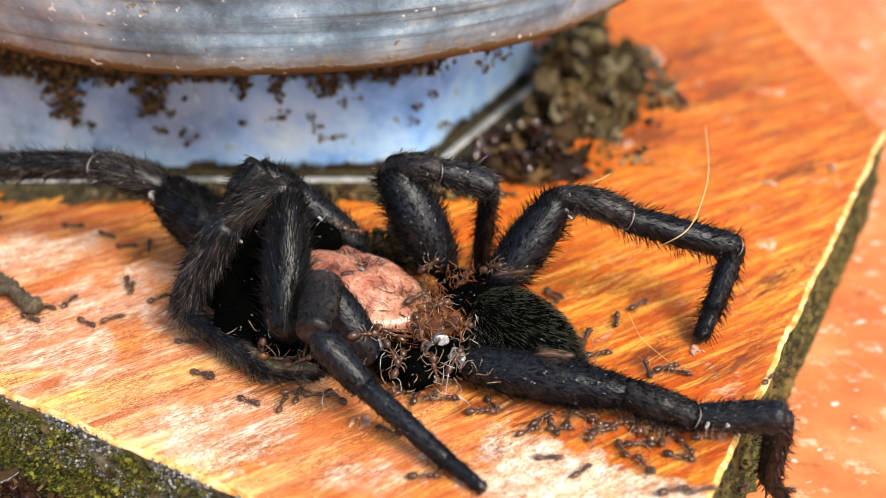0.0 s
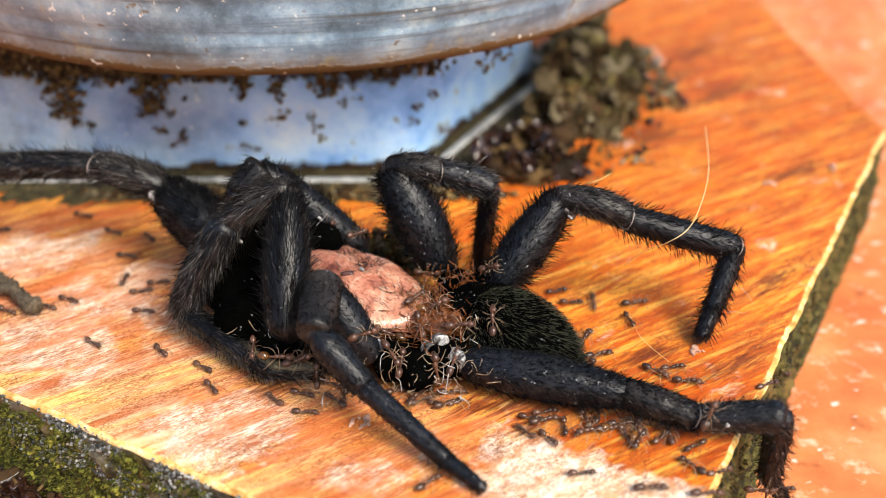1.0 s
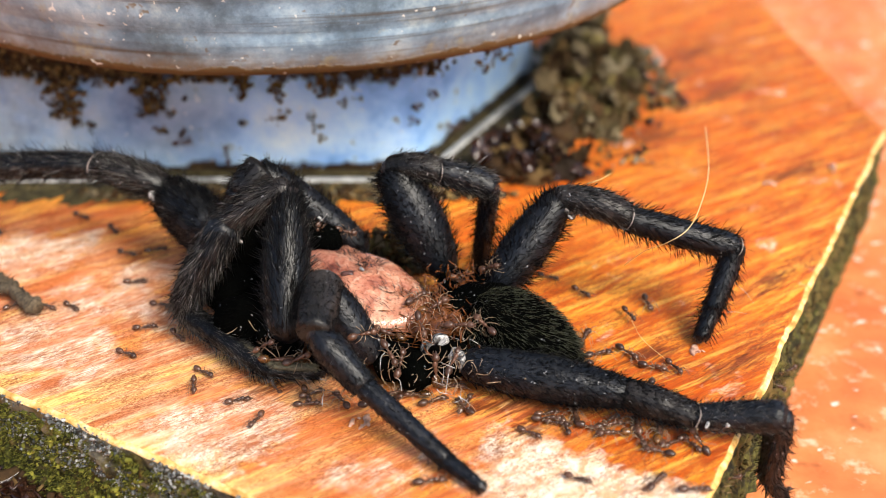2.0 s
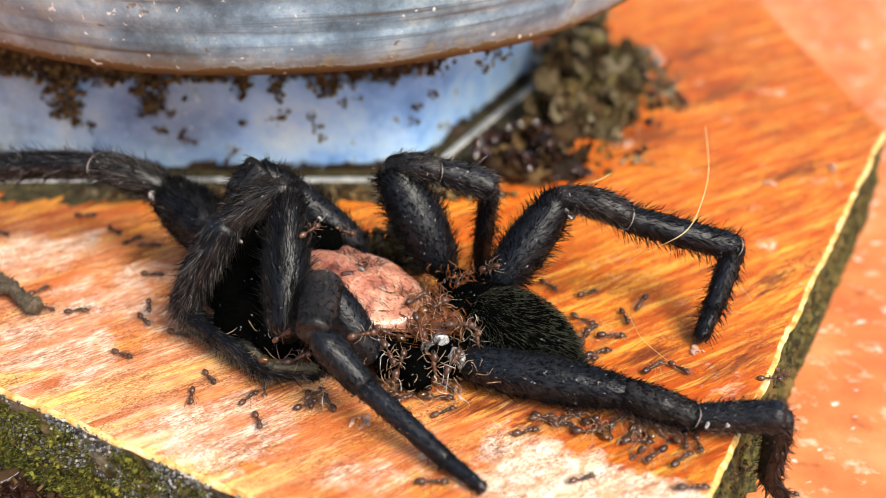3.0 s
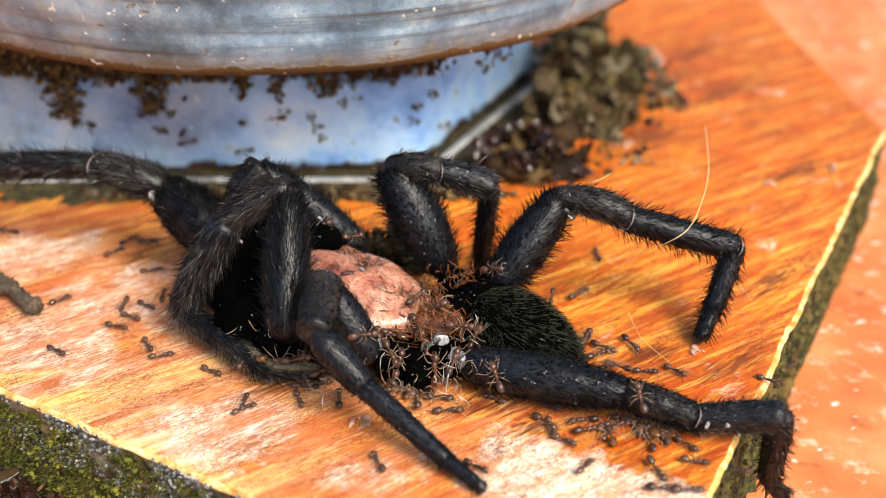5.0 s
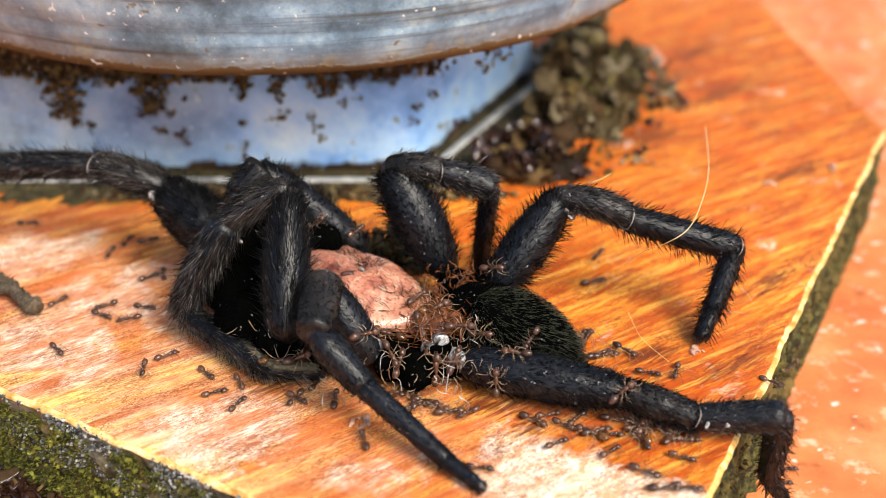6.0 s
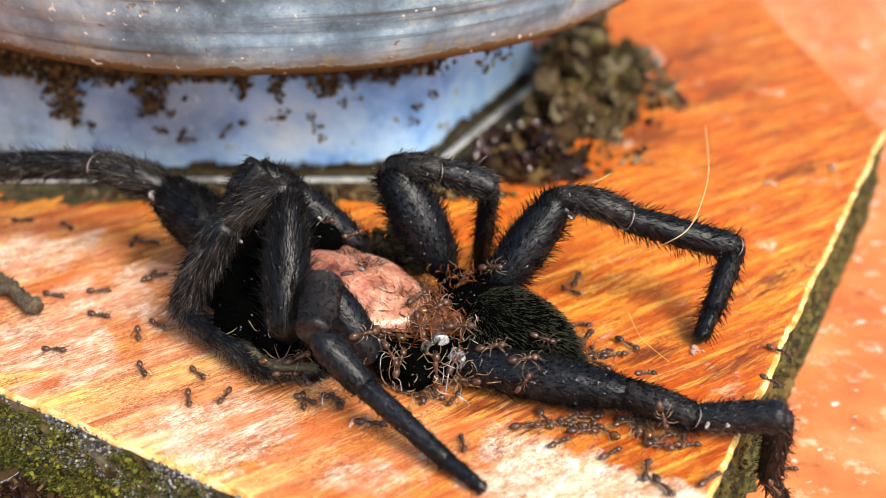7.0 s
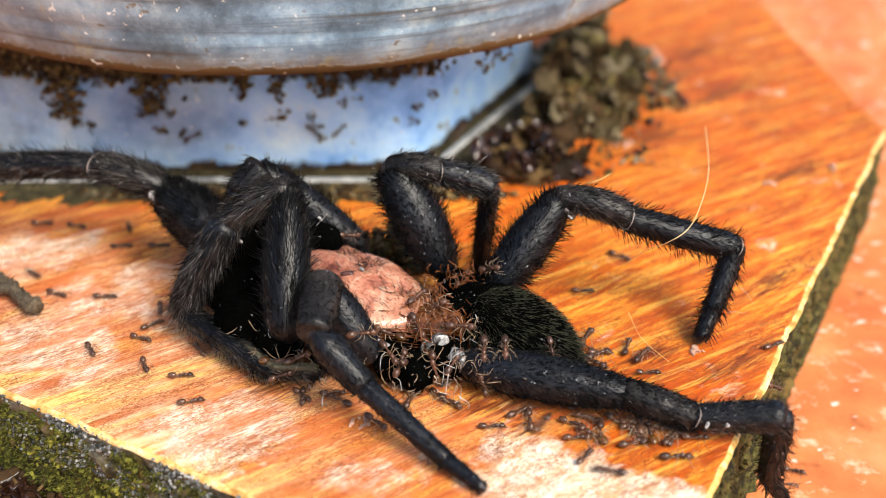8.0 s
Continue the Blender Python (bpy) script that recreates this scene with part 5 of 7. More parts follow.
def motions():
    # the crowd that feeds along the outstretched leg and under the hollow
    for i, (x, y) in enumerate(((14.2, -48.2), (17.3, -49.2), (20.2, -47.9), (22.3, -50.9), (24.5, -49.4), (26.8, -49.2), (27.6, -52.4), (29.4, -50.9), (32.1, -52.1), (34.2, -52.9), (-7.0, -41.6), (-3.8, -42.9), (-1.0, -43.5), (-20.9, -42.9), (-15.5, -43.7), (22.8, -35.5))):
        mill((MAJOR, MINOR, MAJOR, AMBER)[i % 4], x, y, 300 + i)
    crawl(AMBER, (0, 3.9, -24.4, 6.4, -74, -23, 110), (1.3, 3.7, -15, 0, 0, 0, 105), (2.6, 3.8, -24.2, 6.3, -76, -22, 107), (3.8, 3.7, -24.1, 6, 85, -123, -46), (5.1, 3.7, -24.1, 6.1, -75, 1, 107), (6.4, 3.6, -23.3, 5.4, -78, -1, 98), (8, 3.8, -24.3, 6.1, -81, -40, 122))
    crawl(AMBER, (0, -1.3, -30.9, 7.9, 19, -8, 13), (1.3, -1.4, -31, 8, 15, -18, 16), (2.6, -1.3, -31.1, 7.9, 20, -12, 31), (3.8, -1.3, -31.4, 8.1, 6, -19, 23), (5.1, -1.2, -31.4, 8.1, 29, -28, -14), (6.4, -1.4, -31.2, 7.9, 35, -8, 31), (8, -1.2, -31.4, 8.1, 26, -31, -8))
    crawl(MAJOR, (0, -3.6, -34.7, 7.3, 14, 13, -70), (1.3, -3.5, -34.8, 7.5, 5, 29, -67), (2.6, -3.3, -36.4, 8.4, 15, 23, -64), (3.8, -3.7, -34.7, 7.3, 31, 24, -54), (5.1, -3.7, -34.8, 7.3, 24, 14, -59), (6.4, -3.5, -34.8, 7.5, 5, 29, -66), (8, -3.7, -34.6, 7.3, 33, 27, -53))
    crawl(AMBER, (0, 22.4, -28.3, 0, 0, 0, 70), (1.3, 22.1, -28.5, 0, 0, 0, 63), (2.6, 22.1, -28.3, -0, 0, 0, 70), (3.8, 22.2, -28.2, -0, 0, 0, 66), (5.1, 22.3, -28.4, -0, 0, 0, 67), (6.4, 22.4, -28.6, -0, 0, 0, 65), (8, 22.4, -28.2, 0, 0, 0, 63))
    crawl(MAJOR, (0, 23.7, -32.5, 0, 0, 0, 12), (1.3, 23.9, -32.5, 0, 0, 0, 13), (2.6, 23.8, -32.2, -0, 0, 0, 16), (3.8, 23.8, -32.1, 0, 0, 0, 25), (5.1, 23.9, -32.5, 0, 0, 0, 25), (6.4, 24, -32.5, 0, 0, 0, 21), (8, 23.8, -32.5, -0, 0, 0, 27))
    crawl(AMBER, (0, -25, -38.4, 4.4, 66, 17, 14), (1.3, -24.7, -39.5, 4.9, 31, 7, 10), (2.6, -24.7, -38.4, 4.2, 91, 4, 8), (3.8, -24.8, -39.3, 4.8, 60, 10, 6), (5.1, -25.1, -38.4, 4.3, 80, 7, 11), (6.4, -24.7, -38.4, 4.3, 85, -3, 9), (8, -24.7, -38.4, 4.3, 85, 0, 9))
    crawl(MAJOR, (0, -21.4, -39.7, 4.4, 43, -11, 25), (1.3, -21.6, -39.6, 4.4, 33, -8, 28), (2.6, -21.5, -39.4, 4.4, 24, -6, 36), (3.8, -21.5, -39.3, 4.4, 25, -1, 26), (5.1, -21.7, -39.6, 4.5, 33, -1, 20), (6.4, -21.5, -39.4, 4.4, 19, -3, 39), (8, -21.5, -39.4, 4.4, 22, -3, 38))
    crawl(MAJOR, (0, 7.9, -23.9, 11, 63, -33, -32), (1.3, 7.6, -23.7, 10.9, 67, -31, -40), (2.6, 7.7, -23.7, 10.9, 67, -34, -38), (3.8, 7.8, -23.8, 10.9, 69, -26, -42), (5.1, 8, -24.1, 10.9, 67, -23, -34), (6.4, 7.9, -23.9, 11.1, 64, -20, -33), (8, 7.7, -23.8, 10.8, 68, -29, -40))
    crawl(MAJOR, (0, 5.8, -11.9, 2.8, -89, -9, 165), (1.3, 5.7, -11.9, 2.6, -89, 5, 165), (2.6, 5.7, -11.9, 2.7, -89, 6, 165), (3.8, 5.9, -11.9, 2.6, -91, 0, 172), (5.1, 5.8, -11.9, 2.7, -89, -10, 165), (6.4, 5.8, -11.9, 2.6, -91, 2, 172), (8, 6, -12, 2.7, -90, -7, 172))
    crawl(MAJOR, (0, -7.5, -40.5, 6.5, 9, 32, -57), (1.3, -7.7, -40.7, 6.5, 9, 31, -52), (2.6, -7.9, -40.6, 6.5, 13, 23, -65), (3.8, -7.8, -40.6, 6.5, 8, 28, -60), (5.1, -7.7, -40.6, 6.5, 5, 28, -63), (6.4, -7.7, -40.7, 6.4, 7, 31, -59), (8, -7.8, -40.6, 6.5, 17, 21, -56))
    crawl(MAJOR, (0, -6.6, -41.5, 5.3, 34, -43, 66), (1.3, -6.3, -41.4, 5.4, 22, -44, 85), (2.6, -6.6, -41.5, 5.4, 40, -47, 69), (3.8, -6.3, -41.5, 5.3, 32, -42, 68), (5.1, -6.6, -41.5, 5.3, 28, -47, 74), (6.4, -6.5, -41.4, 5.4, 29, -46, 72), (8, -6.4, -41.4, 5.4, 33, -43, 68))
    crawl(AMBER, (0, -1, -42.3, 5.3, 120, -106, -35), (1.3, -0.9, -42.3, 5.3, -35, -75, 124), (2.6, -1, -42.3, 5.3, -23, -77, 102), (3.8, -0.9, -42.2, 5.5, -49, -68, 122), (5.1, -1, -42.3, 5.3, -20, -80, 100), (6.4, -0.9, -42.3, 5.3, -9, -78, 97), (8, -0.9, -42.2, 5.5, -53, -66, 126))
    crawl(MAJOR, (0, 1.5, -41.2, 5.8, 41, -40, 46), (1.3, 1.3, -41.3, 5.6, 32, -38, 62), (2.6, 1.1, -41.6, 6, 50, -32, 53), (3.8, 1.4, -41.3, 5.6, 31, -47, 45), (5.1, 1.5, -41.3, 5.6, 24, -49, 53), (6.4, 1.4, -41.2, 5.8, 44, -41, 55), (8, 1.4, -41.3, 5.6, 42, -34, 46))
    crawl(MAJOR, (0, 2.4, -34.9, 7.6, 37, 3, -4), (1.3, 2.5, -37.1, 9.1, 40, -8, -8), (2.6, 2.5, -37.1, 9.1, 41, -2, -15), (3.8, 2.6, -37.1, 9.1, 33, -2, 9), (5.1, 2.5, -37.2, 9, 38, 2, -9), (6.4, 2.5, -37.2, 9, 41, -7, -9), (8, 2.6, -37.2, 9, 41, -3, -14))
    crawl(AMBER, (0, -7.8, -35.4, 6.4, -43, -20, 166), (1.3, -8, -35.4, 6.5, -45, -15, 171), (2.6, -8, -35.5, 6.5, -45, -15, 171), (3.8, -7.8, -35.5, 6.4, -41, -17, 164), (5.1, -7.9, -35.5, 6.4, -37, -11, 174), (6.4, -8, -35.5, 6.5, -45, -13, 172), (8, -8, -35.4, 6.5, -45, -15, 171))
    crawl(MAJOR, (0, -4.4, -30.5, 9.3, 27, 2, 46), (1.3, -4.5, -30.4, 9.3, 27, 1, 50), (2.6, -4.2, -30.4, 9.2, 28, 2, 47), (3.8, -4.4, -30.4, 9.3, 27, 1, 48), (5.1, -4.3, -30.3, 9.3, 27, -1, 53), (6.4, -4.2, -30.4, 9.3, 27, 0, 52), (8, -4.2, -30.2, 9.3, 27, -1, 54))
    crawl(AMBER, (0, 27.6, -48.9, 0, 0, 0, -91), (1.3, 27.6, -49, -0, 0, 0, -90), (2.6, 27.5, -49, 0, 0, 0, -93), (3.8, 27.9, -48.9, 0, 0, 0, -91), (5.1, 27.7, -48.9, -0, 0, 0, -93), (6.4, 27.6, -49, -0, 0, 0, -91), (8, 27.7, -49, 0, 0, 0, -92))
    crawl(MAJOR, (0, -11.7, -40.1, 9.9, 64, 4, 12), (1.3, -11.7, -40.1, 9.9, 63, -8, 17), (2.6, -11.9, -40.2, 9.9, 62, 1, 13), (3.8, -11.7, -40.1, 9.8, 63, -4, 16), (5.1, -11.7, -40.2, 9.8, 63, 2, 12), (6.4, -11.6, -40.1, 9.9, 61, 0, 22), (8, -11.9, -40.1, 10, 62, 3, 12))
    crawl(MINOR, (0, -67.3, 7.2, -0, 0, 0, 0), (0.5, -67, 10.3, 0, 0, 0, -32), (1, -66.5, 11.2, 0, 0, 0, -21), (1.5, -67, 10.9, 0, 0, 0, -41), (3, -66, 11.1, -0, 0, 0, 5), (3.5, -66.2, 10.5, 0, 0, 0, 9), (4, -65.3, 10.6, 0, 0, 0, -63), (4.5, -51.5, -17.9, -0, 0, 0, -71), (6, -55, -18.7, 0, 0, 0, -149), (6.5, -55.8, -19.1, 0, 0, 0, -71), (7, -57.4, -14.5, 0, 0, 0, 7), (7.5, -58.2, -14.3, 0, 0, 0, -22), (8, -56, -16.2, 0, 0, 0, 0))
    crawl(MINOR, (0, -60.4, 4.1, 0, 0, 0, -32), (0.5, -59.8, 3.7, -0, 0, 0, -18), (1, -59.6, 5.2, 0, 0, 0, -32), (1.5, -59.8, 6.2, 0, 0, 0, -57), (3, -59.4, 5.6, 0, 0, 0, -43), (3.5, -60.2, 4.9, -0, 0, 0, -8), (4, -60.4, 4.2, 0, 0, 0, 38), (4.5, -57.5, -1.7, 0, 0, 0, 40), (6, -58.2, -2, 0, 0, 0, 81), (6.5, -58.4, -1.3, 0, 0, 0, 138), (7, -68.3, 7.2, 0, 0, 0, 135), (7.5, -66.7, 7.2, -0, 0, 0, 57), (8, -66.7, 7.2, -0, 0, 0, -18))
    crawl(MINOR, (0, -55.9, 0.2, 0, 0, 0, 0), (0.5, -55.6, 1.2, 0, 0, 0, 0), (1, -55.2, -3.1, 0, 0, 0, -17), (1.5, -55.4, -3.5, 0, 0, 0, -36), (3, -55.4, 2.2, -0, 0, 0, 42), (3.5, -56.2, 2.1, 0, 0, 0, 57), (4, -55.6, 1.2, 0, 0, 0, -21), (4.5, -55.9, 2.2, 0, 0, 0, 20), (6, -56.2, 1.9, 0, 0, 0, 71), (6.5, -55.3, 1.4, -0, 0, 0, 90), (7, -55.1, 1.7, -0, 0, 0, 83), (7.5, -57.1, 0.8, 0, 0, 0, 5), (8, -56.9, 0.2, -0, 0, 0, 0))
    crawl(MINOR, (0, -51.9, 0.2, 0, 0, 0, -84), (0.5, -51, -9.2, 0, 0, 0, -157), (1, -52.5, 3.1, 0, 0, 0, 125), (1.5, -50, -1.7, 0, 0, 0, 47), (3, -51.9, 0.2, 0, 0, 0, 0), (3.5, -51.9, 0.2, 0, 0, 0, 78), (4, -53, -1.7, 0, 0, 0, 0), (4.5, -52.6, 1.2, -0, 0, 0, 0), (6, -52.6, 2.1, -0, 0, 0, 22), (6.5, -53.1, 2.3, 0, 0, 0, 38), (7, -52.5, 1.4, 0, 0, 0, -11), (7.5, -51.3, -2.7, 0, 0, 0, -25), (8, -50.2, 0.2, 0, 0, 0, 0))
    crawl(MINOR, (0, -51.9, -13.6, 0, 0, 0, 97), (0.5, -49.2, -14.5, -0, 0, 0, 96), (1, -50.3, -14.5, 0, 0, 0, 18), (1.5, -41.8, -27.5, -0, 0, 0, -56), (3, -41.9, -26.9, 0, 0, 0, -21), (3.5, -41.9, -31.3, 0, 0, 0, -56), (4, -41.2, -32.8, 0, 0, 0, -56), (4.5, -43.4, -32.8, -0, 0, 0, -16), (6, -42.5, -32.8, -0, 0, 0, 35), (6.5, -39.9, -32.8, -0, 0, 0, -43), (7, -37.2, -43.2, 0, 0, 0, -76), (7.5, -37.2, -43.8, 0, 0, 0, -36), (8, -36.8, -44.1, -0, 0, 0, 15))
    crawl(MINOR, (0, -47, -16.7, -0, 0, 0, 37), (0.5, -46.1, -14.5, 0, 0, 0, 83), (1, -48, -11.8, 0, 0, 0, 5), (1.5, -37.2, -33.5, -0, 0, 0, -71), (3, -36.9, -42.6, -0, 0, 0, -85), (3.5, -36.4, -42.3, -0, 0, 0, -30), (4, -36.3, -42.2, 0, 0, 0, 48), (4.5, -50.1, -22, 0, 0, 0, 126), (6, -50.4, -22.5, 0, 0, 0, -161), (6.5, -46.5, -28.3, 0, 0, 0, -83), (7, -48.2, -26.7, 0, 0, 0, -75), (7.5, -47.4, -28.3, 0, 0, 0, 0), (8, -47.5, -28, 0, 0, 0, -24))
    crawl(MINOR, (0, -53.2, -22.5, 0, 0, 0, 27), (0.5, -49.1, -20.3, 0, 0, 0, 25), (1, -48.7, -20.3, 0, 0, 0, -10), (1.5, -46.2, -18.4, 0, 0, 0, 0), (3, -48, -18.7, 0, 0, 0, -78), (3.5, -54.5, -18.7, 0, 0, 0, 0), (4, -47.6, -16.2, 0, 0, 0, 6), (4.5, -46.3, -17.9, 0, 0, 0, 65), (6, -47.6, -9.2, 0, 0, 0, 104), (6.5, -48.5, -9, -0, 0, 0, 64), (7, -48.6, -9.9, 0, 0, 0, 29), (7.5, -47.8, -10.7, -0, 0, 0, -49), (8, -46, -19.5, 0, 0, 0, -79))
    crawl(MINOR, (0, -65, -19.2, -0, 0, 0, -16), (4, -65.2, -21.1, 1.1, 49, 34, 21), (4.5, -51, -25.9, -0, 0, 0, -10), (6, -55.2, -21.5, 0, 0, 0, -29), (6.5, -54.6, -22.1, -0, 0, 0, -45), (7, -55.6, -21.6, -0, 0, 0, -16), (7.5, -56.7, -21.2, 0, 0, 0, 62), (8, -69.7, -9.2, 0, 0, 0, 137))
    crawl(MINOR, (0, -66.4, -22.5, -0, 0, 0, -28), (0.5, -69.5, -21.2, 0, 0, 0, -38), (1, -70.9, -20.3, 0, 0, 0, -28), (1.5, -70.9, -20.3, 0, 0, 0, 50), (3, -67.3, -14.5, -0, 0, 0, 49), (3.5, -65.9, -14.5, 0, 0, 0, -29), (4, -63, -16.2, 0, 0, 0, 29), (4.5, -63, -17, 0, 0, 0, 39), (6, -63.2, -17.7, 0, 0, 0, 55), (6.5, -64.7, -15.3, 0, 0, 0, -16), (7, -64.6, -15.7, 0, 0, 0, -16), (8, -64.2, -15.3, -0, 0, 0, -23))
    crawl(MINOR, (0, -40.1, -29, -0, 0, 0, 0), (0.5, -43.5, -27.5, -0, 0, 0, -78), (1, -43.7, -31.3, -0, 0, 0, -52), (1.5, -46.3, -28.3, 0, 0, 0, 26), (3, -48.1, -22.8, 0, 0, 0, -52), (3.5, -48.8, -23.6, 0, 0, 0, -55), (4, -49.2, -19.5, 0, 0, 0, -56), (4.5, -48.5, -18.7, 0, 0, 0, -49), (6, -48.7, -19.2, 0, 0, 0, -14), (6.5, -46.1, -23.6, 0, 0, 0, -40), (7, -45.6, -24.3, 0, 0, 0, -40), (7.5, -45.8, -22.8, -0, 0, 0, -40), (8, -46.4, -24.4, -0, 0, 0, 36))
    crawl(MINOR, (0, -36.1, -37.5, 0, 0, 0, -29), (0.5, -36.6, -36.9, 0, 0, 0, -38), (1, -34.3, -40.5, 0, 0, 0, -55), (1.5, -31.7, -43.9, 0, 0, 0, -25), (3, -28.5, -43.2, 0, 0, 0, 53), (3.5, -28.4, -43.9, 0, 0, 0, 43), (4, -28, -43.7, 0, 0, 0, 59), (4.5, -28.3, -43.8, 0, 0, 0, 92), (6, -29.9, -44.6, 0, 0, 0, 59), (6.5, -21.1, -39.4, 4.4, 20, -5, 48), (7, -23.2, -40.7, 3.3, 64, 6, 8), (7.5, -23.6, -40.9, 3, 81, -32, 12), (8, -23.9, -40.9, 3.2, 75, -15, 12))
    crawl(MINOR, (0, -22, -41.9, 0, 0, 0, 0), (0.5, -21.3, -40.5, -0, 0, 0, 59), (1, -18.7, -40.3, 2.4, 12, -67, 88), (1.5, -22.2, -39.9, -0, -18, -47, 145), (3, -26.3, -40.5, 0, 8, -36, 82), (3.5, -22.6, -40.5, 0, 1, -1, 14), (4, -22.6, -39.9, 0, 0, 0, 0), (4.5, -20.1, -39.9, -0, 0, 0, 0), (6, -21.4, -43.2, 0, 0, 0, -40), (6.5, -19.3, -43.9, -0, 0, 0, -50), (7, -20.1, -43.6, 0, 0, 0, -32), (7.5, -20.3, -42.6, -0, 0, 0, -29), (8, -20.7, -42.5, -0, 0, 0, -47))
    crawl(MINOR, (0, -18.6, -42.6, 0, 0, 0, 0), (0.5, -18.2, -41.9, 0, 0, 0, 0), (1, -16.3, -39.9, 0, 0, 0, -30), (1.5, -19.5, -41.9, 0, 0, 0, 0), (3, -18.8, -42.4, 0, 0, 0, 50), (3.5, -20.3, -41.9, -0, 0, 0, 0), (4, -18.8, -39.9, 0, 0, 0, 16), (4.5, -18.4, -39.9, 0, 0, 0, 0), (6, -18.8, -39.9, 0, 0, 0, 67), (6.5, -18.9, -39.2, 0, 0, 0, 67), (7, -18.9, -39.2, 0, 0, 0, 32), (7.5, -18.7, -40.4, 1.4, 77, -17, 10), (8, -19.3, -39.2, 0, 9, -7, 69))
    crawl(MINOR, (0, -28.4, -43.9, 0, 0, 0, -28), (0.5, -29, -43.3, 0, 0, 0, -17), (1, -19.9, -46.5, 0, 0, 0, -7), (1.5, -19.7, -44.6, -0, 0, 0, 0), (3, -19.9, -44.8, 0, 0, 0, 32), (3.5, -15.3, -41.9, 0, 0, 0, 101), (4, -21.1, -40.6, 2.7, -61, -36, 166), (4.5, -20.5, -40.5, 2.7, 48, -53, 43), (6, 0.5, -42, 6.3, 61, 11, 11), (6.5, 11.7, -46.1, 5.3, 82, 1, -22), (7, 11.6, -46, 5.6, 65, -57, 0), (7.5, 9.4, -45.2, 3.6, 98, -112, -38), (8, 6.2, -43.7, 3.5, 80, -103, -18))
    crawl(MINOR, (0, -23.4, -44.6, 0, 0, 0, 76), (0.5, -23.4, -43.9, -0, 0, 0, 76), (1, -24.6, -43.5, 0, 0, 0, 135), (1.5, -26.6, -47.8, 0, 0, 0, -147), (3, -26.4, -48.2, -0, 0, 0, -69), (3.5, -27, -48.3, 0, 0, 0, -11), (4, -27.6, -47.8, 0, 0, 0, -44), (4.5, -27.1, -47.5, 0, 0, 0, 34), (6, -33.7, -41.9, -0, 0, 0, 19), (6.5, -14.4, -43.2, 0, 0, 0, -4), (7, -16.1, -43.2, -0, 0, 0, -29), (7.5, -15.3, -42.6, 0, 0, 0, -66), (8, -16.2, -41.9, 0, 0, 0, 0))
    crawl(MINOR, (0, -1.6, -42.6, -0, 0, 0, 44), (0.5, 5.4, -43.3, 5.7, -45, -31, 117), (1, -0.3, -43.9, 0, -39, -4, 174), (1.5, 4.6, -43.9, -0, -23, -20, 101), (3, 0.1, -46.5, 0, -1, -8, 22), (3.5, 6.2, -45.2, -0, 0, 0, 25), (4, 7.1, -43.2, 0, 0, 0, -28), (4.5, 17.2, -50.9, 0, 0, 0, -50), (6, 15.8, -53.4, 0, 0, 0, 28), (6.5, 15.8, -53.4, 0, 0, 0, 40), (8, 18.7, -52.2, 0, 0, 0, 0))
    crawl(MAJOR, (0, -3.3, -40.5, 0, 0, 0, -164), (0.5, -14.8, -43.9, -0, 0, 0, -166), (1, -14.4, -43.2, 0, 0, 0, -88), (1.5, -11.8, -45.9, 0, 0, 0, -10), (3, -8.2, -41.8, 2.5, 70, -37, -11), (3.5, -7, -40.5, 0, 0, 0, 0), (4, -7.3, -50.8, 7.9, 16, 22, 33), (4.5, -7.7, -49.8, 8.1, 0, 24, -8), (6, -1.1, -45.2, 0, 0, 0, -22), (6.5, -1.6, -41.9, 0, 0, 0, 0), (7, -2, -40.5, 0, 0, 0, -53), (7.5, -2.9, -37.8, 0, 0, 0, 0), (8, -4.6, -37.8, -0, 0, 0, 0))
    crawl(MINOR, (0, 7.1, -44.6, 0, 0, 0, -64), (0.5, 8.6, -46.5, 0, 0, 0, -30), (1, 12.6, -47.8, -0, 0, 0, -18), (3, 16.6, -49.1, -0, 0, 0, -17), (3.5, 16.6, -49, 0, 0, 0, -95), (4, 7.3, -59.8, 0, 0, 0, -144), (4.5, 4.3, -58.1, 0, 0, 0, -66), (6, 4.9, -58.5, 0, 0, 0, -11), (6.5, 5.2, -58.8, 0, 0, 0, 67), (7, 2.8, -53.4, 0, 0, 0, 98), (7.5, 3.7, -48.4, -0, 0, 0, 43), (8, 6.9, -49.7, 0, 0, 0, 0))
    crawl(MAJOR, (0, 5.4, -46.5, 0, 0, 0, 0), (0.5, 3.4, -43.5, -0, 0, 0, 78), (1, 1.3, -41.9, 0, 0, 0, 0), (1.5, 1.3, -40.5, -0, 0, 0, 0), (3, 0.5, -40.5, 0, 0, 0, -43), (3.5, 0.1, -43.5, 0, 0, 0, -53), (4, 0.5, -45.2, 0, 0, 0, -16), (6, 0.9, -46.5, 0, 0, 0, 6), (6.5, 7.1, -44.6, 0, 0, 0, -17), (7, 11.7, -49.7, 0, 0, 0, 6), (7.5, 12.9, -43.9, 0, 0, 0, -16), (8, 11.1, -46.5, -0, 0, 0, 29))
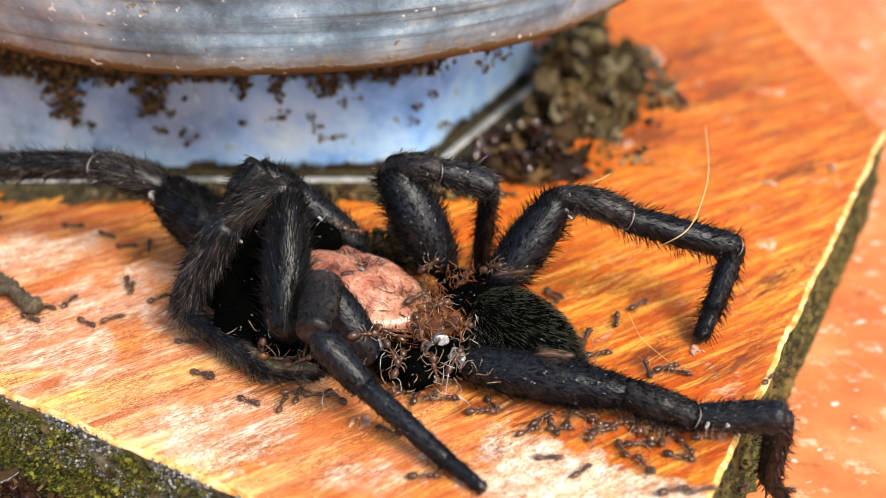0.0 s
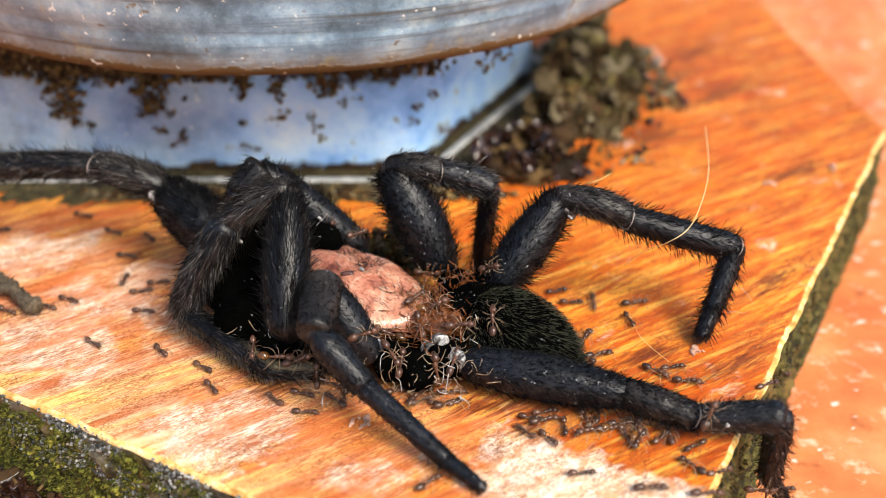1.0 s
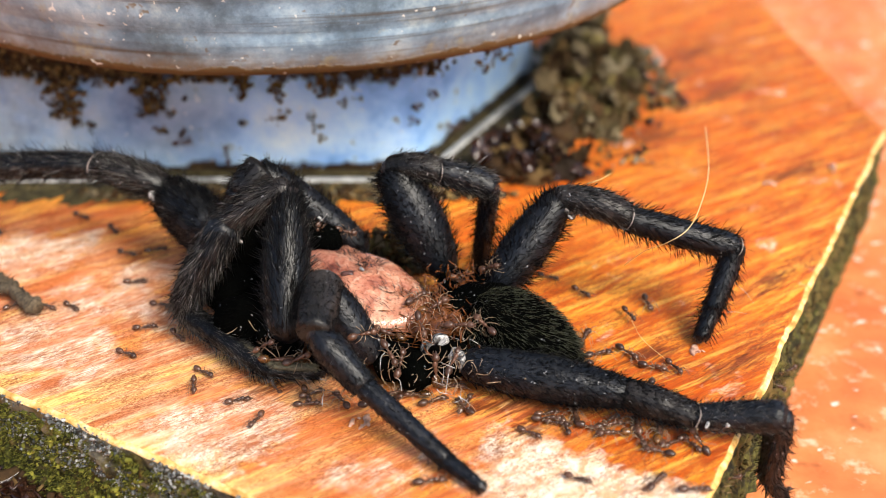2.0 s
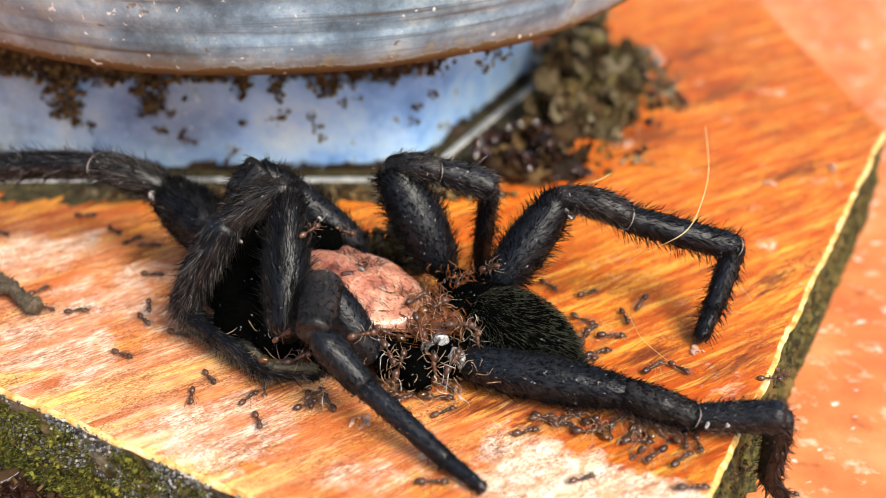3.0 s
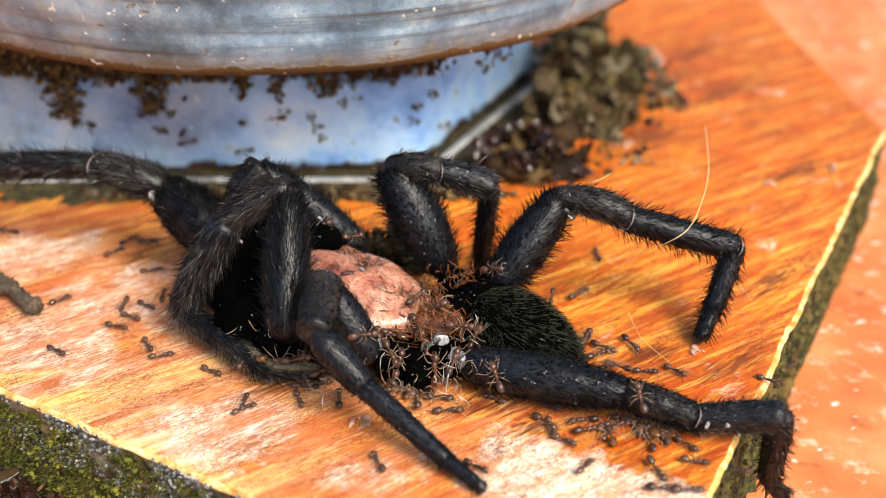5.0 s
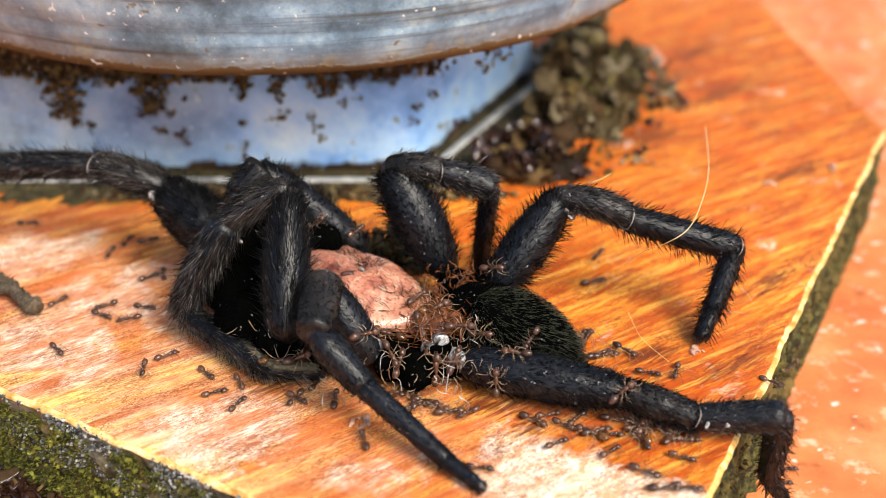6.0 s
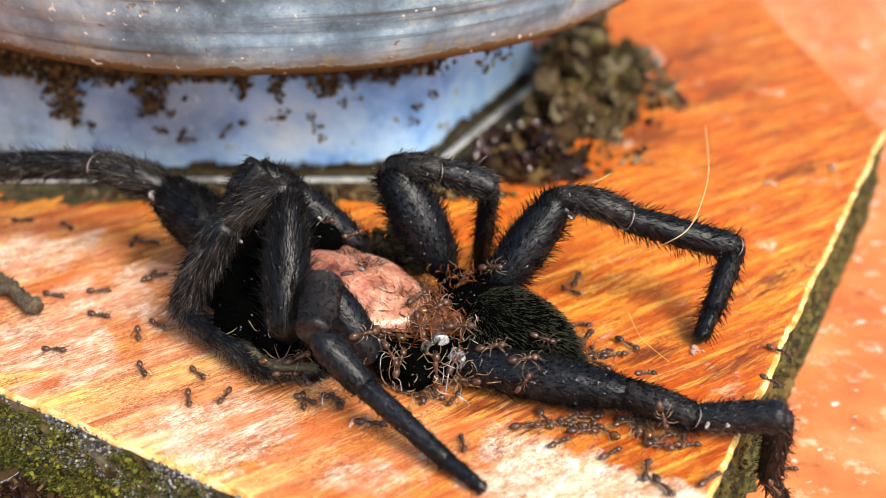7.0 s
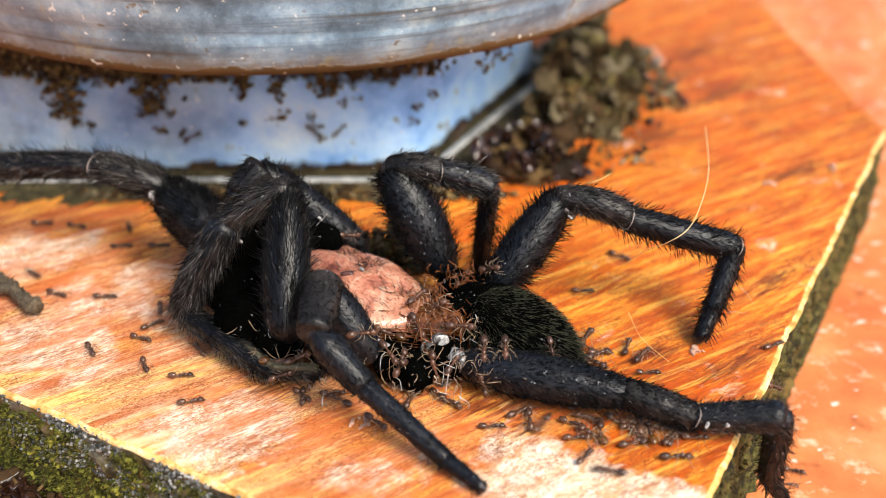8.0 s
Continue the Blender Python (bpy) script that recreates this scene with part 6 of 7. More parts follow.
    crawl(MAJOR, (0, -7.5, -50.9, -0, 0, 0, 151), (0.5, -9.3, -54, -0, 0, 0, 73), (1, -3.2, -43.9, 0, 0, 0, 26), (1.5, 5.4, -47.2, -0, 0, 0, 82), (3, -3.7, -40.5, -0, 0, 0, 147), (3.5, -2.8, -41.9, 0, 0, 0, 69), (4, -2.4, -41.2, 0, 0, 0, -9), (4.5, -3.2, -40.8, 0, 0, 0, -50), (6, -3.3, -39.2, 0, 0, 0, 0), (6.5, -2.5, -37.1, 0, 0, 0, -78), (7, -5.4, -40.5, -0, 0, 0, 0), (7.5, -3.7, -37.9, 3.2, 34, -43, 46), (8, -5.3, -40.6, 5.2, 63, 26, 42))
    crawl(MINOR, (0, 12, -50.9, 0, 0, 0, 29), (0.5, 13.9, -47.2, 0, 0, 0, 59), (1, 14.7, -46.5, -0, 0, 0, 15), (1.5, 15.2, -46.5, 0, 0, 0, 15), (3, 14.2, -47.8, 0, 0, 0, 15), (3.5, 15.9, -47.2, 0, 0, 0, -16), (4, 16.3, -47.2, -0, 0, 0, -31), (4.5, 15.7, -44.6, 0, 0, 0, -45), (6, 15.1, -47.2, 0, 0, 0, 15), (6.5, 17.5, -47.8, -0, 0, 0, 29), (7, 18.5, -45.9, -0, 0, 0, -31), (7.5, 17.6, -46.5, 0, 0, 0, 0), (8, 18.2, -43.9, 0, 0, 0, -78))
    crawl(MINOR, (0, 16.5, -50.3, 0, 0, 0, 0), (0.5, 14.7, -52.2, 0, 0, 0, -15), (1, 14.7, -52.2, 0, 0, 0, -55), (1.5, 13.2, -51.5, -0, 0, 0, -43), (3, 11.6, -50.9, 0, 0, 0, 15), (3.5, 12.1, -50.4, -0, 0, 0, 92), (4, 11.3, -42.6, 0, 0, 0, 104), (4.5, 10, -42.6, 0, 0, 0, 136), (6, 3.7, -46.5, -0, 0, 0, -146), (6.5, 4.5, -47.2, 0, 0, 0, -68), (7, 1.7, -43.2, 0, 0, 0, -121), (7.5, 0.5, -44.6, 0, 0, 0, -81), (8, -0.7, -42.6, 0, 0, 0, -53))
    crawl(MAJOR, (0, 20, -47.2, 0, 0, 0, -45), (0.5, 17.5, -47.2, 0, 0, 0, 0), (1, 20.3, -47.8, 0, 0, 0, -78), (1.5, 19.3, -45.9, -0, 0, 0, -75), (3, 18.3, -47.8, 0, 0, 0, -148), (3.5, 13, -43.2, 8.1, 2, 2, 146), (4, 6, -40.5, 0, 2, 1, 166), (4.5, 7.4, -44.3, 5.5, -14, -21, 140), (6, 7.8, -44.7, 4.7, -8, -80, 81), (6.5, 5.8, -43.5, 5.8, -64, -9, 153), (7, 3.8, -42.4, 3.5, -73, 5, 157), (7.5, 1.3, -40.5, -0, -49, -26, 98), (8, 1.4, -39.2, -0, -10, -29, 9))
    crawl(MAJOR, (0, 22.4, -50.9, 0, 0, 0, 15), (0.5, 22.1, -50.3, 0, 0, 0, 84), (1, 23.5, -50.3, -0, 0, 0, 6), (1.5, 21.3, -49.7, 0, 0, 0, -31), (3, 20.4, -50.9, 0, 0, 0, 0), (3.5, 19.3, -50.3, -0, 0, 0, 0), (4, 21.3, -46.5, 0, 0, 0, -16), (4.5, 20.1, -49.7, 0, 0, 0, 0), (6, 21.6, -50.9, -0, 0, 0, 15), (6.5, 20.9, -50.3, 0, 0, 0, 0), (7, 19.6, -50.9, -0, 0, 0, 0), (7.5, 22.4, -50.9, 0, 0, 0, -78), (8, 22.2, -51.1, -0, 0, 0, -99))
    crawl(MINOR, (0, 31.3, -50.3, -0, 0, 0, -59), (0.5, 31.6, -50.9, 0, 0, 0, -32), (1, 30.6, -52.2, -0, 0, 0, 47), (1.5, 33.1, -53.4, 0, 0, 0, -14), (3, 35.5, -53.4, 0, 0, 0, -87), (3.5, 36.6, -51.5, 0, 0, 0, -9), (4, 35.8, -54, -0, 0, 0, -87), (4.5, 35.2, -57.5, 0, 0, 0, -9), (6, 32.7, -56.3, 0, 0, 0, -23), (6.5, 38.4, -56.7, -0.2, 0, 0, 0), (7, 33.6, -52.8, 0, 0, 0, 78), (7.5, 34.5, -52.2, 0, 0, 0, 0), (8, 35.3, -52.2, 0, 0, 0, 0))
    crawl(MAJOR, (0, 30.9, -36.4, 0, 0, 0, 94), (0.5, 27.5, -46.8, 7.3, -7, -1, 17), (1, 36.4, -39.2, 0, 0, 0, -9), (1.5, 34.1, -37.8, 0, 0, 0, -87), (3, 26.3, -51.5, 0, 0, 0, -119), (3.5, 26.2, -52.2, -0, 0, 0, -41), (4, 30, -50.9, -0, 0, 0, 0), (4.5, 29.6, -50.9, -0, 0, 0, -32), (6, 31.2, -50.9, -0, 0, 0, -58), (6.5, 29.2, -53.4, 0, 0, 0, 0), (7, 29.9, -54, 0, 0, 0, -16), (7.5, 31, -54.6, 0, 0, 0, 0), (8, 31.9, -56.3, 0, 0, 0, 0))
    crawl(MINOR, (0, 24.7, -54.6, -0, 0, 0, 104), (0.5, 25.7, -52.8, -0, 0, 0, 26), (1, 25.8, -52.3, 0, 0, 0, 104), (1.5, 24, -47.8, 0, 0, 0, 26), (3, 23.6, -50.9, 0, 0, 0, 77), (3.5, 24.3, -51.5, 0, 0, 0, 15), (4, 24.9, -51.1, 0, 0, 0, 50), (4.5, 23.2, -50.9, -0, 0, 0, 77), (6, 23.5, -51.5, -0, 0, 0, 0), (6.5, 23.7, -49.7, -0, 0, 0, 78), (7, 23, -45.9, 0, 0, 0, 77), (7.5, 20.8, -47.2, -0, 0, 0, 0), (8, 20.7, -47.8, 0, 0, 0, -31))
    crawl(MAJOR, (0, 27.4, -58.1, 0, 0, 0, 113), (0.5, 27.3, -61.4, -0, 0, 0, 35), (1, 27.5, -62.5, -0, 0, 0, 0), (1.5, 27.5, -63, -0, 0, 0, 48), (3, 32.6, -56.9, 0, 0, 0, 40), (3.5, 33.5, -58.1, -0, 0, 0, -38), (4, 32.8, -53.4, -0, 0, 0, 40), (4.5, 30.2, -51.2, 5.8, -34, -32, 115), (6, 25, -48.8, 5.9, 43, -36, 17), (6.5, 28.7, -50.9, 5.6, 62, 15, -22), (7, 30.6, -51.8, 4.7, 68, 69, -40), (7.5, 30.3, -51.5, 0, 24, 17, -21), (8, 29.3, -50.3, 0, 0, 0, 0))
    crawl(MAJOR, (0, 32.3, -56.3, 0, 0, 0, -16), (0.5, 33.9, -58.1, -0, 0, 0, 62), (1, 33.9, -58.1, -0, 0, 0, 136), (1.5, 30.9, -55.2, -0, 0, 0, 153), (3, 29.3, -55.7, 0, 0, 0, -132), (3.5, 29.7, -58.1, 0, 0, 0, -83), (4, 30.1, -62.5, -0, 0, 0, -5), (4.5, 29, -62.5, 0, 0, 0, 0), (6, 29.3, -62.7, 0, 0, 0, 3), (6.5, 29.2, -62.3, 0, 0, 0, -52), (7, 29.2, -62.1, 0, 0, 0, -57), (7.5, 28.9, -62.2, -0, 0, 0, -111), (8, 22.6, -59.2, -0, 0, 0, 171))
    crawl(MAJOR, (0, 36.4, -53.5, 2.6, 115, -17, -21), (0.5, 36.1, -53.2, 5.4, 21, -59, 47), (1, 36.6, -53.4, 5.5, 22, -60, 39), (1.5, 36.3, -53.7, 3.3, -76, -45, 133), (3, 31.2, -50.9, -0, -50, -32, 126), (3.5, 27.2, -49.5, 6.9, 22, -33, 30), (4, 35.4, -53.2, 4.9, 62, 12, -32), (4.5, 35.4, -49.7, 0, 0, 0, -47), (6, 34.8, -50.9, 0, 0, 0, -93), (6.5, 18.9, -49.7, 0, 0, 0, -171), (7, 18.4, -49.1, 0, 0, 0, 159), (7.5, 7.1, -45.2, -0, 0, 0, 179), (8, 14.2, -49.1, -0, 0, 0, -123))
    crawl(MINOR, (0, 14.4, -56.3, 0, 0, 0, -4), (0.5, 22.1, -56.9, 0, 0, 0, 74), (1, 11.6, -50.9, 0, 0, 0, 135), (1.5, 9.6, -43.9, 0, 0, 0, 66), (3, 23.4, -25.9, 0, 0, 0, 52), (3.5, 22.3, -27.5, 0, 0, 0, 76), (4, 22.8, -27.5, 0, 0, 0, 78), (4.5, 22.6, -29, -0, 0, 0, 66), (6, 21.9, -27.5, -0, 0, 0, 67), (6.5, 22.7, -24.4, -0, 0, 0, -11), (7, 21.8, -24.4, 0, 0, 0, 0), (7.5, 19.6, -35.3, 7.4, 39, 22, 54), (8, 22.5, -30.5, 0, 6, 19, -31))
    crawl(MAJOR, (0, 30.4, -63.1, 0, 0, 0, 14), (0.5, 31, -63.4, -0, 0, 0, -7), (1, 34.8, -63.5, -0.1, 0, 0, 0), (1.5, 33.4, -63.1, 0, 0, 0, 0), (3, 33.1, -62.5, -0, 0, 0, 0), (3.5, 32.5, -62, 0, 0, 0, -15), (4, 32, -62.5, -0, 0, 0, -30), (4.5, 32.3, -63.1, -0, 0, 0, 0), (6, 32.4, -62.5, 0, 0, 0, -15), (6.5, 32.9, -63, 0, 0, 0, -42), (7, 35.7, -60.8, -0.1, 0, 0, 36), (7.5, 37, -55.7, -0, 0, 0, 106), (8, 32.8, -50.9, -0, 0, 0, 132))
    crawl(MAJOR, (0, 34.1, -63.1, -0, 0, 0, 18), (0.5, 45.2, -52.7, -6.8, 75, -33, -14), (1, 45.4, -52.6, -8, 100, -14, -16), (1.5, 44.8, -52.2, -8, 126, 52, 5), (3, 26.9, -55.7, -0, -12, 57, -169), (3.5, 26.5, -55.5, 0, -32, 24, 107), (4, 29, -54.6, -0, -9, 28, 178), (4.5, 29.5, -56.9, -0, 10, 21, -98), (6, 27.2, -59.2, 0, 5, 3, -23), (6.5, 27.2, -59.2, 0, 0, 0, 0), (7, 27.6, -59.1, -0, 0, 0, 78), (7.5, 28.2, -52.2, 0, 0, 0, 100), (8, 26.5, -53.4, 0, 0, 0, 22))
    crawl(MINOR, (0, 45.2, -44.6, -15.8, 61, 24, 54), (0.5, 45.3, -44.7, -16.2, 61, -35, 69), (1, 37.3, -58.4, -0.2, 50, -2, 17), (1.5, 38.7, -56.7, -2.3, 71, 18, 22), (3, 42.7, -48.5, -8.4, 103, 31, 43), (3.5, 41.7, -51.4, -6.1, 66, 40, 25), (4, 41.3, -51.7, -2.5, 77, -2, -3), (4.5, 37, -58, -0.1, 4, 1, -32), (6, 55.1, -35.3, -20.6, 0, 0, 0), (6.5, 55.2, -34.6, -20.6, 0, 0, 0), (7, 55.1, -35.3, -20.6, 0, 0, 0), (7.5, 55.5, -35.2, -20.6, 0, 0, 0), (8, 56.1, -35.6, -20.6, 0, 0, -22))
    crawl(MAJOR, (0, -2.6, -60.3, -0, 0, 0, 0), (0.5, -2.6, -61.4, -0, 0, 0, 0), (1, -1.9, -61.5, -0, 0, 0, 41), (1.5, -1.8, -61.2, -0, 0, 0, 24), (3, -1.5, -61.4, 0, 0, 0, -2), (3.5, -1, -61.1, -0, 0, 0, 76), (4, -8.4, -57.5, -0, 0, 0, 154), (4.5, -8.1, -57.6, 0, 0, 0, 119), (6, -11, -52.8, 0, 0, 0, 103), (6.5, -10, -49.1, 0, 0, 0, 25), (7, -10.3, -49.1, 0, 0, 0, -13), (7.5, -10.1, -49.1, 0, 0, 0, -7), (8, -9.6, -48.7, 0, 0, 0, -48))
    crawl(MAJOR, (0, 10.6, -25.1, 11.1, 75, -10, -7), (0.5, 30.5, -4.6, 0, 6, 1, -38), (1, 24.7, -17.9, 0, 0, 0, -92), (1.5, 29.1, -33.5, -0, 0, 0, -81), (3, 26.4, -27.5, 0, 0, 0, -3), (3.5, 28.2, -30.5, 0, 0, 0, -78), (4, 27.3, -30.5, 0, 0, 0, 0), (4.5, 29.7, -29, 0, 0, 0, -70), (6, 28.1, -31.3, 0, 0, 0, -48), (6.5, 28.8, -29, 0, 0, 0, -49), (7, 28.7, -29.7, 0, 0, 0, -46), (7.5, 29.5, -33.5, 0, 0, 0, 32), (8, 30.5, -32.8, 0, 0, 0, 50))
    crawl(MINOR, (0, 17.9, -16.2, 0, 0, 0, -60), (0.5, 21.7, -15.3, 0, 0, 0, -49), (1, 21, -17.9, 0, 0, 0, 0), (1.5, 22.2, -14.5, -0, 0, 0, -50), (3, 24, -15.3, 0, 0, 0, 28), (3.5, 25.6, -4.6, -0, 0, 0, 84), (4, 25.3, -2.7, -0, 0, 0, 6), (4.5, 26.2, -2.9, -0, 0, 0, -48), (6, 27.2, -2.6, 0, 0, 0, -121), (6.5, 19.4, -14.5, 0, 0, 0, -116), (7, 21.3, -14.5, 0, 0, 0, -38), (7.5, 21.7, -13.7, -0, 0, 0, -9), (8, 23.2, -14.5, 0, 0, 0, 0))
    crawl(MAJOR, (0, 16.2, -44, 8.2, -1, -2, 174), (0.5, 7, -41.7, 7.5, -12, 2, 132), (1, 7.5, -37.5, 10.1, -19, -45, 89), (1.5, 7.1, -37.1, 10.3, -45, -12, 138), (3, 5.5, -38, 6.4, -28, -53, 92), (3.5, 7.1, -38.1, 9, 38, -53, 11), (4, 5.9, -37.7, 7.7, 69, -26, -35), (4.5, 4.7, -36.8, 6.6, -8, -62, 69), (6, 5.9, -37.5, 8.1, 68, -21, -36), (6.5, 6.3, -37.8, 8.4, 66, -20, -31), (7, 7, -41.1, 7.6, 9, -14, -2), (7.5, 3.8, -39.8, 6.7, 20, -1, -18), (8, 6.2, -40.9, 7.4, 20, 17, -91))
    crawl(MINOR, (0, -20.1, 28.2, 8.7, 86, -3, 16), (0.5, -20.7, 28, 8.7, 68, -79, 37), (1, -36.7, 25.5, 7.6, 98, -158, 2), (1.5, -41.7, 25.3, 6.4, 100, -128, -4), (3, -40.8, 25.3, 5.9, 82, -50, 7), (3.5, -40.8, 25.3, 6.1, 83, -30, 3), (4, -41.1, 25.3, 6, 84, -18, 2), (4.5, -38.4, 25.4, 7, 84, 0, 1), (6, -37.9, 25.4, 7, 65, -76, 25), (6.5, -44.6, 25.6, 10.5, 92, -129, -2), (7, -41.3, 25.6, 11.1, 88, -51, 2), (7.5, -32.3, 26.5, 18.3, 85, 2, 5), (8, -24.8, 27.1, 10.4, 85, 47, 9))
    crawl(MINOR, (0, -82.8, 11, 0, 0, 0, -34), (0.5, -81.5, 9.9, -0, 0, 0, 0), (1, -80.2, 5.8, -0, 0, 0, 0), (1.5, -80.9, 5.8, 0, 0, 0, -45), (3, -79.6, 4.9, -0, 0, 0, -34), (3.5, -78.7, 4.5, 0, 0, 0, -60), (4, -78.7, 5.3, 0, 0, 0, -64), (4.5, -79.2, 4.3, -0, 0, 0, -41), (6, -75.8, 8.2, 0, 0, 0, 0), (6.5, -76.8, 8.2, 0, 0, 0, 0), (7, -77.1, 9.3, 0, 0, 0, 0), (7.5, -74.9, 8.6, -0, 0, 0, 0), (8, -73.2, 8.2, 0, 0, 0, 0))
    crawl(MINOR, (0, -53.1, -11.8, 0, 0, 0, 105), (0.5, -54.4, -11, -0, 0, 0, 92), (1, -53.7, -11, -0, 0, 0, 87), (1.5, -53.2, -11.7, -0, 0, 0, 23), (3, -49.5, -9.2, -0, 0, 0, 0), (3.5, -53.9, -4.6, 0, 0, 0, 78), (4, -48.5, -9.2, 0, 0, 0, 90), (4.5, -49.9, -7.3, 0, 0, 0, 12), (6, -49.8, -10.1, -0, 0, 0, 38), (6.5, -49.2, -9.7, -0, 0, 0, 54), (7, -49.8, -9.9, 0, 0, 0, 64), (7.5, -50.6, -9.2, 0, 0, 0, 113), (8, -56.8, 6.6, 0, 0, 0, 111))
    crawl(MINOR, (0, -57.1, -23.7, 0, 0, 0, -34), (0.5, -57.7, -24.4, -0, 0, 0, -16), (1, -54.7, -29.3, 0, 0, 0, -39), (1.5, -48.8, -31.7, -0, 0, 0, -30), (3, -49.5, -32.3, 0, 0, 0, -28), (3.5, -49.8, -32.4, 0, 0, 0, 50), (4, -45.9, -27, 0, 0, 0, 56), (4.5, -46.3, -27.2, 0, 0, 0, -22), (6, -45.4, -35.7, -0, 0, 0, -87), (6.5, -45.8, -35.7, -0, 0, 0, -36), (7, -45.6, -36, 0, 0, 0, -64), (7.5, -45.9, -35.8, 0, 0, 0, -74), (8, -45.4, -35, 0, 0, 0, -68))
    crawl(MINOR, (0, -61.4, -17.6, 0, 0, 0, 66), (0.5, -61.9, -17, -0, 0, 0, 19), (1, -61.7, -16.9, 0, 0, 0, -26), (1.5, -61.1, -17.7, 0, 0, 0, -57), (3, -59.6, -20.3, 0, 0, 0, 9), (3.5, -58.8, -19.8, -0, 0, 0, -69), (4, -61, -27.8, 0, 0, 0, -95), (4.5, -59.9, -31.3, 0, 0, 0, -28), (6, -59.8, -30.9, 0, 0, 0, -49), (6.5, -60.3, -30.6, -0, 0, 0, -17), (7, -60.3, -31, -0, 0, 0, -7), (7.5, -54.6, -31.3, 0, 0, 0, 2), (8, -54.6, -30.9, 0, 0, 0, -60))
    crawl(MINOR, (0, 18.4, -15.2, 0, 0, 0, -44), (0.5, 17.7, -14.8, 0, 0, 0, -14), (1, 18.9, -14.5, 0, 0, 0, 17), (1.5, 17.9, -9.2, 0, 0, 0, 0), (3, 17.7, -12.7, 0, 0, 0, -49), (3.5, 17.8, -11, 0, 0, 0, 0), (4.5, 18.6, -11.1, -0, 0, 0, -78), (6, 12.8, -39.8, 8.7, -30, 36, -138), (6.5, 11.2, -38.6, 9.8, 31, 33, -39), (7, 14.4, -39.9, 8.7, 38, 15, -14), (7.5, 15.7, -39.7, 8.6, -10, 34, -81), (8, 15.6, -41, 7.5, -2, 38, -80))
    crawl(MINOR, (0, 53.6, -39.8, -20.6, 0, 0, -19), (0.5, 54.9, -39.3, -20.6, 0, 0, -11), (1, 53.5, -39.9, -20.6, 0, 0, 0), (1.5, 53, -40.5, -20.6, 0, 0, 27), (3, 53.8, -40.7, -20.6, 0, 0, -20), (3.5, 54.2, -40.7, -20.6, 0, 0, -68), (4, 55, -40.3, -20.6, 0, 0, -53), (4.5, 54.4, -39.9, -20.6, 0, 0, -79), (6, 53.4, -38.6, -20.6, 0, 0, 0), (6.5, 52.6, -38.9, -20.6, 0, 0, -51), (7, 47.1, -52.2, -8.3, 66, 55, 3), (7.5, 47.1, -52.2, -7.9, 105, 47, 37), (8, 54.3, -38.6, -20.6, 19, 15, -1))
    crawl(MINOR, (0, -36.3, -37.2, 0, 0, 0, -16), (0.5, -35.6, -36, 0, 0, 0, -52), (1, -36.5, -35.6, 0, 0, 0, -39), (1.5, -36.3, -36.4, 0, 0, 0, -29), (3, -35.1, -38.1, -0, 0, 0, -56), (3.5, -32.9, -41.2, 0, 0, 0, 0), (4, -32.2, -37.8, -0, 0, 0, -40), (4.5, -33.7, -36.4, -0, 0, 0, -29), (6, -35.7, -37.1, -0, 0, 0, -48), (6.5, -34.7, -35.7, 0, 0, 0, -29), (7, -37, -37.1, 0, 0, 0, -48), (7.5, -37.6, -37.7, 0, 0, 0, -67), (8, -39.4, -37.8, 0, 0, 0, 0))
    crawl(MINOR, (0, -26.4, -38.1, 5.7, -25, 73, -132), (0.5, -28.6, -37.8, 5.7, 20, 16, -46), (1, -27.8, -37.7, 5.5, 27, 29, -87), (1.5, -27.6, -37.6, 5.1, 48, -19, -25), (3, -23.5, -38.4, 8.7, 89, -40, -7), (3.5, -23.9, -38.3, 8.3, 89, 7, -9), (4, -24.2, -38.2, 8.4, 92, 52, -15), (4.5, -27.6, -37.2, 5.9, -2, 31, -130), (6, -30.3, -39.2, 0, 0, 0, -64), (6.5, -23.8, -40.5, 0, 0, 0, -65), (7, -31.9, -42.6, 0, 0, 0, -108), (7.5, -32.5, -38.5, -0, 0, 0, 174), (8, -37.6, -31.3, 0, 0, 0, 125))
    crawl(MINOR, (0, -17.6, -16.6, 13.3, 70, -63, 26), (0.5, -19.9, -16.6, 13.9, 103, -64, -14), (1, -18.4, -16.6, 13.7, 75, -52, 16), (1.5, -18.9, -16.6, 13.2, 113, -87, -26), (3, -20.1, -27.6, 19.6, 50, -11, 38), (3.5, -19.8, -27.1, 18.8, 75, 36, 76), (4, -20.4, -28.7, 19.4, 57, 19, 48), (4.5, -19.2, -16.5, 14.7, 81, 4, 7), (6, -19.4, -21.3, 17.2, 33, -39, -14), (6.5, -19.1, -16.5, 14.8, 78, 5, 9), (7, -19.2, -16.5, 15, 78, -6, 11), (7.5, -18.8, -16.4, 14.9, 79, -1, 9), (8, -20.2, -16.4, 13.1, 109, -10, -18))
    crawl(MAJOR, (0, -2.2, -19.7, 9.2, 94, -47, -12), (0.5, -3.1, -19.4, 8.6, 106, -36, -34), (1, -2.4, -19.5, 7.9, 106, -8, -17), (1.5, -2.2, -19.7, 8.8, 98, 20, -3), (3, 22.4, -22.8, 0, 18, 7, -25), (3.5, 25.4, -19.5, -0, 1, 0, 50), (4, 21.1, -16.2, 0, 0, 0, 0), (4.5, 21.9, -16.8, 0, 0, 0, 46), (6, 25.3, -11.8, 0, 0, 0, 22), (6.5, 27.9, -14.5, 0, 0, 0, 0), (7, 22.6, -11, -0, 0, 0, 78), (7.5, 29.7, -3.6, 0, 0, 0, 43), (8, 30.6, -3.4, 0, 0, 0, -35))
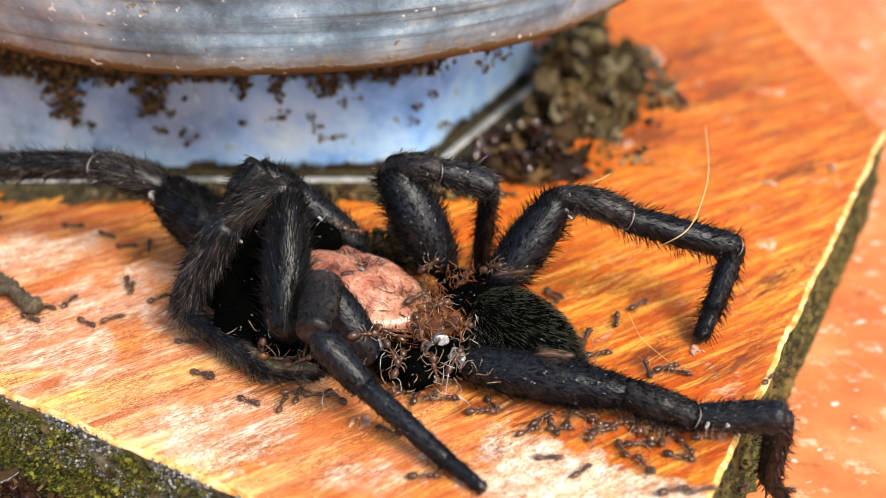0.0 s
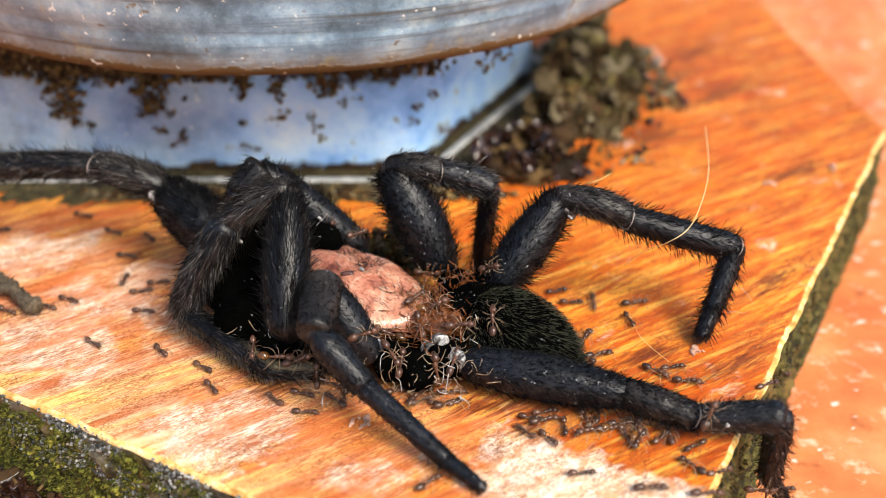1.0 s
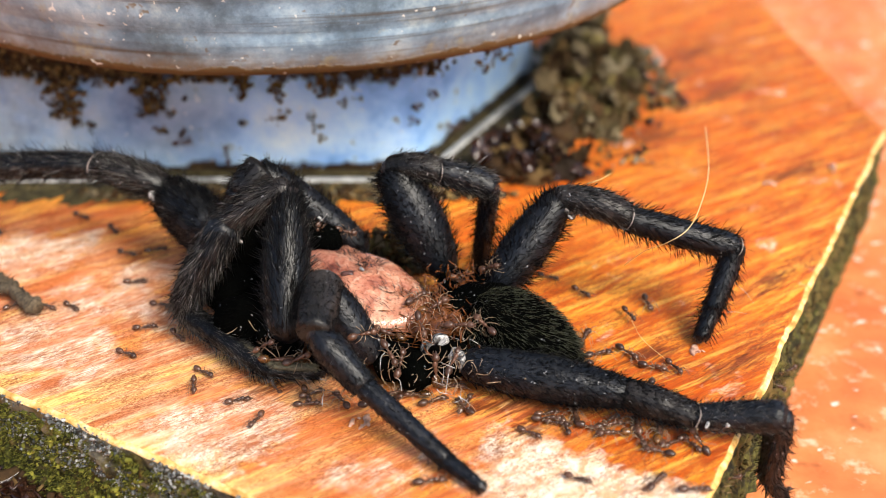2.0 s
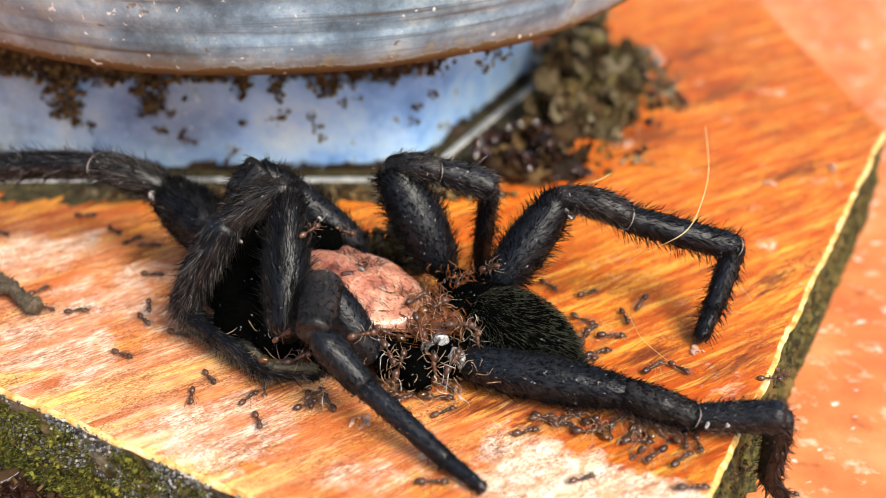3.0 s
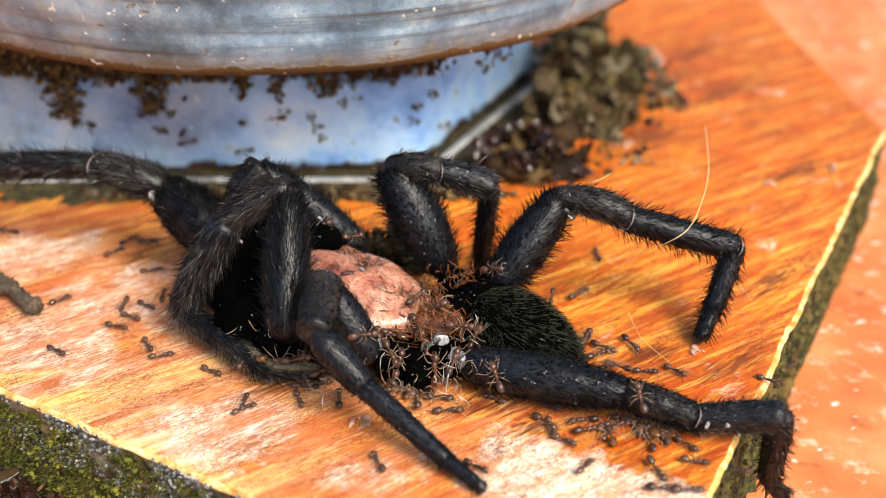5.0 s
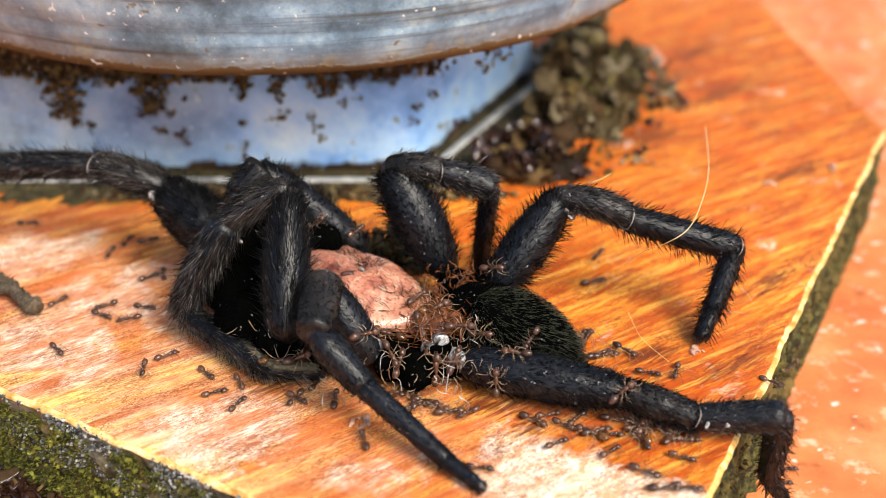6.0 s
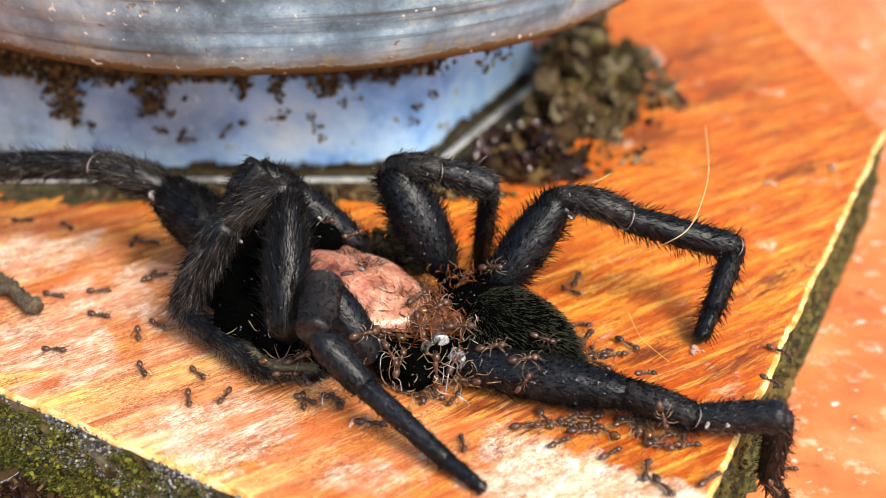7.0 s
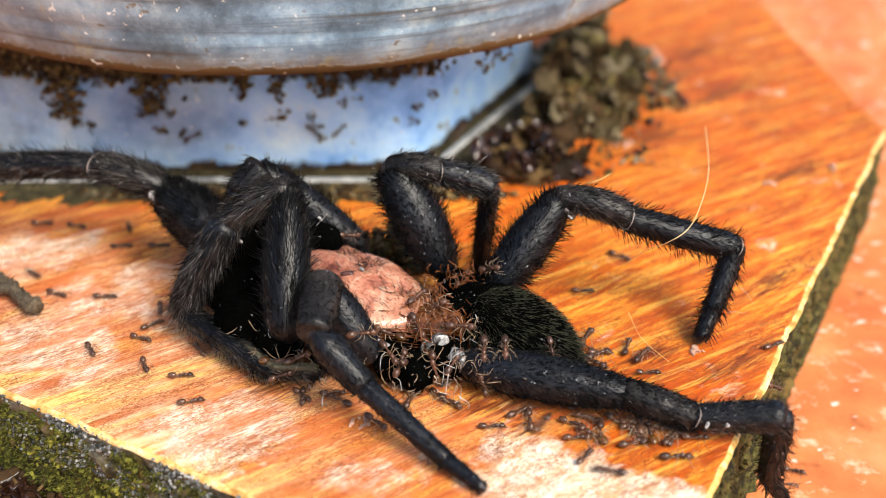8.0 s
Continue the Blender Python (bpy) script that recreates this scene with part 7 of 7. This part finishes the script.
    crawl(MINOR, (0, -12.8, 30.4, 7.2, 84, -36, 25), (0.5, -12.3, 30.6, 7.3, 107, -108, 5), (1, -11, 31, 6.7, 84, -35, 25), (1.5, -12, 30.6, 6.9, 69, -76, 42), (3, -12.8, 30.3, 6.8, 119, -101, -7), (3.5, -13.5, 30.8, 14.6, 13, -87, 98), (4, -12.9, 31, 14.2, 85, -51, 26), (4.5, -12.6, 31.1, 14.5, 77, -77, 35), (6, -12.2, 31.3, 14.8, 97, -114, 16), (6.5, -12.8, 31, 14.5, 95, -126, 18), (7, -13.5, 30.7, 14.8, 94, -139, 18), (7.5, -13.9, 30.6, 15, -87, -21, -160), (8, -20, 28.3, 10.1, 94, 142, 18))
    crawl(MINOR, (0, 1, 38, 6.6, 83, 33, 33), (0.5, 1, 37.8, 5.6, 82, 37, 32), (1, 0.4, 37.4, 5.7, 84, 11, 35), (1.5, 1.8, 38.5, 6, 84, 16, 37), (3, 2.4, 38.9, 5.2, 83, 33, 35), (3.5, 2.8, 39.2, 5, 81, 44, 33), (4, 2, 38.6, 5.2, 81, 44, 32), (4.5, 1.2, 38, 5.7, 78, 57, 27), (6, 2, 38.6, 5.5, -56, 79, -108), (6.5, 2.9, 39.2, 5.2, -82, 39, -136), (7, 3, 39.2, 4.6, -36, 82, -87), (7.5, 3, 39.3, 4.5, -78, 58, -131), (8, 2.9, 39.1, 4.3, -82, 36, -136))
    crawl(MINOR, (0, 27.9, -22.9, -0, 0, 0, -102), (0.5, 30.4, -21.1, 0, 0, 0, -56), (1, 29.9, -22.8, -0, 0, 0, -76), (1.5, 30.1, -22.4, 0.8, 0, 0, -68), (3, 29.3, -22, 0, 0, 0, -80), (3.5, 32, -31.3, 0, 0, 0, -96), (4, 28.2, -34.2, 0, 0, 0, -34), (4.5, 29.6, -36.4, -0, 0, 0, 0), (6, 30.8, -37.1, 0, 0, 0, -17), (6.5, 28.7, -47.4, 7.3, -4, 8, 11), (7, 28.3, -47.2, 7.3, -5, 15, 25), (7.5, 30.3, -47.3, 6.7, 0, 16, 22), (8, 30.8, -37.1, 0, 0, 0, 0))
    crawl(MAJOR, (0, 32, -18.8, 0, 0, 0, 44), (0.5, 32.5, -17.9, 0, 0, 0, -34), (1, 31.4, -18.1, 0, 0, 0, 16), (1.5, 33.5, -18.1, -0, 0, 0, -34), (3, 32.6, -17.9, 0, 0, 0, -112), (3.5, 25.7, -32.8, 0, 0, 0, -119), (4, 24.9, -32, -0, 0, 0, -41), (4.5, 24.8, -29.8, 0, 0, 0, -48), (6, 24.9, -32.8, 0, 0, 0, 16), (6.5, 25.8, -32, 0, 0, 0, -34), (7, 26.2, -32.8, 0, 0, 0, 16), (7.5, 26.3, -31.3, 0, 0, 0, 16), (8, 28.6, -30.5, 0, 0, 0, 77))
    crawl(MINOR, (0, -5.6, -41.4, 0, 0, 0, 32), (0.5, -4.7, -39.8, 0, 0, 0, 19), (1, -5.4, -41, 0, 0, 0, 15), (1.5, -5, -40.2, -0, 0, 0, 49), (3, -6, -40.7, 0, 0, 0, 46), (3.5, -5.3, -40.2, -0, 0, 0, -32), (4, -5.8, -40.5, 0, 0, 0, 0), (4.5, -5.4, -40.5, -0, 0, 0, 79), (6, -4, -45.2, 0, 0, 0, 30), (6.5, -7, -40.5, 0, 0, 0, 108), (7, -7.1, -39.2, 0, 0, 0, 30), (7.5, -6.7, -39.2, 0, 0, 0, 0), (8, -7.3, -39.6, -0, 0, 0, -45))
    crawl(MAJOR, (0, 33.7, -36, 0, 0, 0, 20), (0.5, 33, -36.7, -0, 0, 0, 37), (1, 32, -36.7, -0, 0, 0, -41), (1.5, 31.7, -35.7, 0, 0, 0, -41), (3, 31.8, -35.8, 0, 0, 0, 37), (3.5, 31.9, -37.4, 0, 0, 0, 10), (4, 33, -37, 0, 0, 0, 36), (4.5, 32.5, -36.6, 0, 0, 0, 114), (6, 10.6, -42.9, 7.9, -8, 3, 162), (6.5, 10.6, -42.3, 8, -1, -11, 85), (7, 11.4, -44, 7.7, 20, -2, 7), (7.5, 9.8, -43.3, 7.7, 19, 15, -66), (8, 9.1, -41.3, 7.8, 9, 7, -92))
    crawl(MINOR, (0, 35.5, -36.8, -0, 0, 0, -26), (0.5, 35.1, -36.8, 0, 0, 0, -27), (1, 34.8, -35.7, 0, 0, 0, 12), (1.5, 34.8, -35.5, -0, 0, 0, -68), (3, 35.7, -35.9, 0, 0, 0, -47), (3.5, 35, -37.1, -0, 0, 0, -53), (4, 34.5, -36.2, 0, 0, 0, -78), (4.5, 34.7, -36.4, 0, 0, 0, -34), (6, 35.3, -36.5, -0, 0, 0, -110), (6.5, 23.9, -29.8, 0, 0, 0, 172), (7, 23.2, -32, 0, 0, 0, 94), (7.5, 23.2, -32, 0, 0, 0, 16), (8, 24.1, -32, 0, 0, 0, 0))
    crawl(MINOR, (0, 18.8, -59.2, 0, 0, 0, 45), (0.5, 17.3, -59.5, -0, 0, 0, 36), (1, 18.7, -59.6, -0, 0, 0, 6), (1.5, 17.9, -60.3, -0, 0, 0, -37), (3, 18.6, -60.8, 0, 0, 0, 23), (3.5, 18.8, -60.7, -0, 0, 0, -14), (4, 18.6, -60.5, 0, 0, 0, 10), (4.5, 18, -60, -0, 0, 0, 51), (6, 23.1, -55.2, -0, 0, 0, 40), (6.5, 23, -55.7, 0, 0, 0, 0), (7, 23.1, -55.6, -0, 0, 0, 37), (7.5, 22, -54.6, -0, 0, 0, 96), (8, 19.5, -56.3, -0, 0, 0, 54))
    crawl(MINOR, (0, 55.6, -23.9, -8.1, 83, -24, 30), (0.5, 53.4, -29, -4, 78, -8, 29), (1, 54.5, -25.8, -7.5, 77, 27, 16), (1.5, 56.3, -23.8, -8.5, 78, -17, 28), (3, 53.2, -29.1, -4.9, 80, 36, 22), (3.5, 56.7, -23.2, -8, 67, 2, 32), (4, 53.4, -28.9, -4, 74, 43, 17), (4.5, 55.5, -23.9, -7.9, 67, -17, 34), (6, 56.4, -23.5, -8.2, 75, -20, 33), (6.5, 56.1, -23.7, -8.3, 73, 16, 22), (7, 51.8, -31.1, -0.1, 5, 4, -32), (7.5, 52.2, -30.4, -0.2, 0, 0, -38), (8, 51.5, -30, -0, 0, 0, 26))
    crawl(MINOR, (0, 48.9, -38.3, -0.2, 0, 0, 44), (0.5, 56.2, -23, -12.6, 72, -7, 41), (1, 48.3, -39.6, -0.3, 0, 0, 23), (1.5, 54.3, -26.3, -10.4, 70, 40, 24), (3, 49, -38.1, -0.3, 0, 0, -3), (3.5, 53.8, -26.6, -9.6, 65, 32, 39), (4, 55.5, -23.4, -12.6, 65, 0, 29), (4.5, 48.6, -38.3, -0.1, 8, 5, -30), (6, 49, -38.9, -0.3, 0, 0, -42), (6.5, 53.7, -26.7, -9.5, 56, 16, 22), (7, 49.2, -38.3, -0.6, 3, 3, -47), (7.5, 50.3, -36, -2.4, 58, 40, 26), (8, 50.1, -36.2, -2.6, 64, 34, 31))
    crawl(MINOR, (0, -47.9, 25.7, 9.1, 89, -40, -2), (0.5, -50.2, 25.8, 8.8, 88, -10, -3), (1, -50.5, 25.8, 8.7, 88, -31, -3), (1.5, -50.4, 25.8, 8.5, 88, -25, -3), (3, -48.7, 25.7, 9.2, 89, 20, -3), (3.5, -50.4, 25.8, 9.2, 90, -31, -3), (4, -49.9, 25.8, 9.3, 90, 18, -3), (4.5, -48.5, 25.7, 8.5, 88, -32, -1), (6, -49.7, 25.8, 9.4, 89, 44, -4), (6.5, -49, 25.7, 8.6, 88, -29, -2), (7, -49, 25.8, 9.2, 90, -1, -3), (7.5, -48.8, 25.8, 9.6, 89, -37, -2), (8, -47.8, 25.7, 9.8, 89, -26, -2))
    crawl(MINOR, (0, -14.9, -15.5, 12.8, 56, 24, 24), (0.5, -14.7, -15.8, 12.1, 67, 13, 22), (1, -14.2, -15.5, 12.2, 61, 3, 38), (1.5, -15.6, -15.9, 12.9, 66, 21, 20), (3, -16, -16.1, 13.1, 68, 27, 16), (3.5, -16.2, -16.3, 12.6, 81, -12, 17), (4, -14.7, -16, 11.8, 67, 25, 16), (4.5, -14.9, -16.1, 11.8, 68, 19, 17), (6, -14.3, -15.3, 12.5, 58, -7, 48), (6.5, -14.4, -15.9, 11.6, 69, -10, 34), (7, -14.8, -15.8, 12.3, 65, -1, 32), (7.5, -14.4, -15.7, 12.1, 62, 8, 33), (8, -15.3, -16.1, 12.4, 70, 12, 21))
    for kind in (*MINOR, *MAJOR, *AMBER):
        for ob in (*kind.children_recursive, kind):
            bpy.data.objects.remove(ob)


motions()
